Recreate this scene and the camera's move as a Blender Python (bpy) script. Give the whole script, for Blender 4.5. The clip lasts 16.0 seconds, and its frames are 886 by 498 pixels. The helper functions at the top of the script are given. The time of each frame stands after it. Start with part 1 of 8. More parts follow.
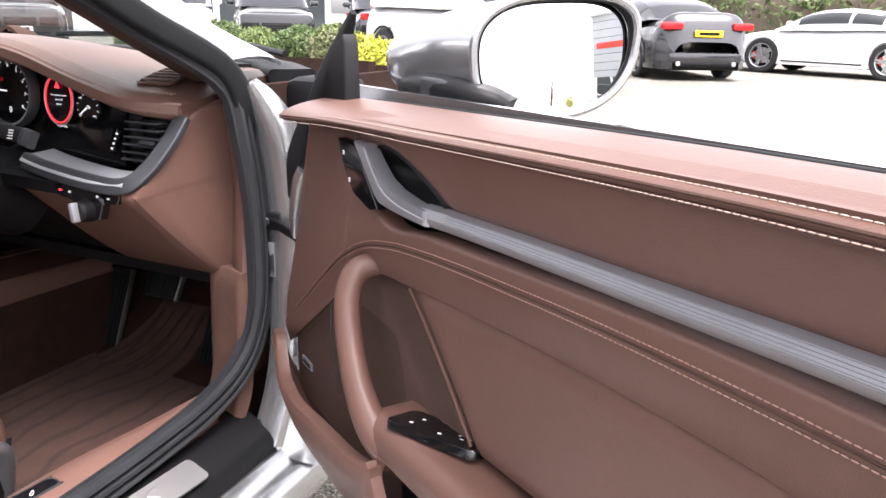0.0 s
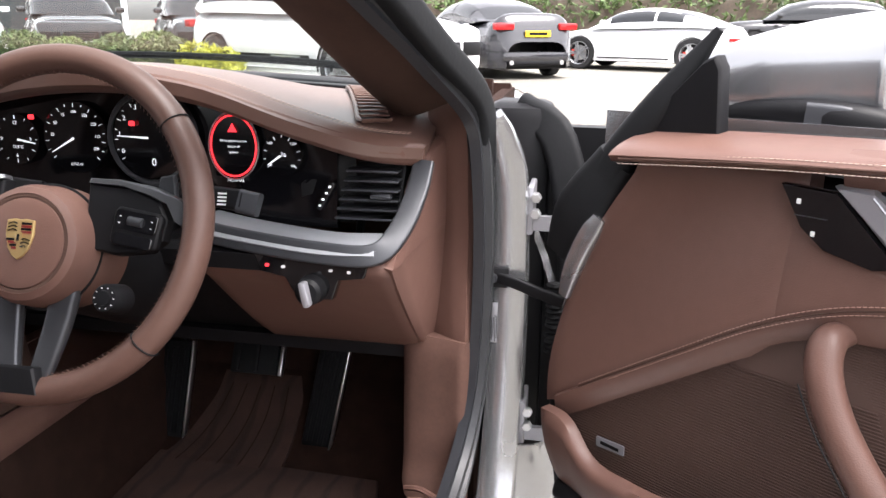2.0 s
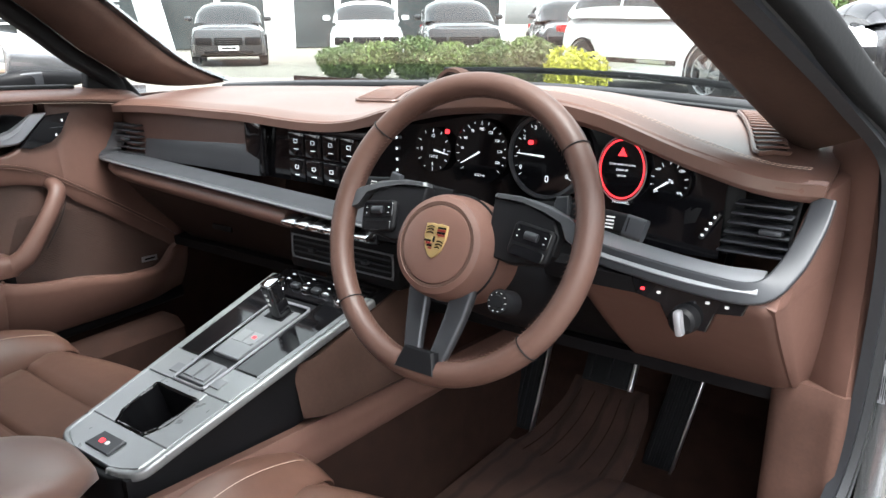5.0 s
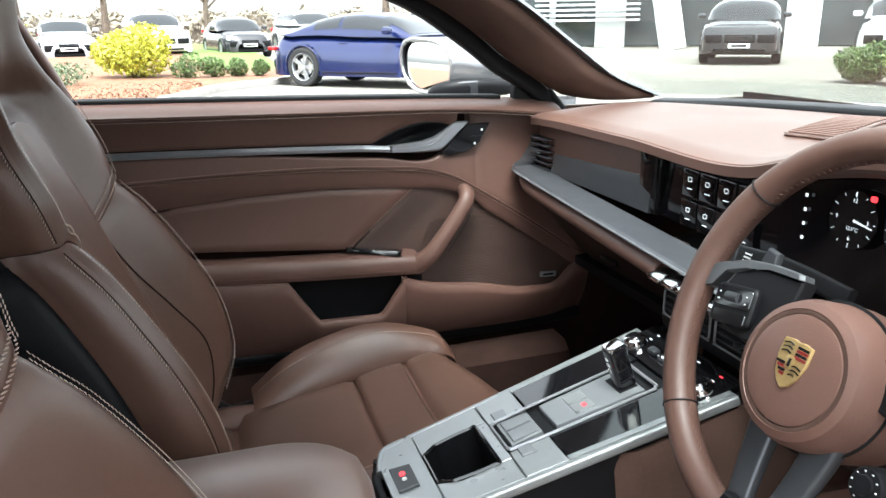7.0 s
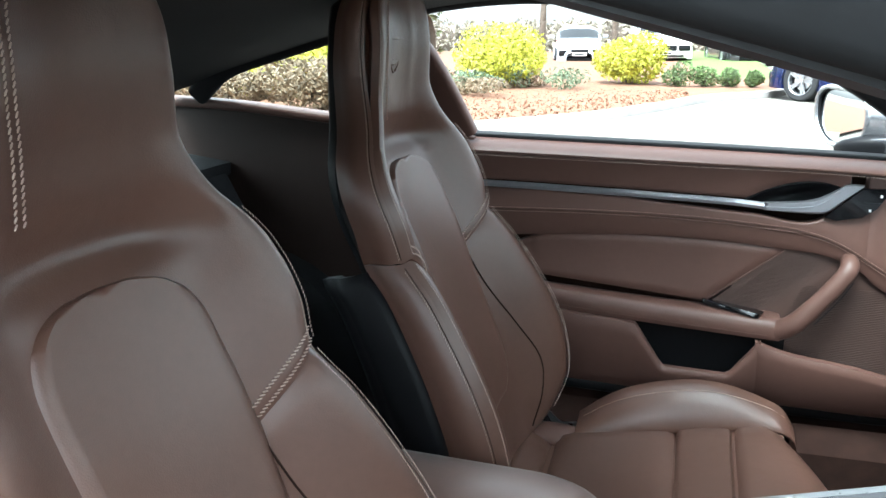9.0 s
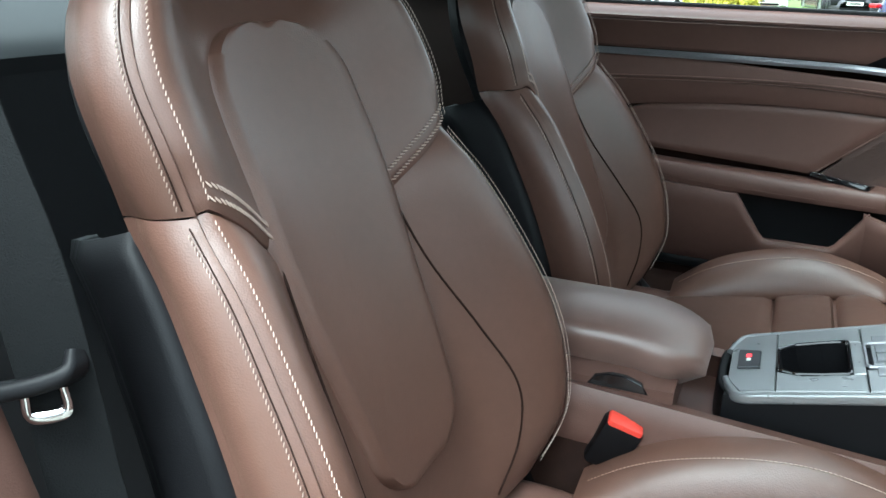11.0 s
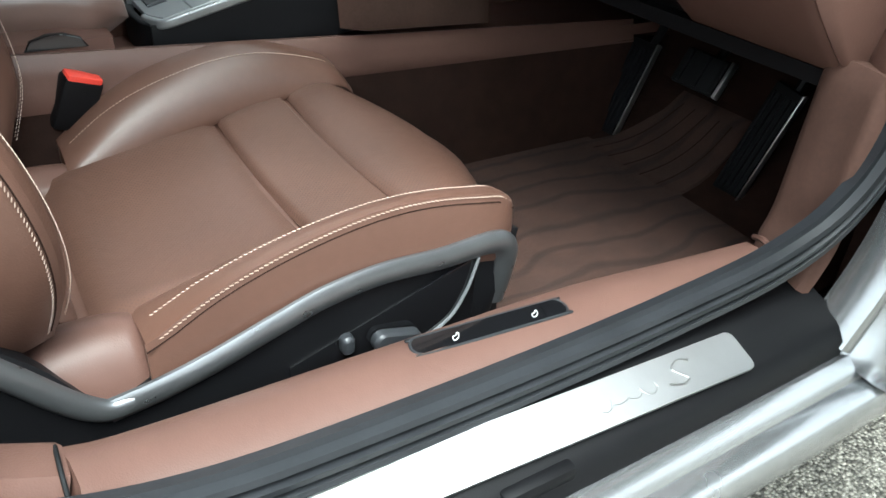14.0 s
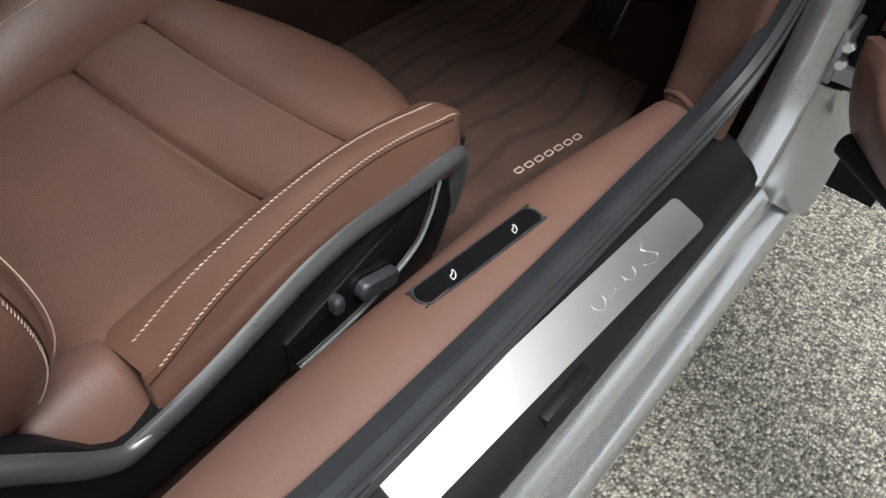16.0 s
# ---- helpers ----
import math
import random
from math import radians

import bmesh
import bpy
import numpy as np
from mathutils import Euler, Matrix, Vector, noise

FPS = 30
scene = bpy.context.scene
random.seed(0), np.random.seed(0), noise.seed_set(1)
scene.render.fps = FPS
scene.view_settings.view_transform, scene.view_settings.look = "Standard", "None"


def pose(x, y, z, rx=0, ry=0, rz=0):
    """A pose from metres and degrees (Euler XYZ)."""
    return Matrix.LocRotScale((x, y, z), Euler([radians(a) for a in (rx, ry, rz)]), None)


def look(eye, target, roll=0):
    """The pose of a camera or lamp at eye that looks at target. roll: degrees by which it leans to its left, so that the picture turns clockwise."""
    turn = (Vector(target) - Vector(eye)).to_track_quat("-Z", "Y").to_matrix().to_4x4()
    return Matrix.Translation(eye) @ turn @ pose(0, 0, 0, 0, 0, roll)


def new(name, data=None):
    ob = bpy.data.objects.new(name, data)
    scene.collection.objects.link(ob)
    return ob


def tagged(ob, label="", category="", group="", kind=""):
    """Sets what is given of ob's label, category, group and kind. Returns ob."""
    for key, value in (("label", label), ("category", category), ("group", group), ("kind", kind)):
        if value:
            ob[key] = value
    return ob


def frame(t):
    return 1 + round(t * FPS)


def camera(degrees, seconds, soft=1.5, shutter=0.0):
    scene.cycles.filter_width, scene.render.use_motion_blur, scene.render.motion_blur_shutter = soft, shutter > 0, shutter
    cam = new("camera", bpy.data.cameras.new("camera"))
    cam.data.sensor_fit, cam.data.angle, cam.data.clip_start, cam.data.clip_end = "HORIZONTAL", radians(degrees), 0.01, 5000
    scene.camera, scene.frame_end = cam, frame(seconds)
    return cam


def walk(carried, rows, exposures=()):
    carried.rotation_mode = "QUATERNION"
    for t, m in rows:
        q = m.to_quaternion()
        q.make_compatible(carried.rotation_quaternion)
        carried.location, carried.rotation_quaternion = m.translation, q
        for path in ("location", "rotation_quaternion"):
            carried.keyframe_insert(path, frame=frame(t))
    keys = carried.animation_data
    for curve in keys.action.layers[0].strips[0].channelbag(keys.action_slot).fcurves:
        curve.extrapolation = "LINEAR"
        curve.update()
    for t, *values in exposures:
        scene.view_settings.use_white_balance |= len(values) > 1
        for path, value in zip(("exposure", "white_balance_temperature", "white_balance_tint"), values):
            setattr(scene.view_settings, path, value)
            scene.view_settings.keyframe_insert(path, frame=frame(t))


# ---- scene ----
cam = camera(60.0, 16.0)
METRES, EYE, TILT, LEAN, TURN = 2.3, 1.016, -17.0, -1.3, 25.0
EXPOSURES = [(0.0, 2.4, 6500, 17), (0.5, 1.95, 6500, 20), (1.0, 1.9, 6500, 20), (1.5, 2.2, 6500, 18), (2.5, 2.55, 6500, 12), (3.2, 2.65, 6400, 9), (5.5, 2.7, 6300, 6), (6.5, 2.66, 6250, 3), (7.0, 2.70, 6150, 3), (7.5, 2.95, 6050, 4), (8.5, 3.08, 5750, 0), (9.0, 2.85, 5650, -2), (11.5, 2.6, 5550, -7), (12.0, 2.88, 5550, -8), (12.5, 2.86, 5500, -10), (13.0, 2.78, 5550, -10), (13.5, 2.55, 5750, -8), (14.5, 1.92, 6100, 2), (16.0, 1.38, 6400, 6)]
ROWS = [
    (0.0, 0.0, 0.0, 0.0, 0.0, 0.0, -0.0),
    (0.5, -0.0653, 0.0272, 0.0126, -6.71, 0.01, 1.71),
    (1.0, -0.1341, 0.0658, 0.027, -10.77, -0.22, 3.35),
    (1.5, -0.2025, 0.0846, 0.0366, -12.63, -0.39, 4.33),
    (2.0, -0.2582, 0.1095, 0.0426, -13.45, -0.41, 4.98),
    (2.5, -0.2858, 0.1223, 0.0428, -12.49, -0.31, 4.95),
    (3.0, -0.301, 0.126, 0.0421, -8.89, -0.05, 4.3),
    (5.5, -0.27, 0.092, 0.0589, 18.78, 0.09, -3.9),
    (6.0, -0.2574, 0.1051, 0.0705, 27.44, -0.78, -6.2),
    (6.5, -0.2522, 0.1436, 0.089, 36.76, -2.09, -8.59),
    (7.0, -0.2551, 0.199, 0.0959, 46.54, -3.78, -10.87),
    (7.5, -0.2449, 0.2415, 0.1037, 59.41, -6.43, -12.95),
    (8.0, -0.2235, 0.2578, 0.1271, 69.5, -8.69, -14.74),
    (8.5, -0.2063, 0.2656, 0.1401, 76.24, -10.45, -15.76),
    (9.0, -0.1932, 0.2637, 0.1508, 82.65, -12.21, -16.33),
    (11.5, -0.1496, 0.2404, 0.0446, 88.26, -18.33, -18.41),
    (12.0, -0.1341, 0.2103, 0.0243, 73.36, -17.4, -18.99),
    (12.5, -0.1156, 0.1854, 0.0051, 61.12, -16.62, -17.8),
    (13.0, -0.1037, 0.1662, -0.015, 50.83, -15.42, -15.84),
    (13.5, -0.1126, 0.1531, -0.0291, 41.5, -14.82, -13.71),
    (14.0, -0.1357, 0.1542, -0.0275, 31.48, -17.47, -11.59),
    (14.5, -0.1535, 0.1594, -0.0314, 25.14, -20.61, -9.67),
    (15.0, -0.1732, 0.1607, -0.0288, 20.41, -24.32, -7.99),
    (15.5, -0.1948, 0.1564, -0.0206, 16.5, -27.44, -6.85),
    (16.0, -0.2201, 0.1523, 0.0022, 13.15, -28.32, -6.06),
]
walk(cam, [(t, pose(1.55, 0, EYE, TILT, LEAN, TURN) @ pose(METRES * x, METRES * y, METRES * z, 90 + pitch, roll, yaw)) for t, x, y, z, yaw, pitch, roll in ROWS], EXPOSURES)


# ---- world and light: a bright overcast day ----
world = bpy.data.worlds.new("sky")
scene.world = world
world.use_nodes = True
wn = world.node_tree
wn.nodes.clear()
sky = wn.nodes.new("ShaderNodeTexSky")
sky.sky_type, sky.sun_disc = "NISHITA", False
sky.sun_elevation, sky.sun_rotation = radians(66), radians(112)
sky.air_density, sky.dust_density = 1.0, 3.0
pale = wn.nodes.new("ShaderNodeHueSaturation")
pale.inputs["Saturation"].default_value = 0.12
wbg = wn.nodes.new("ShaderNodeBackground")
wbg.inputs["Strength"].default_value = 0.145
wout = wn.nodes.new("ShaderNodeOutputWorld")
wn.links.new(sky.outputs[0], pale.inputs["Color"])
wn.links.new(pale.outputs[0], wbg.inputs["Color"])
wn.links.new(wbg.outputs[0], wout.inputs[0])
sun = new("sun", bpy.data.lights.new("sun", "SUN"))
sun.data.energy, sun.data.angle, sun.data.color = 1.6, radians(35), (1.0, 0.97, 0.93)
sun.matrix_world = look((4.6, -1.9, 11.2), (0, 0, 0))


# ---- materials ----
def mat(name, base, rough=0.5, metal=0.0, vary=0.15, scale=8.0, bump=0.0, bump_scale=300.0, coat=0.0, spec=0.5, rough_vary=0.08, bump_kind="noise", sheen=0.0, crease=0.0):
    m = bpy.data.materials.new(name)
    m.use_nodes = True
    t = m.node_tree
    b = t.nodes["Principled BSDF"]
    b.inputs["Metallic"].default_value = metal
    b.inputs["Coat Weight"].default_value = coat
    b.inputs["Coat Roughness"].default_value = 0.06
    b.inputs["Specular IOR Level"].default_value = spec
    b.inputs["Sheen Weight"].default_value = sheen
    co = t.nodes.new("ShaderNodeTexCoord")
    n1 = t.nodes.new("ShaderNodeTexNoise")
    n1.inputs["Scale"].default_value, n1.inputs["Detail"].default_value = scale, 6
    n2 = t.nodes.new("ShaderNodeTexNoise")
    n2.inputs["Scale"].default_value, n2.inputs["Detail"].default_value = scale * 14, 4
    add = t.nodes.new("ShaderNodeMath")
    add.operation = "MULTIPLY_ADD"
    add.inputs[1].default_value = 0.4
    ramp = t.nodes.new("ShaderNodeMapRange")
    ramp.inputs["From Min"].default_value, ramp.inputs["From Max"].default_value = 0.4, 1.0
    ramp.inputs["To Min"].default_value, ramp.inputs["To Max"].default_value = 1 - vary, 1 + vary
    mul = t.nodes.new("ShaderNodeVectorMath")
    mul.operation = "SCALE"
    mul.inputs[0].default_value = base
    t.links.new(co.outputs["Object"], n1.inputs["Vector"])
    t.links.new(co.outputs["Object"], n2.inputs["Vector"])
    t.links.new(n2.outputs["Fac"], add.inputs[0])
    t.links.new(n1.outputs["Fac"], add.inputs[2])
    t.links.new(add.outputs[0], ramp.inputs["Value"])
    t.links.new(ramp.outputs[0], mul.inputs["Scale"])
    t.links.new(mul.outputs[0], b.inputs["Base Color"])
    rr = t.nodes.new("ShaderNodeMapRange")
    rr.inputs["To Min"].default_value, rr.inputs["To Max"].default_value = max(0, rough - rough_vary), min(1, rough + rough_vary)
    t.links.new(n1.outputs["Fac"], rr.inputs["Value"])
    t.links.new(rr.outputs[0], b.inputs["Roughness"])
    if bump:
        if bump_kind == "voronoi":
            g = t.nodes.new("ShaderNodeTexVoronoi")
            g.inputs["Scale"].default_value = bump_scale
            fac = g.outputs["Distance"]
        else:
            g = t.nodes.new("ShaderNodeTexNoise")
            g.inputs["Scale"].default_value, g.inputs["Detail"].default_value = bump_scale, 3
            fac = g.outputs["Fac"]
        t.links.new(co.outputs["Object"], g.inputs["Vector"])
        bp = t.nodes.new("ShaderNodeBump")
        bp.inputs["Strength"].default_value, bp.inputs["Distance"].default_value = bump, 0.002
        t.links.new(fac, bp.inputs["Height"])
        t.links.new(bp.outputs[0], b.inputs["Normal"])
        if crease:
            n3 = t.nodes.new("ShaderNodeTexNoise")
            n3.inputs["Scale"].default_value, n3.inputs["Detail"].default_value, n3.inputs["Distortion"].default_value = 22, 4, 1.2
            b2 = t.nodes.new("ShaderNodeBump")
            b2.inputs["Strength"].default_value, b2.inputs["Distance"].default_value = crease, 0.006
            t.links.new(co.outputs["Object"], n3.inputs["Vector"])
            t.links.new(n3.outputs["Fac"], b2.inputs["Height"])
            t.links.new(b2.outputs[0], bp.inputs["Normal"])
    return m


def glow(name, colour, strength):
    m = bpy.data.materials.new(name)
    m.use_nodes = True
    b = m.node_tree.nodes["Principled BSDF"]
    b.inputs["Base Color"].default_value = (*colour, 1)
    b.inputs["Emission Color"].default_value = (*colour, 1)
    b.inputs["Emission Strength"].default_value = strength
    return m


def glass(name, tint=(0.92, 0.96, 0.95)):
    m = bpy.data.materials.new(name)
    m.use_nodes = True
    t = m.node_tree
    t.nodes.clear()
    o = t.nodes.new("ShaderNodeOutputMaterial")
    tr = t.nodes.new("ShaderNodeBsdfTransparent")
    tr.inputs[0].default_value = (*tint, 1)
    gl = t.nodes.new("ShaderNodeBsdfGlossy")
    gl.inputs["Roughness"].default_value = 0.02
    lw = t.nodes.new("ShaderNodeLayerWeight")
    lw.inputs[0].default_value = 0.5
    pw = t.nodes.new("ShaderNodeMath")
    pw.operation = "POWER"
    pw.inputs[1].default_value = 4.0
    fr = t.nodes.new("ShaderNodeMath")
    fr.operation = "MULTIPLY_ADD"
    fr.inputs[1].default_value, fr.inputs[2].default_value = 0.6, 0.02
    t.links.new(lw.outputs["Facing"], pw.inputs[0])
    t.links.new(pw.outputs[0], fr.inputs[0])
    mx = t.nodes.new("ShaderNodeMixShader")
    t.links.new(fr.outputs[0], mx.inputs[0])
    t.links.new(tr.outputs[0], mx.inputs[1])
    t.links.new(gl.outputs[0], mx.inputs[2])
    t.links.new(mx.outputs[0], o.inputs[0])
    return m


LEATHER = mat("brown_leather", (0.116, 0.062, 0.049), 0.42, spec=0.36, vary=0.12, scale=5, bump=0.09, bump_scale=650, bump_kind="voronoi", crease=0.07)
LEATHER_DASH = mat("brown_dash_leather", (0.098, 0.052, 0.040), 0.40, spec=0.75, vary=0.12, scale=5, bump=0.06, bump_scale=650, bump_kind="voronoi")
LEATHER_SEAT = mat("brown_seat_leather", (0.106, 0.054, 0.039), 0.39, spec=0.62, vary=0.14, scale=7, bump=0.09, bump_scale=600, bump_kind="voronoi", crease=0.09)


def perforate(m, pitch):
    """Rows of tiny dark punched holes over a leather, seen from above."""
    t = m.node_tree
    b = t.nodes["Principled BSDF"]
    src = b.inputs["Base Color"].links[0].from_socket
    co = t.nodes.new("ShaderNodeTexCoord")
    v = t.nodes.new("ShaderNodeTexVoronoi")
    v.voronoi_dimensions = "2D"
    v.inputs["Scale"].default_value, v.inputs["Randomness"].default_value = 1 / pitch, 0.0
    ro = t.nodes.new("ShaderNodeVectorRotate")
    ro.rotation_type = "Z_AXIS"
    ro.inputs["Angle"].default_value = radians(45)
    st = t.nodes.new("ShaderNodeMapRange")
    st.inputs["From Min"].default_value, st.inputs["From Max"].default_value = 0.16, 0.26
    st.inputs["To Min"].default_value, st.inputs["To Max"].default_value = 0.68, 1.0
    sc = t.nodes.new("ShaderNodeVectorMath")
    sc.operation = "SCALE"
    t.links.new(co.outputs["Object"], ro.inputs["Vector"])
    t.links.new(ro.outputs[0], v.inputs["Vector"])
    t.links.new(v.outputs["Distance"], st.inputs["Value"])
    t.links.new(src, sc.inputs[0])
    t.links.new(st.outputs[0], sc.inputs["Scale"])
    t.links.new(sc.outputs[0], b.inputs["Base Color"])
    return m


LEATHER_CUSHION = perforate(mat("perforated_cushion_leather", (0.103, 0.0535, 0.039), 0.41, spec=0.50, vary=0.16, scale=7, bump=0.10, bump_scale=600, bump_kind="voronoi", crease=0.10), 0.0042)
SUEDE = mat("brown_suede", (0.062, 0.035, 0.027), 0.88, vary=0.25, scale=14, bump=0.3, bump_scale=900, spec=0.2)
# Pillar suede lightened to carry the daylight that falls on the kick panel.
KICK_SUEDE = mat("lit_brown_suede", (0.090, 0.048, 0.037), 0.85, vary=0.25, scale=14, bump=0.3, bump_scale=900, spec=0.2)
CARPET = mat("brown_carpet", (0.027, 0.0140, 0.0108), 0.95, spec=0.12, vary=0.3, scale=30, bump=0.6, bump_scale=1400)
MAT_PILE = mat("brown_mat_pile", (0.052, 0.025, 0.018), 0.95, vary=0.3, scale=22, bump=0.6, bump_scale=1500)


def brushed_pile(m):
    """Long curved strokes left in a carpet's pile."""
    t = m.node_tree
    b = t.nodes["Principled BSDF"]
    src = b.inputs["Base Color"].links[0].from_socket
    co = t.nodes.new("ShaderNodeTexCoord")
    w = t.nodes.new("ShaderNodeTexWave")
    w.inputs["Scale"].default_value, w.inputs["Distortion"].default_value, w.inputs["Detail"].default_value, w.inputs["Detail Scale"].default_value = 5.5, 7.0, 2.0, 0.8
    r = t.nodes.new("ShaderNodeMapRange")
    r.inputs["From Min"].default_value, r.inputs["From Max"].default_value = 0.0, 0.22
    r.inputs["To Min"].default_value, r.inputs["To Max"].default_value = 0.55, 1.0
    sc = t.nodes.new("ShaderNodeVectorMath")
    sc.operation = "SCALE"
    t.links.new(co.outputs["Object"], w.inputs["Vector"])
    t.links.new(w.outputs["Fac"], r.inputs["Value"])
    t.links.new(src, sc.inputs[0])
    t.links.new(r.outputs[0], sc.inputs["Scale"])
    t.links.new(sc.outputs[0], b.inputs["Base Color"])


brushed_pile(MAT_PILE)
MESHGRILLE = mat("brown_speaker_cloth", (0.074, 0.040, 0.031), 0.6, vary=0.1, scale=10, bump=0.3, bump_scale=1200)
LEATHER_WHEEL = mat("wheel_leather", (0.084, 0.045, 0.035), 0.44, spec=0.4, vary=0.14, scale=9, bump=0.10, bump_scale=800, bump_kind="voronoi")
WHEEL_PALE = mat("satin_spoke_trim", (0.070, 0.073, 0.079), 0.36, metal=0.4, vary=0.06, scale=30)
STITCH_DIM = mat("rose_stitching", (0.36, 0.22, 0.18), 0.7, vary=0.1, scale=100)
STITCH = mat("pale_stitching", (0.44, 0.335, 0.28), 0.7, vary=0.1, scale=100)
SILVER_TRIM = mat("satin_aluminium", (0.33, 0.33, 0.355), 0.33, metal=0.55, vary=0.05, scale=40, bump=0.03, bump_scale=900)
DARK_TRIM = mat("dark_grey_trim", (0.035, 0.037, 0.042), 0.38, metal=0.2, vary=0.08, scale=20)
SATIN_PALE = mat("pale_satin_metal", (0.27, 0.28, 0.285), 0.30, metal=0.5, vary=0.05, scale=40)
SATIN_DARK = mat("dark_satin_metal", (0.20, 0.205, 0.215), 0.30, metal=0.8, vary=0.06, scale=40)
GREY_TRIM = mat("slate_grey_trim", (0.19, 0.197, 0.208), 0.42, metal=0.3, vary=0.08, scale=30)
# Slate trim lightened to stand in for the reflection on the driver's strip.
SHEEN_SLATE = mat("sheen_slate_trim", (0.25, 0.26, 0.275), 0.45, metal=0.15, vary=0.08, scale=30)
CHROME = mat("chrome", (0.75, 0.75, 0.76), 0.10, metal=1.0, vary=0.03, scale=10)
BLACK_GLOSS = mat("black_gloss", (0.006, 0.006, 0.007), 0.06, vary=0.1, scale=8, coat=0.4, rough_vary=0.02)
BLACK_PLASTIC = mat("black_plastic", (0.0055, 0.0055, 0.0065), 0.5, vary=0.15, scale=25, bump=0.12, bump_scale=700, spec=0.18)
RUBBER = mat("black_rubber", (0.0075, 0.008, 0.009), 0.68, vary=0.25, scale=12, bump=0.1, bump_scale=200, spec=0.2)
GREY_RUBBER = mat("grey_rubber_seal", (0.019, 0.0205, 0.024), 0.42, vary=0.2, scale=15, bump=0.08, bump_scale=160)
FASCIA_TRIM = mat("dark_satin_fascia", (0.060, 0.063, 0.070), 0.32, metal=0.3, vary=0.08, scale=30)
WHEEL_TRIM = mat("dark_wheel_trim", (0.052, 0.054, 0.060), 0.34, metal=0.5, vary=0.08, scale=30)
PAINT = mat("silver_paint", (0.34, 0.346, 0.358), 0.25, metal=0.76, vary=0.03, scale=6, coat=0.9)
HEADLINER = mat("black_headliner", (0.015, 0.015, 0.017), 0.95, vary=0.2, scale=40, bump=0.3, bump_scale=900)
STEEL = mat("brushed_steel", (0.66, 0.66, 0.66), 0.34, metal=1.0, vary=0.03, scale=60, rough_vary=0.03)
# Glovebox brown darkened to hold the footwell's shade; the rear side trim reuses it.
SHADED_BROWN = mat("shaded_brown", (0.028, 0.017, 0.014), 0.6, vary=0.15, scale=20, bump=0.1, bump_scale=700, spec=0.25)
GLASS = glass("window_glass", (0.90, 0.93, 0.92))
MIRROR = mat("mirror", (0.86, 0.88, 0.88), 0.012, metal=1.0, vary=0.0, scale=3, rough_vary=0.0)
SCREEN = mat("dark_screen", (0.004, 0.004, 0.005), 0.10, vary=0.1, scale=5, rough_vary=0.02)
WHITE_GLOW = glow("white_display_glow", (0.85, 0.88, 0.92), 0.17)
RED_GLOW = glow("red_display_glow", (0.9, 0.03, 0.04), 0.45)
WHITE_MARK = mat("white_marking", (0.75, 0.75, 0.74), 0.5, vary=0.05, scale=50)
RED_PLASTIC = mat("red_plastic", (0.75, 0.06, 0.04), 0.35, vary=0.08, scale=30)
WEBBING = mat("black_webbing", (0.007, 0.0075, 0.008), 0.8, vary=0.15, scale=40, bump=0.4, bump_scale=700, spec=0.15)
# Lid leather, glossier and with the sky's sheen lightening its base colour.
LEATHER_LID = mat("lid_leather_with_sheen", (0.150, 0.086, 0.068), 0.38, spec=1.0, vary=0.12, scale=5, bump=0.06, bump_scale=650, sheen=0.15, bump_kind="voronoi")


# ---- shape helpers ----
def spline(pts, n, closed=False):
    """n points evenly spread by parameter on a smooth curve through pts."""
    p = np.array(pts, float)
    k = len(p)
    if k == 2 and not closed:
        return p[0] + (p[1] - p[0]) * np.linspace(0, 1, n)[:, None]
    s = np.linspace(0, k, n, endpoint=False) if closed else np.linspace(0, k - 1, n)
    i = np.minimum(np.floor(s).astype(int), k - 1 if closed else k - 2)
    f = (s - i)[:, None]
    if closed:
        a, b, c, d = p[(i - 1) % k], p[i % k], p[(i + 1) % k], p[(i + 2) % k]
    else:
        e = np.vstack([2 * p[0] - p[1], p, 2 * p[-1] - p[-2]])
        a, b, c, d = e[i], e[i + 1], e[i + 2], e[i + 3]
    return 0.5 * (2 * b + (c - a) * f + (2 * a - 5 * b + 4 * c - d) * f ** 2 + (3 * b - a - 3 * c + d) * f ** 3)


def curve1(xs, ys):
    """A smooth function through the points xs, ys."""
    xs, ys = np.array(xs, float), np.array(ys, float)
    g = np.gradient(ys, xs)

    def f(x):
        x = np.clip(x, xs[0], xs[-1])
        i = np.clip(np.searchsorted(xs, x) - 1, 0, len(xs) - 2)
        h = xs[i + 1] - xs[i]
        t = (x - xs[i]) / h
        return (2 * t ** 3 - 3 * t ** 2 + 1) * ys[i] + (t ** 3 - 2 * t ** 2 + t) * h * g[i] + (3 * t ** 2 - 2 * t ** 3) * ys[i + 1] + (t ** 3 - t ** 2) * h * g[i + 1]
    return f


def raw(verts, faces, smooth=True, sharp=40):
    me = bpy.data.meshes.new("m")
    me.from_pydata([tuple(v) for v in verts], [], faces)
    bm = bmesh.new()
    bm.from_mesh(me)
    bmesh.ops.recalc_face_normals(bm, faces=bm.faces)
    bm.to_mesh(me)
    bm.free()
    if smooth:
        me.shade_smooth()
        me.set_sharp_from_angle(angle=radians(sharp))
    return me


def grid_faces(m, n, wrap_m=False, wrap_n=False, base=0):
    out = []
    for i in range(m if wrap_m else m - 1):
        for j in range(n if wrap_n else n - 1):
            a, b = i, (i + 1) % m
            c, d = j, (j + 1) % n
            out.append((base + a * n + c, base + a * n + d, base + b * n + d, base + b * n + c))
    return out


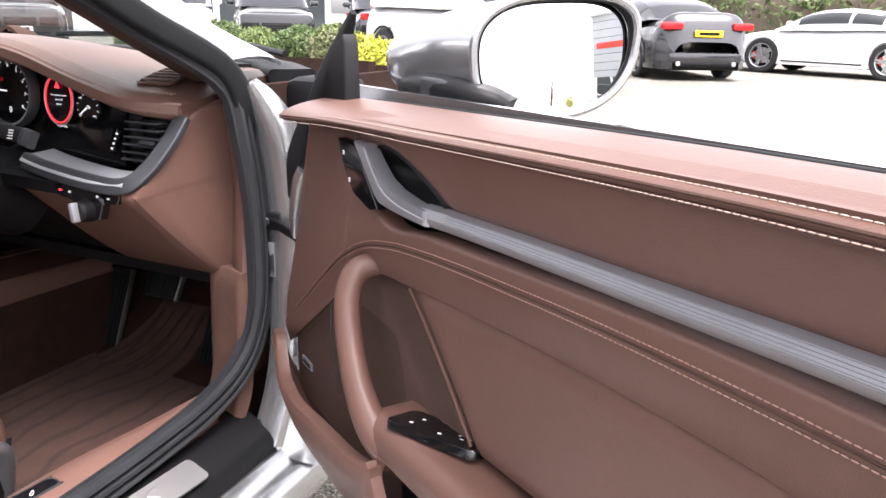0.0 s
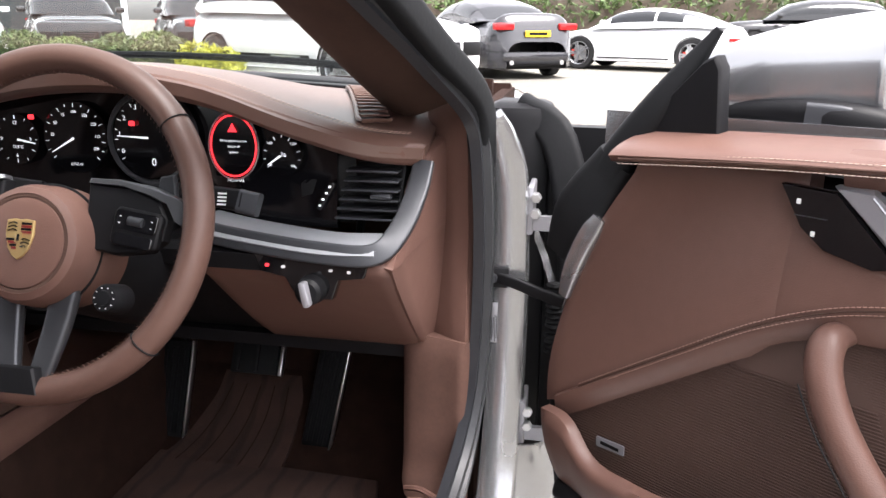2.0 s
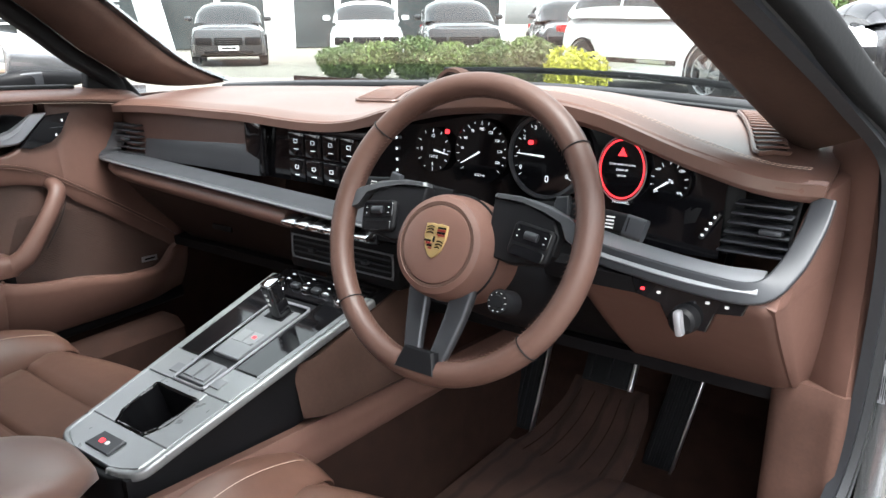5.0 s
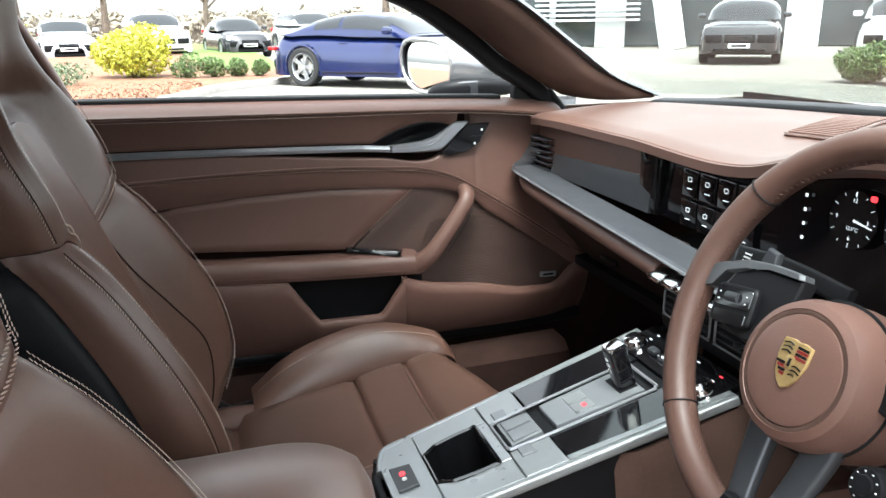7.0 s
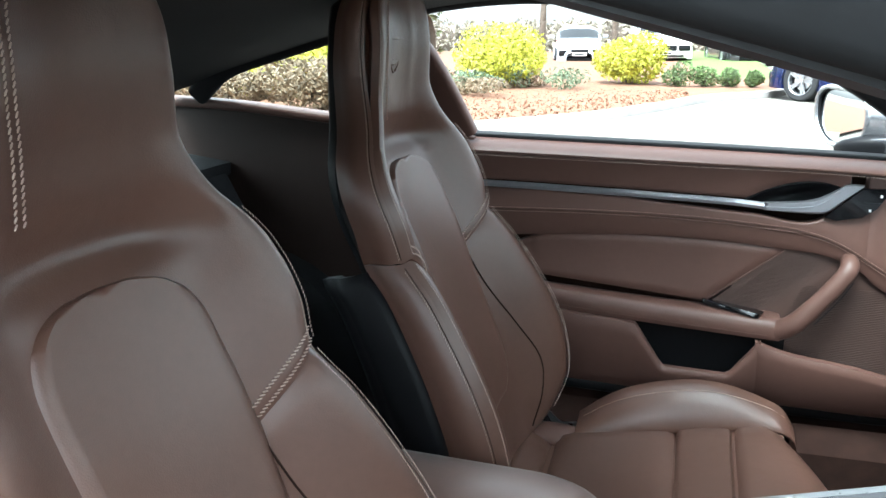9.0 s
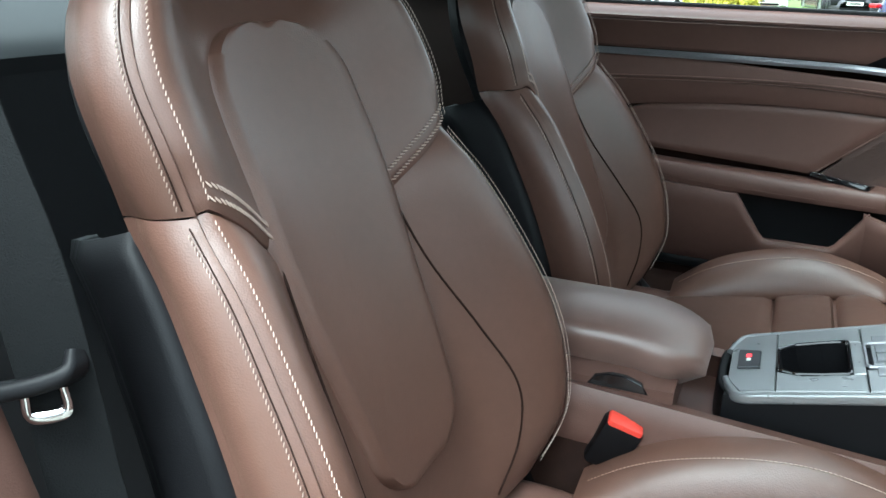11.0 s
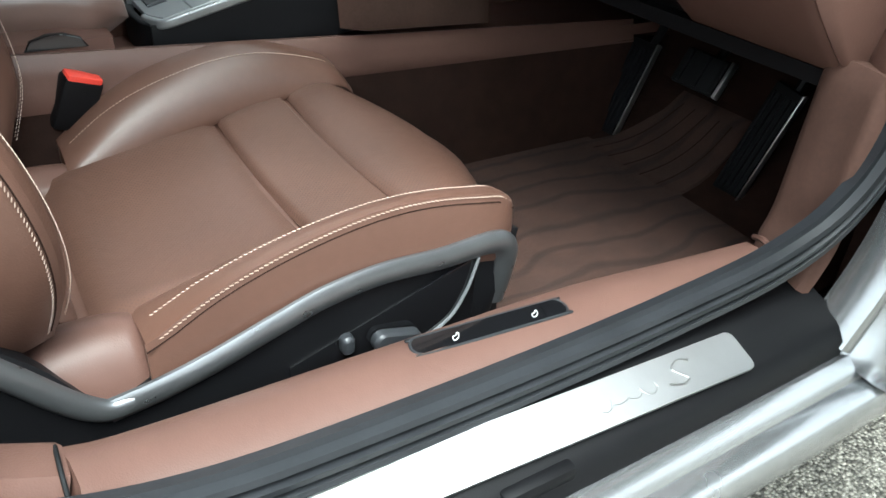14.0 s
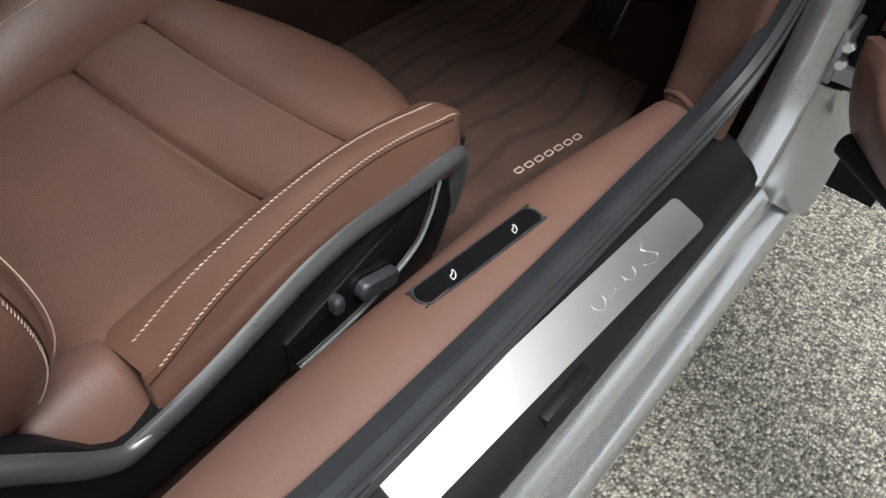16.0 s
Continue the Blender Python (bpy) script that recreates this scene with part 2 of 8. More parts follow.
def patch(fn, nu, nv, thick=0.01, edge=0.006, side=1, sharp=50):
    """A padded panel: fn(s, t) gives its face, its borders roll over by edge, its back lies thick behind. side: which way the face looks."""
    s, t = np.meshgrid(np.linspace(0, 1, nu), np.linspace(0, 1, nv), indexing="ij")
    q = np.array([[fn(a, b) for a, b in zip(r1, r2)] for r1, r2 in zip(s, t)], float)
    nrm = np.cross(np.gradient(q, axis=0), np.gradient(q, axis=1))
    nrm /= np.linalg.norm(nrm, axis=2, keepdims=True) + 1e-9
    nrm *= side
    du = np.linalg.norm(np.diff(q, axis=0), axis=2)
    dv = np.linalg.norm(np.diff(q, axis=1), axis=2)
    cu = np.vstack([np.zeros((1, nv)), np.cumsum(du, 0)])
    cv = np.hstack([np.zeros((nu, 1)), np.cumsum(dv, 1)])
    d = np.minimum(np.minimum(cu, cu[-1] - cu), np.minimum(cv, cv[:, -1:] - cv))
    if edge > 0:
        k = np.clip(1 - d / edge, 0, 1)
        q = q - nrm * (edge * (1 - np.sqrt(np.clip(1 - k * k, 0, 1))))[..., None] * 0.9
    back = q - nrm * thick
    verts = list(q.reshape(-1, 3)) + list(back.reshape(-1, 3))
    off = nu * nv
    faces = grid_faces(nu, nv) + [tuple(reversed(f)) for f in grid_faces(nu, nv, base=off)]
    rim = [i * nv for i in range(nu)] + [(nu - 1) * nv + j for j in range(1, nv)] + [i * nv + nv - 1 for i in range(nu - 2, -1, -1)] + [j for j in range(nv - 2, 0, -1)]
    for a, b in zip(rim, rim[1:] + rim[:1]):
        faces.append((a, b, b + off, a + off))
    return raw(verts, faces, sharp=sharp)


def frames_along(path, up):
    path = np.array(path, float)
    tan = np.gradient(path, axis=0)
    tan /= np.linalg.norm(tan, axis=1, keepdims=True) + 1e-12
    up = np.array(up, float)
    up = up if up.ndim == 2 else np.tile(up, (len(path), 1))
    side = np.cross(tan, up)
    side /= np.linalg.norm(side, axis=1, keepdims=True) + 1e-12
    return path, tan, side, np.cross(side, tan)


def sweep(path, profile, up=(0, 0, 1), n=24, scale=None, closed=False, cap=True, sharp=40):
    """A closed profile of (side, up) points drawn along a smooth path. scale: one factor for each path point."""
    pts = spline(path, n, closed)
    if closed:
        ring = np.vstack([pts[-1:], pts, pts[:1]])
        p, tan, sd, u = frames_along(ring, up)
        p, sd, u = p[1:-1], sd[1:-1], u[1:-1]
    else:
        p, tan, sd, u = frames_along(pts, up)
    k = np.ones(n) if scale is None else spline(np.array(scale, float)[:, None], n)[:, 0]
    prof = np.array(profile, float)
    m = len(prof)
    verts = [p[i] + k[i] * (a * sd[i] + b * u[i]) for i in range(n) for a, b in prof]
    faces = grid_faces(n, m, wrap_m=closed, wrap_n=True)
    if cap and not closed:
        faces += [tuple(range(m)), tuple(reversed(range((n - 1) * m, n * m)))]
    return raw(verts, faces, sharp=sharp)


def ring_profile(rx, ry, n=12):
    return [(rx * math.cos(2 * math.pi * i / n), ry * math.sin(2 * math.pi * i / n)) for i in range(n)]


def tube(path, r, n=24, sides=10, flat=1.0, up=(0, 0, 1), scale=None, closed=False):
    return sweep(path, ring_profile(r, r * flat, sides), up, n, scale, closed)


def round_rect(w, h, r, k=4):
    out = []
    for cx, cy, a0 in ((w / 2 - r, h / 2 - r, 0), (-w / 2 + r, h / 2 - r, 90), (-w / 2 + r, -h / 2 + r, 180), (w / 2 - r, -h / 2 + r, 270)):
        out += [(cx + r * math.cos(radians(a0 + 90 * i / k)), cy + r * math.sin(radians(a0 + 90 * i / k))) for i in range(k + 1)]
    return out


def extrude(outline, z0, z1, bevel=0.0, m=None, sharp=30):
    """A flat outline in x, y drawn from z0 up to z1, its upper rim bevelled, then moved by m."""
    o = np.array(outline, float)
    k = len(o)
    c = o.mean(0)
    rings = [(o, z0)]
    if bevel:
        d = o - c
        ln = np.linalg.norm(d, axis=1, keepdims=True) + 1e-9
        rings += [(o, z1 - bevel), (o - d / ln * bevel * 0.4, z1 - bevel * 0.4), (o - d / ln * bevel, z1)]
    else:
        rings.append((o, z1))
    verts = [Vector((x, y, z)) for ring, z in rings for x, y in ring]
    if m is not None:
        verts = [m @ v for v in verts]
    faces = grid_faces(len(rings), k, wrap_n=True) + [tuple(reversed(range(k))), tuple(range((len(rings) - 1) * k, len(rings) * k))]
    return raw(verts, faces, sharp=sharp)


def rbox(cx, cy, cz, sx, sy, sz, r=0.004, m=None):
    bm = bmesh.new()
    bmesh.ops.create_cube(bm, size=1)
    for v in bm.verts:
        v.co = Vector((cx + v.co.x * sx, cy + v.co.y * sy, cz + v.co.z * sz))
    if r:
        bmesh.ops.bevel(bm, geom=list(bm.edges), offset=min(r, 0.45 * min(sx, sy, sz)), segments=2, affect="EDGES", profile=0.5)
    if m is not None:
        bm.transform(m)
    me = bpy.data.meshes.new("m")
    bm.to_mesh(me)
    bm.free()
    me.shade_smooth()
    me.set_sharp_from_angle(angle=radians(40))
    return me


def lathe(profile, n=32, m=None, sharp=35, ring=True):
    """A profile of (radius, height) turned about z; one that stays off the axis gives a ring."""
    k = len(profile)
    verts = [Vector((r * math.cos(2 * math.pi * i / n), r * math.sin(2 * math.pi * i / n), h)) for i in range(n) for r, h in profile]
    if m is not None:
        verts = [m @ v for v in verts]
    hollow = profile[0][0] > 1e-6 and profile[-1][0] > 1e-6 and ring
    faces = grid_faces(n, k, wrap_m=True, wrap_n=hollow)
    if not hollow:
        faces += [tuple(i * k for i in range(n)), tuple(reversed([i * k + k - 1 for i in range(n)]))]
    return raw(verts, faces, sharp=sharp)


def stitches(path, up, step=0.006, length=0.0042, r=0.0007, n=400, lift=0.0004, lean=0.0):
    """A row of short thread pieces that lie on a path."""
    pts = spline(path, n)
    d = np.concatenate([[0], np.cumsum(np.linalg.norm(np.diff(pts, axis=0), axis=1))])
    verts, faces = [], []
    up = np.array(up, float)
    for c in np.arange(step / 2, d[-1] - step / 2, step):
        a = np.array([np.interp(c - length / 2, d, pts[:, i]) for i in range(3)])
        b = np.array([np.interp(c + length / 2, d, pts[:, i]) for i in range(3)])
        t = (b - a) / (np.linalg.norm(b - a) + 1e-12)
        s = np.cross(t, up)
        s /= np.linalg.norm(s) + 1e-12
        u = np.cross(s, t)
        a, b = a + u * lift - s * lean * length, b + u * lift + s * lean * length
        k = len(verts)
        for e, g in ((a, 0.5), (a * 0.75 + b * 0.25, 1.0), (a * 0.25 + b * 0.75, 1.0), (b, 0.5)):
            verts += [e + s * r * g, e + u * r * g, e - s * r * g, e - u * r * g * 0.5]
        faces += grid_faces(4, 4, wrap_n=True, base=k) + [(k, k + 1, k + 2, k + 3), (k + 15, k + 14, k + 13, k + 12)]
    me = bpy.data.meshes.new("m")
    me.from_pydata([tuple(v) for v in verts], [], faces)
    me.shade_smooth()
    return me


def join(*meshes):
    """One mesh out of several pieces of a single part."""
    bm = bmesh.new()
    for me in meshes:
        bm.from_mesh(me)
    out = bpy.data.meshes.new("m")
    bm.to_mesh(out)
    bm.free()
    return out


def moved(me, m):
    me.transform(m)
    if m.determinant() < 0:
        me.flip_normals()
    return me


def lettering(body, size, m, depth=0.0004, align="CENTER", shear=0.0):
    """Words as a thin mesh in the built-in font."""
    cu = bpy.data.curves.new("words", "FONT")
    cu.body, cu.size, cu.extrude, cu.align_x, cu.align_y, cu.shear = body, size, depth, align, "CENTER", shear
    cu.resolution_u = 3
    ob = bpy.data.objects.new("words", cu)
    scene.collection.objects.link(ob)
    bpy.context.view_layer.update()
    me = bpy.data.meshes.new_from_object(ob.evaluated_get(bpy.context.evaluated_depsgraph_get()))
    bpy.data.objects.remove(ob)
    me.materials.clear()
    me.transform(m)
    return me


def thing(name, label, category, m=None, group="", kind=""):
    ob = new(name)
    if m is not None:
        ob.matrix_world = m
    return tagged(ob, label, category, group, kind)


def part(name, me, material, parent, label=""):
    me.name = name
    ob = new(name, me)
    me.materials.clear()
    me.materials.append(material)
    while parent is not None and parent.parent is not None and parent.parent.parent is not None:
        parent = parent.parent
    if parent is not None:
        ob.parent = parent
    if label:
        tagged(ob, label)
    return ob


def solo(name, me, material, label, category, group="", kind="", m=None):
    ob = part(name, me, material, None)
    if m is not None:
        ob.matrix_world = m
    return tagged(ob, label, category, group, kind)


# ---- ground ----
def asphalt(name, base, lo, hi, scale):
    m = mat(name, base, 0.85, vary=0.2, scale=0.6, rough_vary=0.05)
    t = m.node_tree
    b = t.nodes["Principled BSDF"]
    co = t.nodes.new("ShaderNodeTexCoord")
    v = t.nodes.new("ShaderNodeTexVoronoi")
    v.inputs["Scale"].default_value = scale
    v.inputs["Randomness"].default_value = 1.0
    sep = t.nodes.new("ShaderNodeSeparateColor")
    cr = t.nodes.new("ShaderNodeValToRGB")
    cr.color_ramp.elements[0].color, cr.color_ramp.elements[1].color = (*lo, 1), (*hi, 1)
    cr.color_ramp.elements[0].position = 0.15
    dk = t.nodes.new("ShaderNodeMapRange")
    dk.inputs["From Min"].default_value, dk.inputs["From Max"].default_value = 0.35, 0.75
    dk.inputs["To Min"].default_value, dk.inputs["To Max"].default_value = 1.0, 0.58
    big = t.nodes.new("ShaderNodeTexNoise")
    big.inputs["Scale"].default_value, big.inputs["Detail"].default_value = 1.3, 5
    bm_ = t.nodes.new("ShaderNodeMapRange")
    bm_.inputs["To Min"].default_value, bm_.inputs["To Max"].default_value = 0.75, 1.25
    m1 = t.nodes.new("ShaderNodeMath")
    m1.operation = "MULTIPLY"
    sc = t.nodes.new("ShaderNodeVectorMath")
    sc.operation = "SCALE"
    t.links.new(co.outputs["Object"], v.inputs["Vector"])
    t.links.new(co.outputs["Object"], big.inputs["Vector"])
    t.links.new(v.outputs["Color"], sep.inputs[0])
    t.links.new(sep.outputs[0], cr.inputs[0])
    t.links.new(v.outputs["Distance"], dk.inputs["Value"])
    t.links.new(big.outputs["Fac"], bm_.inputs["Value"])
    t.links.new(dk.outputs[0], m1.inputs[0])
    t.links.new(bm_.outputs[0], m1.inputs[1])
    t.links.new(cr.outputs[0], sc.inputs[0])
    t.links.new(m1.outputs[0], sc.inputs["Scale"])
    t.links.new(sc.outputs[0], b.inputs["Base Color"])
    bp = t.nodes.new("ShaderNodeBump")
    bp.inputs["Strength"].default_value, bp.inputs["Distance"].default_value, bp.invert = 0.9, 0.006, True
    t.links.new(v.outputs["Distance"], bp.inputs["Height"])
    t.links.new(bp.outputs[0], b.inputs["Normal"])
    return m


ASPHALT = asphalt("worn_asphalt", (0.1, 0.1, 0.1), (0.085, 0.078, 0.066), (0.44, 0.415, 0.355), 190)
LINE_PAINT = mat("worn_line_paint", (0.7, 0.7, 0.68), 0.8, vary=0.3, scale=9)
solo("ground", raw([(-400, -400, 0), (400, -400, 0), (400, 400, 0), (-400, 400, 0)], [(0, 1, 2, 3)], False), ASPHALT,
     "grey coarse asphalt of an outdoor car park", "ground", kind="structure")


# ---- the parked sports car's shell, with x to its driver's side, y ahead ----
car_body = thing("sports_car", "silver two-door sports car with its driver's door open", "car")


def both(fn):
    fn(1), fn(-1)


# floor pan, firewall, rear bulkhead
part("floor_pan", rbox(0, 0.45, 0.20, 1.50, 2.2, 0.06, 0.01), BLACK_PLASTIC, car_body)
part("carpet", patch(lambda s, t: (-0.70 + 1.38 * s, -0.25 + 1.62 * t, 0.236 + 0.45 * max(0, t - 0.86) ** 1.3 * 4), 12, 20, 0.01, 0.0), CARPET, car_body, "dark brown carpet")
part("firewall", patch(lambda s, t: (-0.72 + 1.44 * s, 1.36 + 0.06 * t, 0.20 + 0.72 * t), 8, 8, 0.03, 0), CARPET, car_body)
part("cabin_liner", patch(lambda s, t: (-0.775, -0.5 + 2.0 * s, 0.18 + 0.72 * t), 8, 6, 0.02, 0), CARPET, car_body)
part("cabin_liner", patch(lambda s, t: (0.735, 1.03 + 0.47 * s, 0.18 + 0.72 * t), 6, 6, 0.02, 0, side=-1), CARPET, car_body)
part("toe_board", patch(lambda s, t: (-0.75 + 1.5 * s, 1.30 + 0.16 * t, 0.22 + 0.69 * t), 8, 8, 0.03, 0), CARPET, car_body, "dark brown carpeted toe board")
part("under_dash", patch(lambda s, t: (-0.70 + 1.38 * s, 0.99 + 0.43 * t, 0.572 + 0.03 * t), 8, 6, 0.02, 0), BLACK_PLASTIC, car_body)
part("rear_bulkhead", patch(lambda s, t: (-0.70 + 1.40 * s, -0.32 - 0.33 * t, 0.22 + 0.62 * t), 8, 8, 0.03, 0), HEADLINER, car_body)
part("rear_shelf", patch(lambda s, t: (-0.72 + 1.44 * s, -0.62 - 0.75 * t, 0.84 + 0.10 * t), 8, 8, 0.03, 0), HEADLINER, car_body)

# pillars: window edge and windscreen edge, going up and back to the roof
WIN_EDGE = [(0.762, 0.905, 0.93), (0.730, 0.795, 0.995), (0.70, 0.71, 1.052), (0.655, 0.585, 1.122), (0.625, 0.43, 1.172), (0.598, 0.27, 1.212)]
SCR_EDGE = [(0.675, 1.16, 0.915), (0.655, 1.03, 0.965), (0.635, 0.925, 1.03), (0.58, 0.76, 1.125), (0.545, 0.60, 1.185), (0.52, 0.45, 1.222)]
ROOF_EDGE = [(0.598, 0.27, 1.212), (0.592, 0.085, 1.218), (0.60, -0.10, 1.200), (0.615, -0.28, 1.158), (0.655, -0.50, 1.10), (0.69, -0.75, 1.03)]


SCR_DRIVER = [(0.640, 1.03, 0.89), (0.61, 0.927, 0.95), (0.574, 0.794, 1.03), (0.542, 0.678, 1.10), (0.51, 0.562, 1.165), (0.50, 0.45, 1.205)]


def pillar(sd):
    a, b = spline(WIN_EDGE, 40), spline(SCR_EDGE, 40)
    inner = spline(SCR_DRIVER, 40) if sd > 0 else b

    def f(s, t):
        i = min(int(round(t * 39)), 39)
        k = 0.18 + 0.82 * s
        p = a[i] * (1 - k) + inner[i] * k
        p = p + np.array((-0.012, -0.006, -0.010)) * math.sin(math.pi * s)
        return (sd * p[0], p[1], p[2])
    part("pillar_trim", patch(f, 10, 40, 0.012, 0.01, side=-sd), SUEDE, car_body, "dark brown suede-covered windscreen pillar")
    # outer sheet metal of the pillar
    o = np.array((0.005, 0.018, 0.014))

    def g(s, t):
        i = min(int(round(t * 39)), 39)
        p = a[i] * (1 - s) + b[i] * s + o + np.array((0.010, 0.004, 0.010)) * math.sin(math.pi * s)
        return (sd * p[0], p[1], p[2])
    part("pillar_skin", patch(g, 8, 40, 0.006, 0.004, side=sd), PAINT, car_body)
    part("window_gasket", sweep([(sd * 0.764, 0.965, 0.785), (sd * 0.768, 0.955, 0.865)] + [(sd * (x + 0.001), y + 0.012, z + 0.005) for x, y, z in WIN_EDGE], round_rect(0.030, 0.036, 0.009), up=(sd * 0.3, 0.8, 0.5), n=48, scale=[0.3, 1.0, 1, 1, 1, 1, 1, 1]), RUBBER, car_body, "black rubber window gasket")


both(pillar)


# roof: headliner inside, painted skin outside
def roof_rows(off):
    e = spline(ROOF_EDGE, 30)

    def f(s, t):
        p = e[min(int(round(t * 29)), 29)]
        x = (2 * s - 1)
        return (x * (p[0] + off), p[1] + (0.18 if t == 0 else 0.18 * (1 - t)) * (1 - abs(x) ** 2.2), p[2] + 0.045 * (1 - x * x) * (1 - 0.4 * t) + off)
    return f


part("headliner", patch(roof_rows(0.0), 16, 30, 0.012, 0.0, side=1), HEADLINER, car_body, "black fabric roof lining")
part("roof_skin", patch(roof_rows(0.03), 16, 30, 0.004, 0.0, side=1), PAINT, car_body)
part("roof_header", patch(lambda s, t: ((2 * s - 1) * 0.55, 0.46 - 0.12 * t + 0.17 * (1 - (2 * s - 1) ** 2), 1.218 + 0.035 * (1 - (2 * s - 1) ** 2) + 0.01 * t), 14, 5, 0.02, 0.0), HEADLINER, car_body)

# roof side rails over the door openings
both(lambda sd: part("roof_rail", tube([(sd * x, y, z + 0.012) for x, y, z in ROOF_EDGE[:5]], 0.024, 24, 10, 0.8), HEADLINER, car_body))


# rear quarters: trim below and behind the quarter windows
def quarter(sd):
    low = spline([(0.745, -0.02 if sd < 0 else -0.13, 0.94), (0.745, -0.20, 0.965), (0.735, -0.40, 0.985), (0.72, -0.66, 1.01), (0.70, -0.95, 1.02)], 24)
    part("quarter_trim", patch(lambda s, t: (sd * (low[int(round(s * 23))][0]), low[int(round(s * 23))][1] - 0.12 * (1 - t), 0.24 + (low[int(round(s * 23))][2] - 0.24) * t), 24, 10, 0.02, 0.008, side=sd), SHADED_BROWN, car_body, "very dark brown rear side trim")
    part("quarter_ledge", sweep([(sd * (p[0] + 0.02), p[1], p[2] - 0.004) for p in low[::4]], round_rect(0.06, 0.022, 0.009), n=16), LEATHER, car_body)
    if sd > 0:
        return
    pil = [(0.735, -0.045, 0.95), (0.70, -0.075, 1.03), (0.655, -0.115, 1.12), (0.615, -0.17, 1.19)]
    part("centre_pillar_trim", sweep([(sd * x, y, z) for x, y, z in pil], round_rect(0.075, 0.03, 0.012), up=(sd, 0, 0.5), n=14), LEATHER, car_body, "dark brown leather centre pillar")
    rear = [(0.72, -0.68, 1.015), (0.66, -0.56, 1.08), (0.64, -0.40, 1.125), (0.62, -0.24, 1.165)]
    part("quarter_frame", sweep([(sd * x, y, z + 0.02) for x, y, z in rear], round_rect(0.05, 0.06, 0.015), up=(sd, 0, 0.5), n=14), HEADLINER, car_body)
    glass_ob = part("quarter_window", raw([(sd * (x + 0.01), y, z) for x, y, z in ((0.735, -0.02, 0.95), (0.72, -0.69, 1.01), (0.65, -0.50, 1.10), (0.625, -0.20, 1.18))], [(0, 1, 2, 3)], False), GLASS, car_body)


both(quarter)

# windscreen
scr_b = spline(SCR_EDGE, 20)
ws = part("windscreen", patch(lambda s, t: ((2 * s - 1) * (scr_b[int(round(t * 19))][0] + 0.01), scr_b[int(round(t * 19))][1] + 0.27 * (1 - (2 * s - 1) ** 2) * (1 - 0.35 * t) + 0.01, scr_b[int(round(t * 19))][2] + 0.012 + 0.03 * t * (1 - (2 * s - 1) ** 2)), 20, 20, 0.004, 0), GLASS, car_body)
ws.visible_shadow = False
part("scuttle", sweep([(-0.70, 1.18, 0.90), (-0.5, 1.32, 0.905), (0, 1.45, 0.91), (0.5, 1.32, 0.905), (0.70, 1.18, 0.90)], round_rect(0.09, 0.03, 0.01), n=30), BLACK_PLASTIC, car_body, "black cowl below the windscreen")
part("wiper", tube([(0.62, 1.27, 0.935), (0.35, 1.42, 0.945), (0.0, 1.49, 0.95), (-0.25, 1.47, 0.945)], 0.007, 24, 8), BLACK_PLASTIC, car_body)

# bonnet and front wings
part("bonnet", patch(lambda s, t: ((2 * s - 1) * (0.66 - 0.10 * t), 1.48 - 0.24 * (2 * s - 1) ** 2 + 1.05 * t, 0.885 + 0.02 * (1 - (2 * s - 1) ** 2) - 0.22 * t ** 1.7), 20, 16, 0.01, 0.01), PAINT, car_body)


def wing(sd):
    prof = curve1([0.0, 0.35, 0.8, 1.25, 1.5], [0.86, 0.875, 0.865, 0.72, 0.52])

    def f(s, t):
        y = 1.08 + 1.45 * t
        top = prof(y - 1.08)
        a = s * math.pi * 0.5
        return (sd * (0.66 + 0.245 * math.sin(a) - 0.12 * max(0, t - 0.6)), y, top - (1 - math.cos(a)) * (top - 0.32) * 0.9 + 0.03 * math.sin(2 * a))
    part("front_wing", patch(f, 18, 24, 0.01, 0.006, side=sd), PAINT, car_body)
    lamp = lathe([(0.0, 0.035), (0.05, 0.03), (0.09, 0.012), (0.105, -0.01), (0.105, -0.05)], 24, pose(sd * 0.71, 2.33, 0.70, -52, 0, 0) @ Matrix.Diagonal((1, 1.25, 1, 1)))
    part("headlamp", lamp, GLASS, car_body)


both(wing)


# left flank below the belt, and rear flanks, to close the shell
part("left_flank", patch(lambda s, t: (-0.80 - 0.06 * math.sin(math.pi * t), 1.10 - 1.20 * s, 0.20 + 0.70 * t), 10, 10, 0.02, 0), PAINT, car_body)
both(lambda sd: part("rear_flank", patch(lambda s, t: (sd * (0.79 + 0.10 * s + 0.03 * math.sin(math.pi * t)), -0.075 - 1.3 * s, 0.20 + (0.72 + 0.05 * s) * t), 12, 12, 0.02, 0.01), PAINT, car_body))
part("tail_panel", patch(lambda s, t: ((2 * s - 1) * 0.86, -1.35, 0.2 + 0.78 * t), 6, 6, 0.02, 0), PAINT, car_body)
part("rear_window", patch(lambda s, t: ((2 * s - 1) * 0.66, -0.72 - 0.6 * t, 1.13 - 0.16 * t + 0.03 * (1 - (2 * s - 1) ** 2)), 8, 8, 0.004, 0), GLASS, car_body)

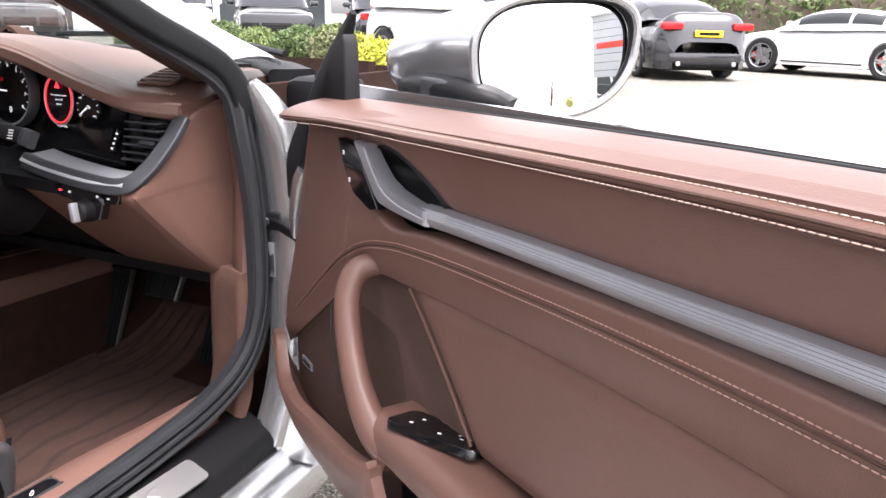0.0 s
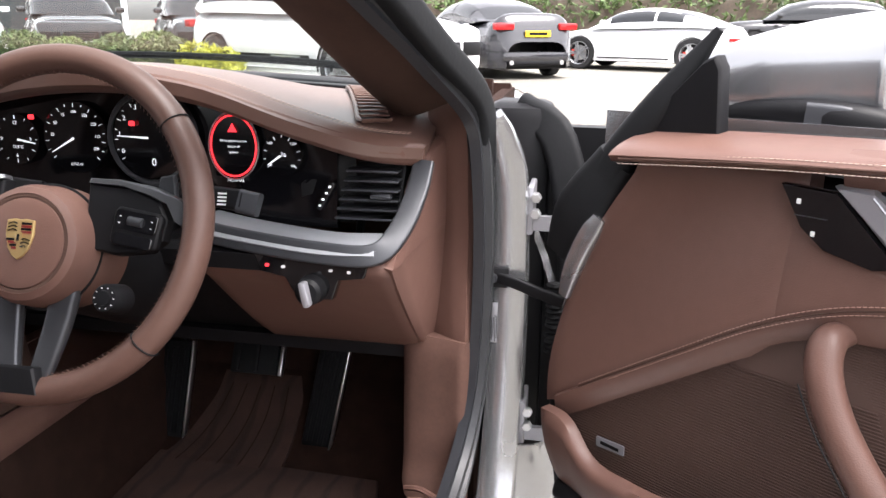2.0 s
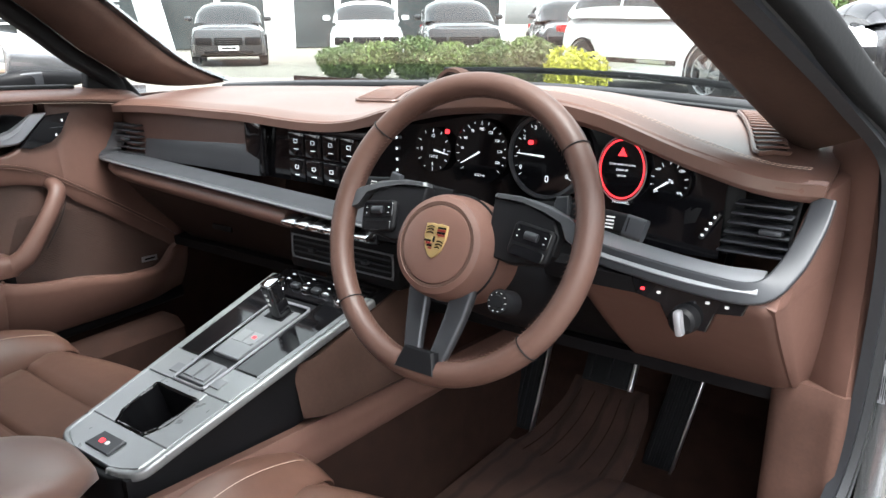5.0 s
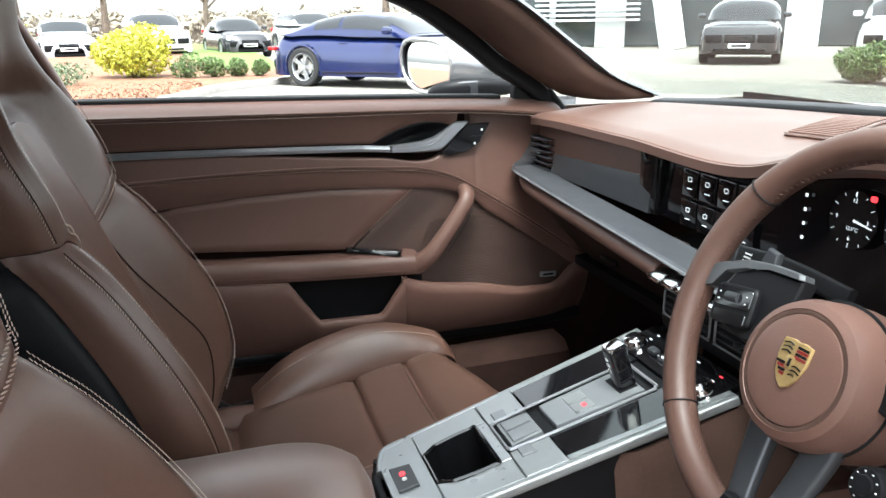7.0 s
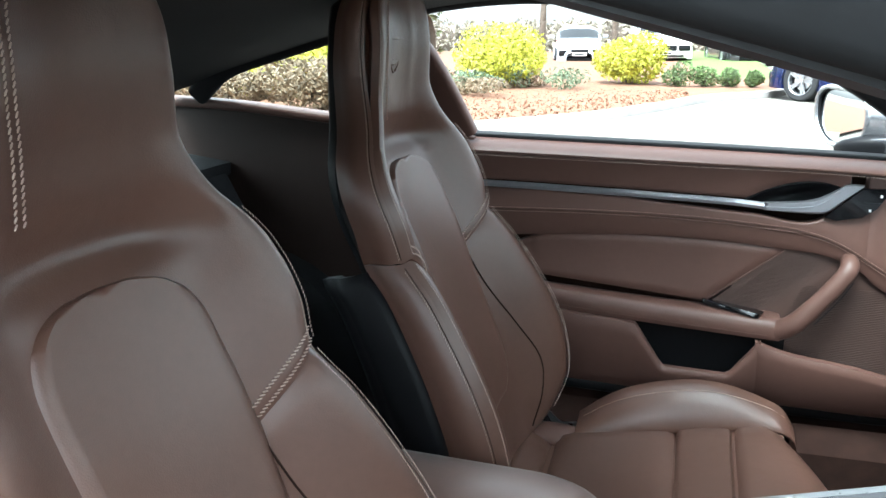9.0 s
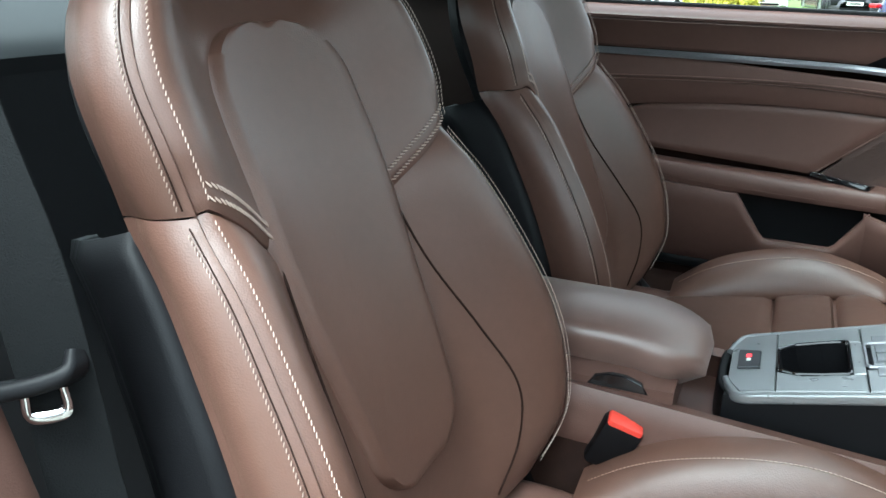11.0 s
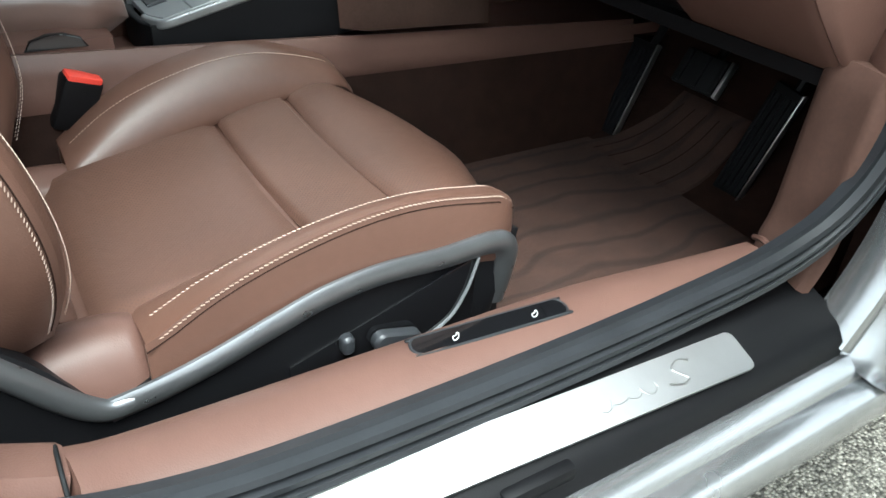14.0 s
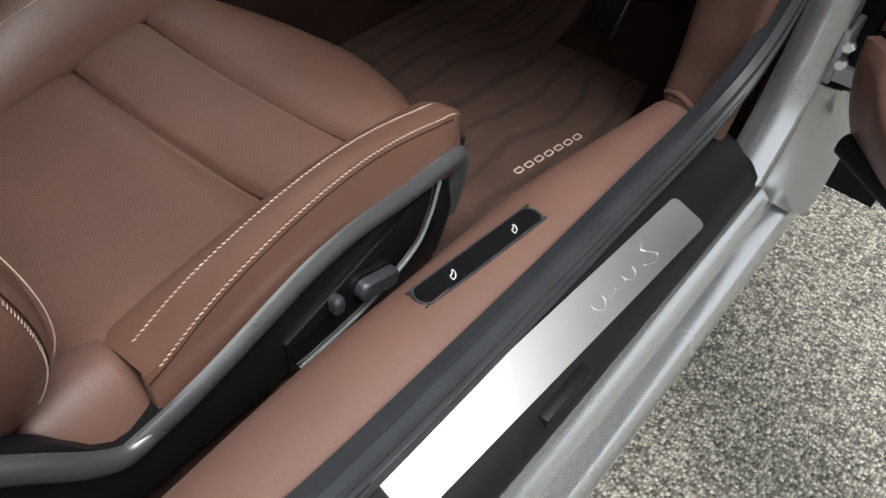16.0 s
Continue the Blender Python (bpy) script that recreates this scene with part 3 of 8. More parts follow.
# ---- driver's door opening ----
SEAL = [(0.725, -0.115, 0.95), (0.738, -0.085, 0.82), (0.744, -0.045, 0.70), (0.745, 0.0, 0.575), (0.745, 0.052, 0.475), (0.744, 0.090, 0.430), (0.742, 0.145, 0.397), (0.740, 0.24, 0.374), (0.738, 0.36, 0.366),
        (0.737, 0.55, 0.366), (0.738, 0.72, 0.375), (0.746, 0.86, 0.40), (0.756, 0.94, 0.45), (0.765, 0.975, 0.54), (0.770, 0.975, 0.68), (0.770, 0.955, 0.82),
        (0.760, 0.928, 0.915), (0.724, 0.820, 0.990), (0.688, 0.730, 1.048), (0.642, 0.600, 1.122), (0.613, 0.445, 1.176), (0.598, 0.27, 1.216), (0.597, 0.08, 1.226), (0.605, -0.10, 1.206), (0.645, -0.135, 1.12), (0.69, -0.13, 1.03)]
seal = part("door_seal", sweep(SEAL, [(-0.021, -0.012), (0.012, -0.014), (0.023, -0.008), (0.025, 0.002), (0.020, 0.010), (0.0145, 0.010), (0.0115, 0.003), (0.007, 0.012), (0.001, 0.014), (-0.003, 0.003), (-0.007, 0.013), (-0.013, 0.012), (-0.016, 0.003), (-0.022, 0.002)], up=(1, 0, 0.25), n=160, closed=True), GREY_RUBBER, car_body, "ribbed black rubber door seal")

# leather sill trim inside the seal
part("sill_trim", sweep([(0.688, 0.150, 0.404), (0.682, 0.19, 0.390), (0.674, 0.27, 0.376), (0.669, 0.36, 0.368), (0.668, 0.48, 0.366), (0.669, 0.66, 0.366), (0.678, 0.78, 0.367), (0.692, 0.90, 0.374)],
                        [(-0.036, -0.10), (0.058, -0.10), (0.058, 0.002), (0.045, 0.012), (0.012, 0.017), (-0.018, 0.012), (-0.034, -0.002)], up=(0, 0, 1), n=40, scale=[0.7, 0.75, 0.9, 1, 1, 0.97, 0.8, 0.62]), LEATHER, car_body, "brown leather sill trim")
part("pillar_foot_trim", sweep([(0.692, 0.148, 0.402), (0.693, 0.10, 0.428), (0.694, 0.058, 0.475), (0.695, 0.030, 0.53), (0.695, -0.003, 0.60), (0.694, -0.036, 0.68), (0.69, -0.075, 0.80), (0.67, -0.105, 0.95), (0.64, -0.135, 1.06), (0.60, -0.155, 1.18)], [(-0.028, -0.02), (0.030, -0.02), (0.030, 0.004), (0.016, 0.013), (-0.015, 0.013), (-0.028, 0.0)], up=(0, 0.75, 0.65), n=44), LEATHER, car_body, "brown leather centre pillar trim")
part("pillar_joint", sweep([(0.724, 0.000, 0.625), (0.708, 0.003, 0.629), (0.68, 0.003, 0.629), (0.666, -0.005, 0.62)], ring_profile(0.002, 0.002, 6), n=8), RUBBER, car_body)
part("pillar_joint", sweep([(0.722, 0.149, 0.404), (0.708, 0.149, 0.417), (0.68, 0.149, 0.4165), (0.664, 0.149, 0.404)], ring_profile(0.0018, 0.0018, 6), n=8), RUBBER, car_body)
part("rear_jamb", sweep([(0.778, -0.150, 0.92), (0.782, -0.125, 0.82), (0.784, -0.078, 0.70), (0.784, -0.036, 0.59), (0.784, 0.012, 0.485), (0.784, 0.058, 0.42), (0.784, 0.11, 0.375)], [(-0.03, -0.03), (0.03, -0.03), (0.032, 0.004), (0.02, 0.012), (-0.02, 0.010), (-0.03, 0.0)], up=(0, 0.8, 0.6), n=30), PAINT, car_body, "silver painted rear door jamb")
KICK = spline([(0.750, 0.930, 0), (0.722, 0.940, 0), (0.690, 0.948, 0), (0.664, 0.960, 0), (0.655, 0.985, 0), (0.652, 1.08, 0), (0.65, 1.25, 0)], 30)
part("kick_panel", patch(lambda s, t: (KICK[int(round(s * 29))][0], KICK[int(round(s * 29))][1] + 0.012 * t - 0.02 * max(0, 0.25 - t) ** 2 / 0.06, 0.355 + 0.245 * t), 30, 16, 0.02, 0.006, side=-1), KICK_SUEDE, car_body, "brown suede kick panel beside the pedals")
part("kick_joint", sweep([(0.722, 0.905, 0.380), (0.695, 0.915, 0.386), (0.668, 0.935, 0.372)], ring_profile(0.004, 0.004, 6), n=8), LEATHER, car_body)
part("jamb_trim", patch(lambda s, t: (0.745 - 0.06 * s, 0.945 + 0.03 * t - 0.09 * max(0, t - 0.55) + 0.05 * s, 0.56 + 0.36 * t), 6, 14, 0.02, 0.008, side=-1), LEATHER, car_body)

part("left_sill", sweep([(-0.69, -0.1, 0.365), (-0.69, 0.4, 0.36), (-0.69, 0.95, 0.37)], [(-0.05, -0.12), (0.06, -0.12), (0.055, 0.0), (0.03, 0.02), (-0.03, 0.02), (-0.05, 0.0)], n=12), CARPET, car_body, "dark brown carpeted passenger sill")
# black sill cover with the steel tread plate, rocker below
COVER = [(-0.035, -0.05), (0.048, -0.07), (0.046, -0.030), (0.036, -0.0185), (0.028, -0.0135), (-0.02, 0.006), (-0.035, 0.008)]
part("sill_cover", sweep([(0.77, 0.05, 0.40), (0.77, 0.16, 0.362), (0.77, 0.32, 0.338), (0.77, 0.60, 0.334), (0.770, 0.80, 0.336), (0.768, 0.945, 0.344)], COVER, n=40), BLACK_PLASTIC, car_body, "black plastic sill cover")
plate_m = Matrix.Translation((0.775, 0.546, 0.3365)) @ Matrix.Rotation(radians(-2.3), 4, "Z") @ Matrix.Rotation(radians(19), 4, "Y")
plate = part("tread_plate", extrude(round_rect(0.047, 0.480, 0.009), 0.0, 0.0045, 0.001, plate_m), STEEL, car_body, "brushed steel tread plate with an embossed model name")
part("plate_mark", tube([tuple(plate_m @ Vector((x, 0.145 + y, 0.0046))) for x, y in ((-0.010, 0.022), (-0.014, 0.010), (-0.007, -0.002), (0.001, 0.004), (0.008, 0.010), (0.012, 0.0), (0.007, -0.016))], 0.0013, 30, 6), STEEL, plate)
part("plate_mark", tube([tuple(plate_m @ Vector((0.004 - 0.0055 * math.sin(a) * (0.7 + 0.3 * math.sin(a * 0.31)), 0.120 - 0.0030 * a - 0.0036 * math.cos(a), 0.0045))) for a in np.linspace(0, 9 * math.pi, 90)], 0.0007, 260, 6), STEEL, plate, "embossed flowing script")
part("sill_notch", rbox(0.8065, 0.50, 0.310, 0.016, 0.080, 0.020, 0.005), BLACK_PLASTIC, car_body)
part("rocker", sweep([(0.80, -0.2, 0.30), (0.80, 0.10, 0.285), (0.80, 0.5, 0.275), (0.80, 0.9, 0.28), (0.80, 1.25, 0.29)],
                     [(-0.06, 0.0), (0.008, 0.012), (0.022, 0.014), (0.034, 0.004), (0.040, -0.010), (0.056, -0.016), (0.068, -0.034), (0.066, -0.066), (0.05, -0.10), (0.03, -0.115), (-0.06, -0.115)], n=30), PAINT, car_body, "silver painted rocker panel")

# front jamb with hinges, check strap and stickers
part("front_jamb", sweep([(0.805, 0.94, 0.30), (0.808, 0.985, 0.40), (0.812, 1.00, 0.52), (0.812, 1.005, 0.68), (0.810, 0.985, 0.82), (0.800, 0.965, 0.88), (0.79, 0.95, 0.91)],
                         [(-0.037, -0.03), (0.012, -0.05), (0.018, 0.0), (0.013, 0.010), (0.0, 0.014), (-0.022, 0.016), (-0.037, 0.010)], up=(0, -1, 0.35), n=30, scale=[1, 1, 1, 1, 0.9, 0.6, 0.3]), PAINT, car_body, "silver painted door jamb")
FLARE_IN = spline([(0.806, 0.945, 0.290), (0.811, 0.965, 0.33), (0.815, 0.985, 0.39), (0.816, 0.995, 0.43)], 14)
FLARE_OUT = spline([(0.868, 0.985, 0.255), (0.872, 1.010, 0.30), (0.868, 1.035, 0.36), (0.850, 1.040, 0.41)], 14)
part("jamb_flare", patch(lambda s, t: tuple(FLARE_IN[int(round(t * 13))] * (1 - s) + FLARE_OUT[int(round(t * 13))] * s + np.array((0.004, -0.008, 0)) * math.sin(math.pi * s)), 10, 14, 0.008, 0.003, side=-1), PAINT, car_body)
part("hinge_cavity", patch(lambda s, t: (0.80 + 0.140 * s, 1.095 - 0.01 * s, 0.24 + 0.64 * t), 6, 8, 0.03, 0.0, side=1), BLACK_PLASTIC, car_body, "black hinge cavity")
part("jamb_inner", rbox(0.80, 1.14, 0.60, 0.10, 0.12, 0.62, 0.02), BLACK_PLASTIC, car_body)
for hz in (0.768, 0.452):
    hinge = part("door_hinge", rbox(0.829, 1.020, hz + 0.012, 0.008, 0.060, 0.066, 0.002), SILVER_TRIM, car_body, "pressed steel door hinge")
    part("hinge_arm", extrude([(-0.006, -0.016), (0.058, -0.016), (0.058, 0.018), (0.050, 0.022), (0.042, 0.012), (0.030, 0.004), (0.016, 0.004), (0.006, 0.014), (-0.006, 0.016)], -0.005, 0.005, 0.0015, Matrix.Translation((0.826, 0.998, hz)) @ Matrix.Rotation(radians(90), 4, "X")), SILVER_TRIM, hinge)
    for bz in (0.030, 0.008):
        part("hinge_bolt", lathe([(0.0, 0.010), (0.006, 0.010), (0.0075, 0.007), (0.0075, 0.0)], 6, pose(0.836, 0.996, hz + bz, 90, 0, 0)), STEEL, hinge)
    part("hinge_bolt", lathe([(0.0, 0.012), (0.007, 0.012), (0.008, 0.008), (0.008, 0.0)], 6, pose(0.876, 1.000, hz + 0.022, 0, 0, 0)), STEEL, hinge)
part("check_strap", sweep([(0.790, 0.984, 0.686), (0.815, 0.976, 0.682), (0.84, 0.972, 0.674), (0.880, 0.962, 0.664)], round_rect(0.008, 0.016, 0.003), n=8), BLACK_PLASTIC, car_body, "dark steel door check strap")
part("strap_bracket", rbox(0.788, 0.986, 0.686, 0.032, 0.010, 0.030, 0.004), BLACK_PLASTIC, car_body)
part("bracket_bolt", lathe([(0.0, 0.004), (0.006, 0.004), (0.007, 0.002), (0.007, 0.0)], 10, pose(0.782, 0.981, 0.686, 90, 0, 0)), DARK_TRIM, car_body)
coil = [(0.868 + 0.011 * math.cos(i * 0.9), 1.03 + 0.011 * math.sin(i * 0.9), 0.56 + 0.0011 * i) for i in range(100)]
part("cable_sleeve", tube(coil[::2], 0.0045, 220, 6), RUBBER, car_body, "coiled black rubber cable sleeve")
part("sticker", rbox(0.784, 0.9880, 0.618, 0.011, 0.002, 0.060, 0.0005), SILVER_TRIM, car_body)
for k in range(5):
    part("sticker_bar", rbox(0.7797 + 0.0022 * k, 0.9866, 0.612 - 0.002 * (k % 2), 0.0010, 0.001, 0.04 - 0.006 * (k % 3), 0), BLACK_PLASTIC, car_body)
# rubber gaiter and black liner between wing and door
part("gap_liner", sweep([(0.80, 1.12, 0.90), (0.86, 1.08, 0.86), (0.89, 1.06, 0.70), (0.89, 1.06, 0.45)], round_rect(0.05, 0.03, 0.01), up=(0, -1, 0), n=16), RUBBER, car_body, "black rubber liner between wing and door")

# road wheels
for sd in (-1, 1):
    for wy in (1.86, -0.59):
        wm0 = Matrix.Translation((sd * 0.76, wy, 0.335)) @ Matrix.Rotation(radians(sd * 90), 4, "Y")
        tyre = part("wheel", lathe([(0.22, 0.10), (0.30, 0.11), (0.33, 0.09), (0.335, 0.04), (0.335, -0.10), (0.30, -0.12), (0.22, -0.12)], 36, wm0), RUBBER, car_body)
        part("rim", lathe([(0.0, 0.06), (0.20, 0.08), (0.225, 0.10), (0.225, -0.08)], 30, wm0), SILVER_TRIM, tyre)


# ---- the two doors: u runs back from the handle's front, w into the cabin ----
DOOR_A = radians(36)


def build_door(sd, m, label):
    """sd: -1 for the driver's door, +1 for the passenger's."""

    def D(u, w, z):
        return (u, sd * w, z)

    du = 0.02 if sd < 0 else 0.0

    def P(pts):
        return [D(*p) for p in pts]

    front = curve1([0.42, 0.52, 0.633, 0.792, 0.869], [-0.235, -0.252, -0.255, -0.203, -0.148])
    if sd < 0:
        cap_z = curve1([-0.2, -0.12, 0.0, 0.26, 0.38, 0.60, 0.90], [0.878, 0.886, 0.898, 0.914, 0.921, 0.932, 0.938])
        belt_z = curve1([-0.2, -0.07, 0.20, 0.54, 0.90], [0.901, 0.909, 0.922, 0.937, 0.945])
        bar_z = curve1([0.10, 0.25, 0.38, 0.57, 0.62, 0.90], [0.824, 0.838, 0.8465, 0.857, 0.860, 0.868])
        seam_z = curve1([-0.25, -0.13, -0.08, 0.01, 0.065, 0.13, 0.237, 0.34, 0.50, 0.60, 0.90], [0.545, 0.630, 0.665, 0.727, 0.756, 0.776, 0.793, 0.8025, 0.814, 0.818, 0.820])
        ins_z = curve1([0.02, 0.10, 0.18, 0.28, 0.38, 0.49, 0.57, 0.70, 0.90], [0.720, 0.737, 0.745, 0.755, 0.7635, 0.770, 0.773, 0.770, 0.750])
    else:
        cap_z = curve1([-0.2, -0.12, 0.0, 0.36, 0.58, 0.90], [0.885, 0.894, 0.906, 0.915, 0.918, 0.923])
        belt_z = curve1([-0.2, -0.07, 0.20, 0.54, 0.90], [0.912, 0.921, 0.931, 0.939, 0.946])
        bar_z = curve1([0.10, 0.23, 0.40, 0.58, 0.90], [0.820, 0.836, 0.843, 0.8475, 0.853])
        seam_z = curve1([-0.25, -0.13, 0.04, 0.10, 0.20, 0.32, 0.52, 0.70, 0.90], [0.545, 0.630, 0.740, 0.772, 0.788, 0.796, 0.798, 0.793, 0.786])
        ins_z = curve1([0.02, 0.11, 0.16, 0.30, 0.50, 0.64, 0.90], [0.715, 0.742, 0.746, 0.755, 0.753, 0.742, 0.720])
    arm_z = curve1([0.10, 0.20, 0.45, 0.60, 0.90], [0.600, 0.602, 0.610, 0.618, 0.640])
    bin_z = curve1([-0.25, -0.2, -0.17, -0.096, 0.03, 0.18, 0.22], [0.546, 0.545, 0.518, 0.512, 0.536, 0.560, 0.575])
    R = 0.86

    def face(name, u0, u1, top, bot, wf, material, label="", nu=40, nv=12, thick=0.02, edge=0.006, parent=None, ufun=None):
        def f(s, t):
            u = u0 + (u1 - u0) * s
            z = bot(u) + (top(u) - bot(u)) * t
            if ufun:
                u = max(u, ufun(z)) if s > 0 else ufun(z)
                z = bot(u) + (top(u) - bot(u)) * t
            return D(u, wf(u, z), z)
        return part(name, patch(f, nu, nv, thick, edge, side=-sd), material, parent or door, label)

    door = part("door", patch(lambda s, t: D((front(0.42 + 0.44 * t) - 0.008) + (R - front(0.42 + 0.44 * t)) * s, -0.045, 0.41 + 0.47 * t), 24, 16, 0.055, 0.0, side=-sd), BLACK_PLASTIC, car_body, label)
    door.matrix_world = m
    # outer skin
    part("outer_skin", patch(lambda s, t: D(-0.26 + 1.15 * s, -0.11 - 0.035 * math.sin(math.pi * min(1, t * 1.1)), 0.38 + (0.535 + 0.03 * s) * t), 16, 12, 0.008, 0.004, side=sd), PAINT, door, "silver painted outer skin")
    # belt cap, a rolled leather rail with two seams
    cap = part("belt_cap", patch(lambda s, t: D(-0.165 + (R + 0.165) * s,
                                                -0.062 + 0.098 * math.sin(min(1, t * 1.18) * math.pi / 2) - 0.010 * max(0, t - 0.8) * 5,
                                                belt_z(-0.165 + (R + 0.165) * s) + 0.004 - (belt_z(-0.165 + (R + 0.165) * s) - cap_z(-0.165 + (R + 0.165) * s) + 0.012) * (1 - math.cos(min(1, t) * math.pi / 2)) ** 0.9), 50, 14, 0.012, 0.004, side=sd), LEATHER, door, "brown leather belt rail with twin pale seams")
    us = np.linspace(-0.15, R - 0.01, 14)
    for dz, dw in ((0.0035, 0.0315), (-0.006, 0.0365)):
        part("stitching", stitches(P([(u, dw, cap_z(u) + dz) for u in us]), (0, sd * 0.8, 0.6), 0.0052, 0.0044, 0.0005), STITCH, cap)
    part("cap_seam", sweep(P([(u, 0.0345, cap_z(u) - 0.001) for u in us]), ring_profile(0.0012, 0.0012, 6), n=40), SUEDE, cap)
    # upper panel between cap and bar
    cup = lambda u, z: -0.045 * math.exp(-((u - 0.16) / 0.065) ** 2 - ((z - 0.855 + (u - 0.16) * 0.25) / 0.022) ** 2)
    face("upper_panel", 0.072, R, lambda u: cap_z(u) + 0.004, lambda u: bar_z(u) + 0.008, lambda u, z: 0.006 + 0.02 * max(0, (z - bar_z(u)) / 0.08) + cup(u, z), LEATHER, "brown leather upper panel", 70, 16, 0.02, 0.003)
    # middle panel from bar down to the seam, running forward to the door's front edge
    wm = lambda u, z: 0.006 + 0.010 * math.cos((z - seam_z(u)) * 18) - 0.010 * max(0, -u - 0.02) * 4
    mid_top = curve1([-0.26, -0.15, -0.02, 0.05, 0.12, 0.23, 0.58, 0.90], [0.60, 0.872, 0.882, 0.862, 0.812, 0.818, 0.842, 0.846])
    face("middle_panel", 0.02, R, lambda u: mid_top(u) if u > 0.04 else 0.868, seam_z, wm, LEATHER, "brown leather middle panel", 60, 14, 0.02, 0.004)

    def front_panel(s, t):
        z = 0.548 + 0.327 * t
        u0 = front(z)
        u1 = 0.035
        u = u0 + (u1 - u0) * s
        zz = max(z, seam_z(u) + 0.0) if t < 1 else z
        zz = seam_z(u) + (0.875 + 0.012 * s - seam_z(u)) * t
        u = front(zz) + (u1 - front(zz)) * s
        zz = seam_z(u) + (cap_z(u) - 0.008 - seam_z(u)) * t
        return D(u, wm(u, zz), zz)
    fp = part("front_panel", patch(front_panel, 24, 20, 0.03, 0.005, side=-sd), LEATHER, door, "brown leather front panel")
    sv = np.linspace(-0.2, R - 0.01, 16)
    part("panel_seam", tube(P([(u, wm(u, seam_z(u)) + 0.0005, seam_z(u) + 0.006) for u in sv]), 0.0010, 60, 5), SUEDE, fp)
    for k, off in enumerate((0.004, 0.012)):
        part("stitching", stitches(P([(u, wm(u, seam_z(u)) + 0.001, seam_z(u) + off - 0.002) for u in sv]), (0, sd, 0.3), 0.0050, 0.0040, 0.0005), STITCH_DIM, fp)
    # the sloping strip below the seam
    face("seam_roll", -0.235, R, lambda u: seam_z(u) + 0.004, lambda u: min(seam_z(u) - 0.022, ins_z(max(u, 0.02)) + 0.002) if u > 0.02 else seam_z(u) - 0.030,
         lambda u, z: 0.013 - 0.22 * (seam_z(u) - z), LEATHER, "", 60, 6, 0.02, 0.002)
    # speaker cloth in front of the grip and behind it
    face("speaker_cloth", -0.225, 0.26, lambda u: min(seam_z(u) - 0.018, 0.760), lambda u: 0.43, lambda u, z: -0.004, MESHGRILLE, "brown perforated speaker cloth", 24, 16, 0.012, 0.0, ufun=lambda z: -0.225)
    def mesh_rear(s, t):
        z = 0.612 + (0.752 - 0.612) * t
        ua, ub = 0.195 - 0.145 * t, 0.312 - 0.15 * t
        return D(ua + (ub - ua) * s, -0.006 + 0.004 * s, z)
    cloth = part("speaker_cloth", patch(mesh_rear, 12, 20, 0.01, 0.002, side=-sd), MESHGRILLE, door)
    ribs = []
    for i in range(44):
        z = 0.616 + i * 0.0028
        t = (z - 0.612) / 0.126
        ribs.append(sweep(P([(0.200 - 0.145 * t, -0.0045, z), (0.308 - 0.15 * t, -0.0015, z)]), round_rect(0.0012, 0.0013, 0.0003, 1), up=(0, 1, 0), n=2))
    part("cloth_ribs", join(*ribs), MESHGRILLE, cloth)
    fribs = []
    for i in range(62):
        z = 0.455 + i * 0.0036
        ua = -0.215
        if z > seam_z(-0.215) - 0.03:
            us2 = np.linspace(-0.25, 0.10, 80)
            ok = [q for q in us2 if seam_z(q) - 0.032 > z]
            if not ok:
                break
            ua = ok[0]
        ub = 0.175 - 0.42 * max(0, z - 0.56)
        if ub - ua > 0.02:
            fribs.append(sweep(P([(ua, -0.0028, z), (ub, -0.0028, z)]), round_rect(0.0014, 0.0016, 0.0003, 1), up=(0, 1, 0), n=2))
    part("cloth_ribs", join(*fribs), MESHGRILLE, door)
    badge = part("speaker_badge", extrude(round_rect(0.040, 0.013, 0.001), 0, 0.002, 0.0004, Matrix.Translation(D(-0.150, 0.006, 0.524)) @ Matrix.Rotation(radians(-90 * sd), 4, "X") @ Matrix.Rotation(radians(-3 * sd), 4, "Z")), SILVER_TRIM, door, "small silver speaker badge")
    part("badge_bar", rbox(*D(-0.150, 0.0088, 0.524), 0.026, 0.001, 0.004, 0), BLACK_PLASTIC, badge)
    # padded insert behind, armrest shelf below
    def insert(s, t):
        u = 0.165 + (0.70 - 0.165) * s
        b = 0.628 + 0.03 * s
        tp = ins_z(u) + 0.002 - 0.05 * max(0, s - 0.86) ** 2 / 0.02 * 0.3
        z = b + (tp - b) * t
        u2 = u + (0.145 * (1 - s)) * (1 - t)
        return D(u2, -0.004 + 0.006 * t + 0.010 * (1 - t) ** 2, z)
    part("padded_insert", patch(insert, 30, 14, 0.015, 0.006, side=-sd), LEATHER, door, "smooth brown leather padded insert")
    part("insert_piping", tube([tuple(insert(0.0, t)) for t in np.linspace(0.04, 0.98, 8)], 0.0016, 20, 6), LEATHER, door)

    def shelf(s, t):
        u = 0.165 + (R - 0.165) * s
        k = t * math.pi / 2
        wd = 0.068 - 0.028 * s
        w = -0.020 + (wd + 0.008) * math.sin(min(1, t * 1.25) * math.pi / 2)
        z = arm_z(u) + 0.014 - 0.046 * max(0, t - 0.45) ** 1.5 * 2.2
        return D(u, w, z)
    arm = part("armrest", patch(shelf, 40, 14, 0.02, 0.004, side=sd), LEATHER, door, "brown leather armrest ledge")
    av = np.linspace(0.19, R - 0.02, 12)
    part("stitching", stitches(P([(u, 0.060 - 0.028 * (u - 0.165) / (R - 0.165), arm_z(u) - 0.016) for u in av]), (0, sd, 0.2), 0.006, 0.0044, 0.0005), LEATHER, arm)
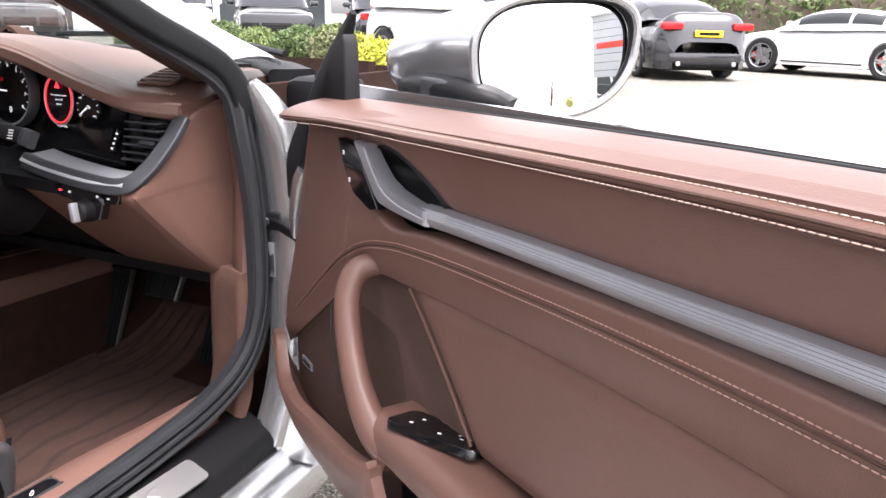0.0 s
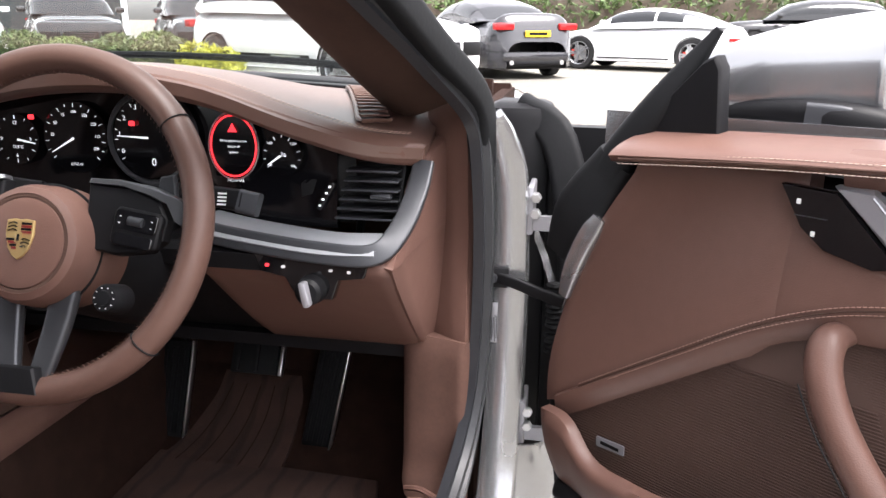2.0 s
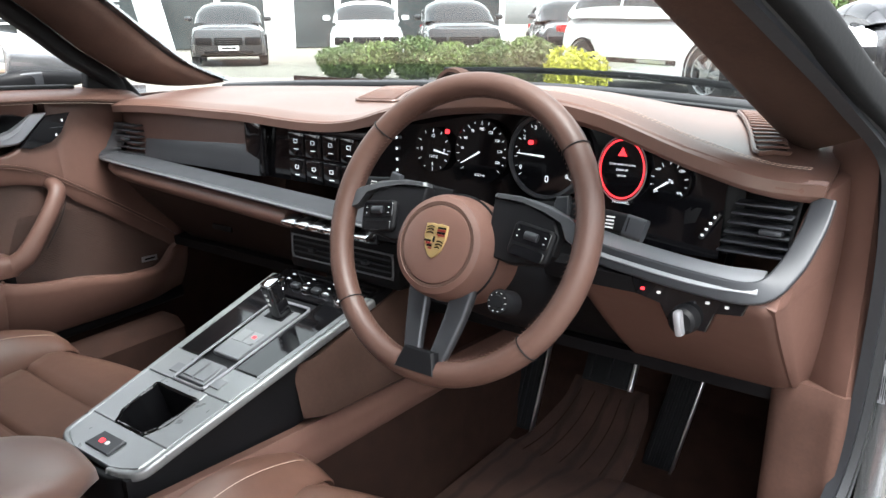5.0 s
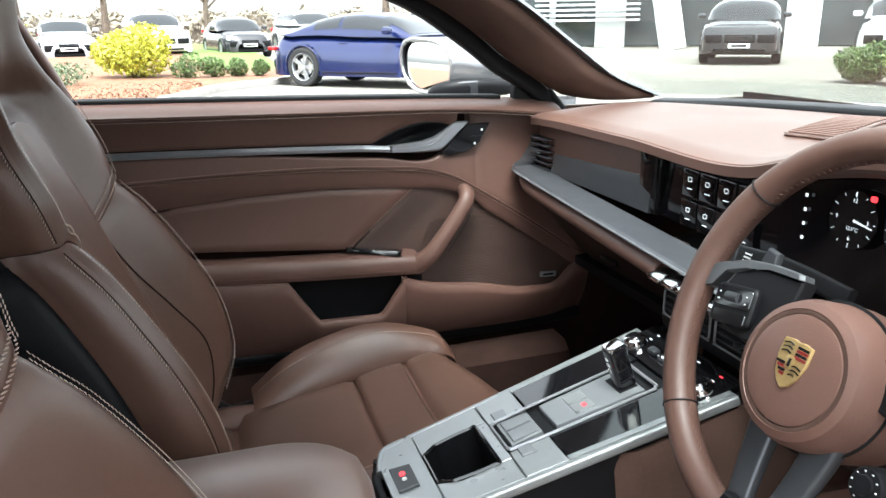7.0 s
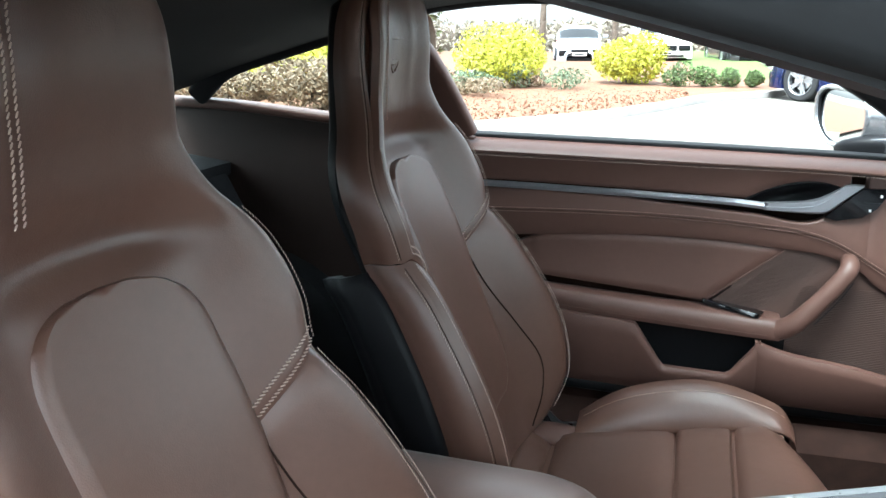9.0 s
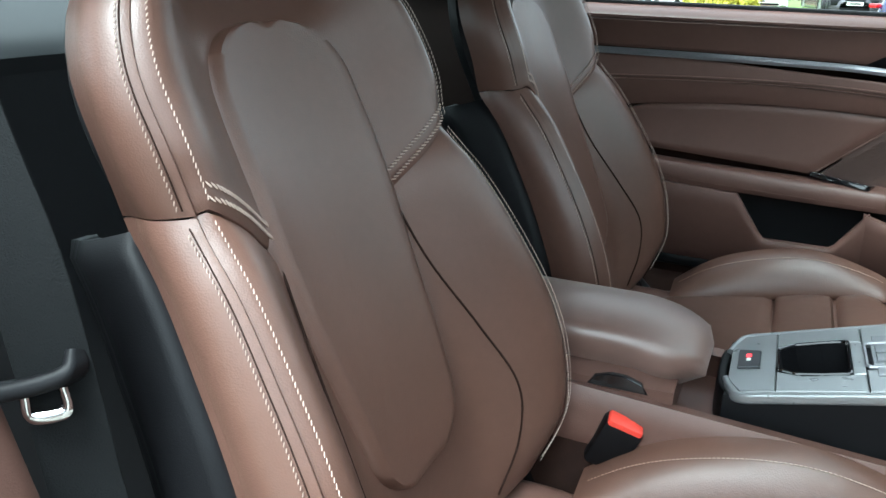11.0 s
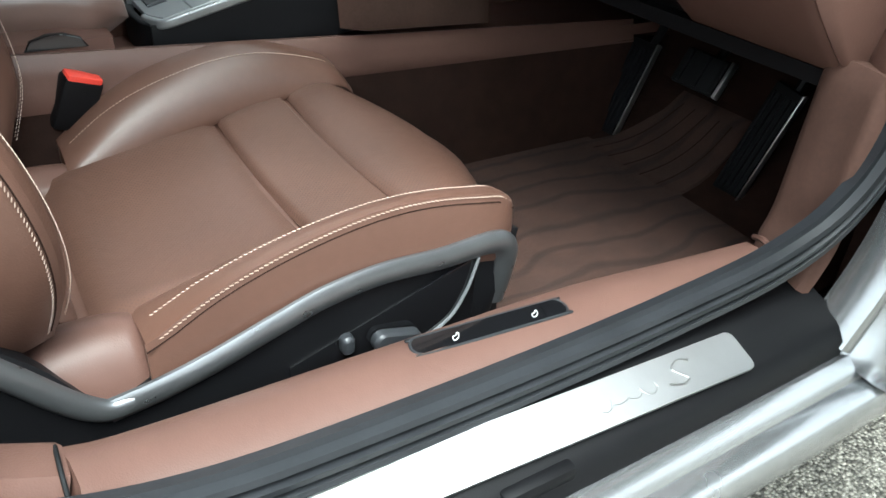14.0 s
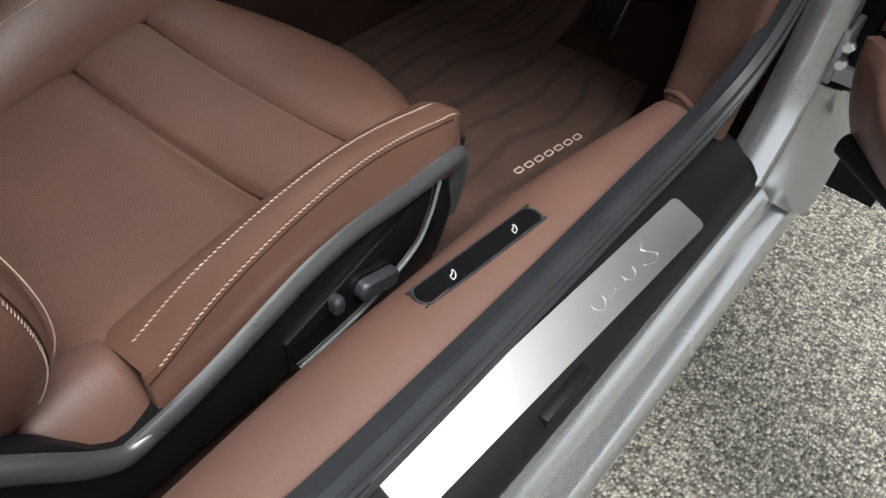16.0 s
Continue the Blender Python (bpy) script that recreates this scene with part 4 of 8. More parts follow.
    # window switch panel
    sw_m = Matrix.Translation(D(0.255, 0.008, 0.6225)) @ Matrix.Rotation(radians(-8), 4, "Y") @ Matrix.Rotation(radians(sd * 8), 4, "X")
    swp = part("switch_panel", extrude(round_rect(0.118, 0.048, 0.010), -0.006, 0.003, 0.0012, sw_m @ Matrix.Rotation(radians(sd * -20), 4, "Z")), BLACK_GLOSS, door, "glossy black window switch panel")
    if sd < 0:
        for x, y in ((-0.03, 0.006), (-0.033, -0.010), (0.012, 0.010), (0.006, -0.012)):
            part("switch_mark", extrude(round_rect(0.0042, 0.003, 0.001), 0.0031, 0.0035, 0, sw_m @ Matrix.Rotation(radians(20), 4, "Z") @ Matrix.Translation((x, y, 0))), WHITE_MARK, swp)
        for k in range(4):
            part("switch_mark", extrude(round_rect(0.0012, 0.005, 0.0005), 0.0031, 0.0035, 0, sw_m @ Matrix.Rotation(radians(20), 4, "Z") @ Matrix.Translation((0.030, 0.0, 0)) @ Matrix.Rotation(radians(90 * k), 4, "Z") @ Matrix.Translation((0.007, 0, 0))), WHITE_MARK, swp)
    # diagonal grab handle
    gu = 0.022 if sd < 0 else 0.0
    grip = part("grab_handle", sweep(P([(u + gu, w, z) for u, w, z in ((0.075, -0.004, 0.748), (0.062, 0.022, 0.742), (0.066, 0.038, 0.716), (0.086, 0.046, 0.676), (0.120, 0.050, 0.630), (0.152, 0.046, 0.594), (0.185, 0.034, 0.574))] if sd < 0 else [(0.062, -0.004, 0.742), (0.056, 0.022, 0.738), (0.060, 0.040, 0.722), (0.082, 0.047, 0.690), (0.112, 0.050, 0.650), (0.144, 0.048, 0.610), (0.176, 0.036, 0.588)]),
                                    ring_profile(0.017, 0.0145, 14), up=(0, sd, 0.2), n=36, scale=[0.55, 0.95, 1.0, 1.0, 1.05, 1.2, 1.25]), LEATHER, door, "brown leather diagonal grab handle")
    part("handle_seam", tube(P([(0.050 + gu, 0.052, 0.705), (0.074 + gu, 0.0625, 0.668), (0.110 + gu, 0.0665, 0.62)]), 0.0008, 10, 5), RUBBER, grip)
    # bin wall and lower panel
    def bin_wall(s, t):
        u = -0.245 + 0.455 * s
        z = 0.415 + (bin_z(u) - 0.415) * t
        return D(u, 0.018 + 0.045 * math.sin(math.pi * min(1, s * 1.4 + 0.08) * 0.5) + 0.01 * t - 0.045 * (1 - t) ** 2.2, z)
    part("bin_wall", patch(bin_wall, 40, 14, 0.014, 0.007, side=-sd), LEATHER, door, "brown leather door pocket wall")
    def low_wall(s, t):
        u = 0.20 + (R - 0.20) * s
        top = 0.575 - 0.081 * min(1, s * 660 / 50 * 0.9) if u < 0.26 else (0.494 if u < 0.385 else min(0.60, 0.494 + (u - 0.385) * 1.5))
        top = min(top, arm_z(u) - 0.028)
        return D(u, 0.071 - 0.033 * s - 0.045 * (1 - t) ** 2.2, 0.415 + (top - 0.415) * t)
    part("pocket_wall", patch(low_wall, 66, 12, 0.012, 0.005, side=-sd), LEATHER, door, "brown leather map pocket with a dipped rim")
    part("pocket_lining", patch(lambda s, t: D(0.15 + (R - 0.15) * s, 0.0, 0.42 + 0.18 * t), 6, 6, 0.01, 0, side=-sd), BLACK_PLASTIC, door)
    part("lower_edge", sweep(P([(-0.235, -0.03, 0.418), (0.0, -0.03, 0.408), (0.4, -0.03, 0.405), (R, -0.03, 0.41)]), round_rect(0.03, 0.07, 0.012), up=(0, sd, 0), n=20), BLACK_PLASTIC, door, "black door bottom edge")
    # aluminium bar and handle
    bar = part("metal_bar", sweep(P([(u, 0.012, bar_z(u)) for u in np.linspace(0.215, R, 12)]), [(-0.0095, -0.008), (0.009, -0.008), (0.010, 0.0), (0.005, 0.006), (0.0, 0.008), (-0.008, 0.005)], up=(0, sd, 0), n=30, scale=[1.0 if sd < 0 else 0.72] * 12), SILVER_TRIM, door, "satin aluminium trim bar with fine grooves")
    for k in range(5):
        part("bar_groove", tube(P([(u, 0.0203 - 0.0006 * k, bar_z(u) - 0.001 + 0.0022 * k) for u in np.linspace(0.27, R, 8)]), 0.00035, 16, 5), GREY_TRIM, bar)
    hu = du - 0.02
    hnd = part("door_handle", extrude([(u + hu, z) for u, z in ((0.066, 0.884), (0.098, 0.884), (0.118, 0.868), (0.140, 0.855), (0.165, 0.848), (0.200, 0.8445), (0.236, 0.8425), (0.236, 0.828), (0.190, 0.826), (0.152, 0.825), (0.130, 0.827), (0.118, 0.834), (0.092, 0.860))],
                                      0.006, 0.022, 0.005, Matrix(((1, 0, 0, 0), (0, 0, sd, 0), (0, 1, 0, 0), (0, 0, 0, 1)))), SILVER_TRIM, door, "satin aluminium inner door handle")
    part("handle_ridge", tube(P([(0.100 + hu, 0.0225, 0.879), (0.122 + hu, 0.0225, 0.858), (0.148 + hu, 0.0225, 0.842), (0.185 + hu, 0.0225, 0.836), (0.235 + hu, 0.0225, 0.835)]), 0.0012, 24, 5), SILVER_TRIM, hnd)
    rt = curve1([0.075, 0.12, 0.167, 0.21, 0.255], [0.874, 0.884, 0.881, 0.866, 0.842])
    rb = curve1([0.075, 0.10, 0.13, 0.16, 0.20, 0.255], [0.868, 0.850, 0.836, 0.831, 0.834, 0.839])

    def recess(s, t):
        u = 0.080 + du * (1 - s) + 0.174 * s
        z = rb(u) + (rt(u) - rb(u)) * t
        return D(u, 0.010 + 0.02 * max(0, (z - bar_z(u)) / 0.08) + cup(u, z), z)
    part("handle_recess", patch(recess, 24, 10, 0.004, 0, side=-sd), BLACK_PLASTIC, door, "black handle recess")
    lock = part("lock_panel", extrude([(0.0 + du, 0.880), (0.050 + du, 0.878), (0.108 + du, 0.820), (0.088 + du, 0.815), (0.045 + du, 0.824), (0.022 + du, 0.842)], 0.010, 0.0205, 0.001, Matrix(((1, 0, 0, 0), (0, 0, sd, 0), (0, 1, 0, 0), (0, 0, 0, 1)))), BLACK_GLOSS, door, "glossy black door lock buttons")
    for u, z in ((0.018, 0.866), (0.034, 0.838)):
        part("lock_mark", rbox(*D(u + du, 0.0208, z), 0.004, 0.0008, 0.005, 0.0005), WHITE_MARK, lock)
    part("lock_split", rbox(*D(0.030 + du, 0.0206, 0.853), 0.030, 0.0008, 0.0008, 0), DARK_TRIM, lock)
    # sail panel and mirror
    sail = part("sail_panel", extrude([(-0.190, 0.882), (-0.10, 0.898), (-0.070, 0.906), (-0.076, 0.978), (-0.083, 0.990), (-0.096, 0.984)], -0.046, -0.026, 0.004, Matrix(((1, 0, 0, 0), (0, 0, sd, 0), (0, 1, 0, 0), (0, 0, 0, 1)))), BLACK_PLASTIC, door, "black triangular mirror sail panel")
    part("window_channel", sweep(P([(-0.225, -0.035, 0.79), (-0.192, -0.035, 0.866), (-0.142, -0.04, 0.942), (-0.092, -0.047, 1.016)]), round_rect(0.034, 0.032, 0.010), up=(0, sd, 0), n=22, scale=[1.5, 1.35, 1.0, 0.25]), RUBBER, sail)
    # The passenger seal is widened over the cap top to stand in for shade.
    part("glass_seal", sweep(P([(u, -0.044 if sd > 0 else -0.058, belt_z(u) + (0.003 if sd > 0 else -0.002)) for u in np.linspace(-0.04, R, 10)]), round_rect(0.046 if sd > 0 else 0.008, 0.012, 0.003), n=24), RUBBER, door, "black rubber window seal")
    if sd < 0:
        part("shell_edge", sweep(P([(front(z) - 0.001, -0.014, z) for z in (0.69, 0.72, 0.75, 0.78, 0.80)]), round_rect(0.026, 0.024, 0.006), up=(0, sd, 0), n=18, scale=[0.6, 0.9, 1.0, 1.0, 0.7]), PAINT, door, "silver painted door shell edge")
    part("front_gaiter", sweep(P([(-0.262, -0.03, 0.74), (-0.235, -0.032, 0.80), (-0.19, -0.035, 0.868)]), round_rect(0.07, 0.05, 0.015), up=(0, sd, 0), n=12, scale=[0.7, 1.0, 0.8]), RUBBER, sail)
    return door, D, P


right_m = Matrix.Translation((1.073, 0.767, 0)) @ Matrix.Rotation(-DOOR_A, 4, "Z")
left_m = Matrix.Translation((-0.735, 0.787, 0)) @ Matrix.Rotation(radians(-90), 4, "Z")
door_r, DR, PR = build_door(-1, right_m, "open driver's door lined with brown leather and aluminium trim")
door_l, DL, PL = build_door(1, left_m, "closed passenger door lined with brown leather and aluminium trim")


def mirror(door, D, um, wm_, zm, yaw, tip, big=1.0):
    """The wing mirror: a pod on a black foot outside the belt, its glass looking back and a little inward."""
    c, k = math.cos(yaw), math.sin(yaw)

    def M(x, y, z):
        return D(um + x * c - y * k, wm_ + x * k + y * c, zm + z)

    def rim(a, g):
        ca, sa = math.cos(a), math.sin(a)
        y = math.copysign(abs(ca) ** 0.72, ca) * (0.088 + 0.010 * sa) * g
        z = math.copysign(abs(sa) ** 0.78, sa) * 0.060 * g + 0.010 * -ca * g
        return y * big, z * big
    angs = np.linspace(0, 2 * math.pi, 48, endpoint=False)
    rows = []
    for t in np.linspace(0, 1, 16):
        g = math.cos(t * math.pi / 2) ** 0.36
        for a in angs:
            y, z = rim(a, 1.09 * g)
            rows.append(M(0.004 - 0.205 * t, y + 0.135 * t ** 1.2, z - 0.016 * t))
    pod = part("wing_mirror", raw(rows, grid_faces(16, 48, wrap_n=True) + [tuple(range(15 * 48, 16 * 48))], sharp=60), PAINT, door, "silver wing mirror on a black foot")
    part("mirror_rim", tube([M(0.004, *rim(a, 1.06)) for a in angs], 0.0055, 96, 8, up=(1, 0, 0.01), closed=True), PAINT, pod)
    part("rim_gap", tube([M(0.002, *rim(a, 0.995)) for a in angs], 0.003, 96, 6, up=(1, 0, 0.01), closed=True), BLACK_PLASTIC, pod)
    gl = [M(0.002, 0, 0)]
    for g in np.linspace(0.1, 0.985, 10):
        gl += [M(0.002 + tip * rim(a, g)[1] - (rim(a, g)[0] ** 2 + rim(a, g)[1] ** 2) / 2.4, *rim(a, g)) for a in angs]
    gf = [(0, 1 + j, 1 + (j + 1) % 48) for j in range(48)] + grid_faces(10, 48, wrap_n=True, base=1)
    part("mirror_glass", raw(gl, gf), MIRROR, pod, "mirror glass reflecting sky and buildings")
    part("mirror_foot", sweep([D(um - 0.19, -0.150, zm - 0.048), D(um - 0.14, -0.150, zm - 0.047), D(um - 0.07, -0.152, zm - 0.046), D(um - 0.025, -0.165, zm - 0.052), D(um + 0.0, -0.185, zm - 0.062)], round_rect(0.095, 0.044, 0.016), n=22, scale=[0.5, 0.8, 0.95, 0.9, 0.6]), BLACK_PLASTIC, pod, "black plastic mirror foot")
    part("foot_trim", sweep([D(um - 0.08, -0.108, zm - 0.042), D(um - 0.045, -0.118, zm - 0.044), D(um - 0.015, -0.130, zm - 0.050)], round_rect(0.010, 0.030, 0.005), n=10), DARK_TRIM, pod)


mirror(door_r, DR, 0.062, -0.246, 0.970, 0.25, -0.095, 1.12)
mirror(door_l, DL, 0.060, -0.235, 0.985, 0.42, -0.03, 0.95)


# ---- dashboard ----
dash = thing("dashboard", "brown leather dashboard with black screens and aluminium trim strip", "dashboard")
DF_Y = curve1([-0.70, -0.60, -0.30, 0.02, 0.10, 0.25, 0.45, 0.58, 0.66, 0.71], [0.872, 0.862, 0.860, 0.852, 0.835, 0.808, 0.806, 0.825, 0.842, 0.880])
DF_Z = curve1([-0.70, -0.60, -0.30, 0.02, 0.10, 0.25, 0.35, 0.46, 0.58, 0.66, 0.71], [0.897, 0.904, 0.908, 0.914, 0.935, 0.966, 0.971, 0.957, 0.915, 0.893, 0.885])
DB_Y = lambda x: 1.14 + 0.27 * (1 - (x / 0.72) ** 2)


def dash_top(s, t):
    x = -0.70 + 1.41 * s
    y = DF_Y(x) + (DB_Y(x) - DF_Y(x)) * t
    zf, zb = DF_Z(x), 0.912
    z = zf + (zb - zf) * (3 * t * t - 2 * t ** 3) + 0.006 * math.sin(math.pi * t)
    return (x * (1 - 0.06 * t * t), y, z)


top = part("dash_top", patch(dash_top, 60, 24, 0.014, 0.010), LEATHER_DASH, dash, "stitched brown leather dash top")
sx = np.linspace(-0.69, 0.69, 40)
for off in (0.020, 0.027):
    part("stitching", stitches([(x, DF_Y(x) + off + 0.01, dash_top((x + 0.70) / 1.41, (off + 0.01) / (DB_Y(x) - DF_Y(x)))[2]) for x in sx[21:]], (0, 0, 1), 0.006, 0.0044, 0.0005), STITCH, top)


def brow(s, t):
    """The leather face that hangs from the top's rim over screens and passenger fascia."""
    x = -0.70 + 1.41 * s
    drop = 0.020 if x < 0.02 else 0.020 + 0.012 * min(1, (x - 0.02) / 0.1)
    return (x, DF_Y(x) + 0.004 - 0.010 * math.sin(math.pi * t * 0.8) + 0.02 * t, DF_Z(x) - 0.004 - drop * t)


part("brow", patch(brow, 60, 8, 0.02, 0.004, side=-1), LEATHER, dash)
# passenger fascia, shelf and trim
part("passenger_fascia", patch(lambda s, t: (-0.70 + 0.45 * s, 0.885 + 0.012 * t, 0.79 + 0.10 * t), 14, 8, 0.02, 0.003, side=1), LEATHER, dash)
TRIM = [(-0.715, 0.905, 0.845), (-0.712, 0.882, 0.80), (-0.700, 0.862, 0.782), (-0.64, 0.852, 0.779), (-0.30, 0.833, 0.770), (-0.02, 0.818, 0.763), (0.10, 0.812, 0.760)]
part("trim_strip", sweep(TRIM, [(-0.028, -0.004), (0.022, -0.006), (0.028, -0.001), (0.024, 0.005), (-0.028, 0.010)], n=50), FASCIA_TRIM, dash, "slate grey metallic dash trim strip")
part("trim_edge", tube([(x, y - 0.025, z - 0.001) for x, y, z in TRIM[2:]], 0.0030, 40, 8), GREY_TRIM, dash)
part("lower_roll", sweep([(-0.70, 0.872, 0.757), (-0.60, 0.848, 0.753), (-0.30, 0.830, 0.744), (-0.088, 0.818, 0.738)], ring_profile(0.022, 0.017, 12), n=30), LEATHER, dash, "brown leather lower dash roll")
part("glovebox", patch(lambda s, t: (-0.70 + 0.56 * s, 0.862 + 0.24 * (1 - t) ** 1.2, 0.49 + 0.255 * t), 14, 14, 0.02, 0.01, side=1), SHADED_BROWN, dash, "brown glovebox lid darkened for shade")
part("glovebox_latch", rbox(-0.40, 0.905, 0.655, 0.06, 0.006, 0.012, 0.003), BLACK_PLASTIC, dash)
for sd in (-1, 1):
    vent = part("air_vent", patch(lambda s, t: (sd * (0.60 + (0.085 if sd > 0 else 0.105) * s + 0.02 * t * (1 - s)), 0.890 + 0.01 * t, 0.782 + 0.072 * t + 0.004 * s), 8, 8, 0.02, 0.003, side=sd), BLACK_PLASTIC, dash, "black slatted air vent")
    for k in range(6):
        z = 0.790 + 0.0118 * k
        part("slat", rbox(sd * ((0.640 if sd > 0 else 0.652) + 0.0016 * k), 0.874 if sd > 0 else 0.884, z, (0.080 if sd > 0 else 0.096) - 0.0032 * k, 0.024, 0.0024, 0.0008), DARK_TRIM, vent)
    part("vent_knob", rbox(sd * 0.660, 0.860 if sd > 0 else 0.872, 0.820, 0.026, 0.010, 0.006, 0.002), DARK_TRIM, vent)

part("fascia_inlay", patch(lambda s, t: (-0.60 + 0.36 * s, 0.874 + 0.008 * t, 0.785 + (0.040 + 0.016 * s) * t), 12, 6, 0.01, 0.002, side=1), DARK_TRIM, dash, "dark grey gloss fascia inlay")
part("screen_bezel", rbox(-0.255, 0.890, 0.838, 0.05, 0.02, 0.112, 0.006), BLACK_GLOSS, dash)
# instrument binnacle: one black sheet with round dials
SCR_Y = 0.872
binn = part("instrument_panel", patch(lambda s, t: (0.055 + 0.545 * s, SCR_Y + 0.012 * t, 0.775 + (min(0.945, DF_Z(0.055 + 0.545 * s) - 0.022) - 0.775) * t), 40, 10, 0.012, 0, side=1), SCREEN, dash, "black digital instrument panel with lit dials")
part("binnacle_floor", patch(lambda s, t: (0.09 + 0.53 * s, 0.80 + 0.075 * t, 0.760 + 0.004 * t), 12, 5, 0.02, 0.003), BLACK_PLASTIC, dash)
part("side_panel", patch(lambda s, t: (0.555 + 0.065 * s, 0.872 + 0.02 * s, 0.778 + (0.10 - 0.05 * (1 - s)) * t), 6, 8, 0.02, 0.004, side=1), BLACK_PLASTIC, dash)


def face_m(x, z, y=SCR_Y - 0.002, roll=0.0):
    """A pose on the instrument panel that looks back at the driver."""
    return Matrix.Translation((x, y, z)) @ Matrix.Rotation(radians(90 - 4), 4, "X") @ Matrix.Rotation(radians(roll), 4, "Z")


def dial(name, x, z, r, ticks, a0, a1, needle=None, words=(), ring=0.0, label="", y=SCR_Y - 0.003, stretch=1.0):
    d = part(name, lathe([(0.0, 0.001), (r * 0.98, 0.001), (r, 0.0), (r, -0.004)], 40, face_m(x, z, y) @ Matrix.Diagonal((1, stretch, 1, 1))), SCREEN, dash, label)
    m = face_m(x, z, y)
    for k in range(ticks):
        a = radians(a0 + (a1 - a0) * k / max(1, ticks - 1))
        ln = 0.005 if k % 2 == 0 else 0.003
        part("scale_mark", extrude(round_rect(ln, 0.0006, 0.0002, 1), 0.0012, 0.0016, 0, m @ Matrix.Rotation(a, 4, "Z") @ Matrix.Translation((r * 0.93 - ln / 2, 0, 0))), WHITE_GLOW, d)
    if needle is not None:
        part("needle", extrude([(0.002, -0.0014), (r * 0.86, -0.0005), (r * 0.86, 0.0005), (0.002, 0.0014)], 0.0017, 0.0021, 0, m @ Matrix.Rotation(radians(needle), 4, "Z")), WHITE_GLOW, d)
    for body, size, wx, wz in words:
        part("figures", lettering(body, size * 0.82, m @ Matrix.Translation((wx, wz, 0.0018)), 0.0001), WHITE_GLOW, d)
    return d


def around(vals, r, a0, a1, size):
    return [(v, size, r * math.cos(radians(a0 + (a1 - a0) * k / (len(vals) - 1))), r * math.sin(radians(a0 + (a1 - a0) * k / (len(vals) - 1)))) for k, v in enumerate(vals)]


dial("clock_dial", 0.170, 0.871, 0.033, 13, 90, -270, -10, [("12", 0.008, 0, 0.021), ("3", 0.008, 0.021, 0), ("6", 0.008, 0, -0.021), ("9", 0.008, -0.021, 0), ("13.5\u00b0C", 0.007, 0.002, -0.010)], label="lit clock dial")
dial("speed_dial", 0.256, 0.876, 0.046, 17, 220, -40, 210, around(["25", "50", "75", "100", "125", "150", "175", "200"], 0.032, 175, -25, 0.0065) + [("615.2 mi", 0.006, 0.0, -0.034)], label="lit speedometer dial")
rev = dial("rev_counter", 0.366, 0.880, 0.052, 17, 215, -35, 178, around(["0", "1", "2", "3", "4", "5", "6", "7", "8"], 0.041, 205, -35, 0.010) + [("0", 0.016, 0.004, -0.030)], y=SCR_Y - 0.012, label="raised rev counter with a dark rim")
part("rev_rim", lathe([(0.052, 0.004), (0.056, 0.005), (0.059, 0.0), (0.059, -0.012), (0.052, -0.012)], 48, face_m(0.366, 0.880, SCR_Y - 0.012)), DARK_TRIM, rev)
warn = dial("message_dial", 0.472, 0.873, 0.033, 0, 0, 0, None, [("Drive system is active", 0.0048, 0, 0.006), ("Switch off", 0.0048, 0, -0.001), ("ignition", 0.0048, 0, -0.008)], label="oval message dial with a red lit ring", stretch=1.25)
part("red_ring", tube([(0.472 + 0.0295 * math.cos(a), SCR_Y - 0.0052 + 0.0028 * math.sin(a), 0.873 + 0.037 * math.sin(a)) for a in np.linspace(0, 2 * math.pi, 40, endpoint=False)], 0.0011, 60, 6, up=(0, 1, 0), closed=True), RED_GLOW, warn)
part("grey_ring", tube([(0.472 + 0.0325 * math.cos(a), SCR_Y - 0.0048 + 0.0030 * math.sin(a), 0.873 + 0.0410 * math.sin(a)) for a in np.linspace(0, 2 * math.pi, 40, endpoint=False)], 0.0010, 60, 6, up=(0, 1, 0), closed=True), SILVER_TRIM, warn)
part("warning_sign", extrude([(-0.006, -0.004), (0.006, -0.004), (0, 0.007)], 0.0012, 0.0018, 0, face_m(0.472, 0.894, SCR_Y - 0.004)), RED_GLOW, warn)
part("mode_words", lettering("NORMAL", 0.0055, face_m(0.472, 0.830, SCR_Y - 0.004), 0.0001), WHITE_GLOW, warn)
fuel = dial("fuel_dial", 0.534, 0.864, 0.026, 11, 220, -40, 215, [("76", 0.009, 0.002, 0.0), ("60", 0.0055, -0.014, 0.014), ("120", 0.0055, 0.014, 0.014), ("0", 0.0055, -0.014, -0.013), ("4/4", 0.0055, 0.014, -0.013)], label="lit fuel and temperature dial")
for x, z in ((0.206, 0.902), (0.345, 0.898)):
    part("warning_light", extrude(round_rect(0.008, 0.006, 0.002), 0.0, 0.001, 0, face_m(x, z, SCR_Y - 0.016)), RED_GLOW, binn)

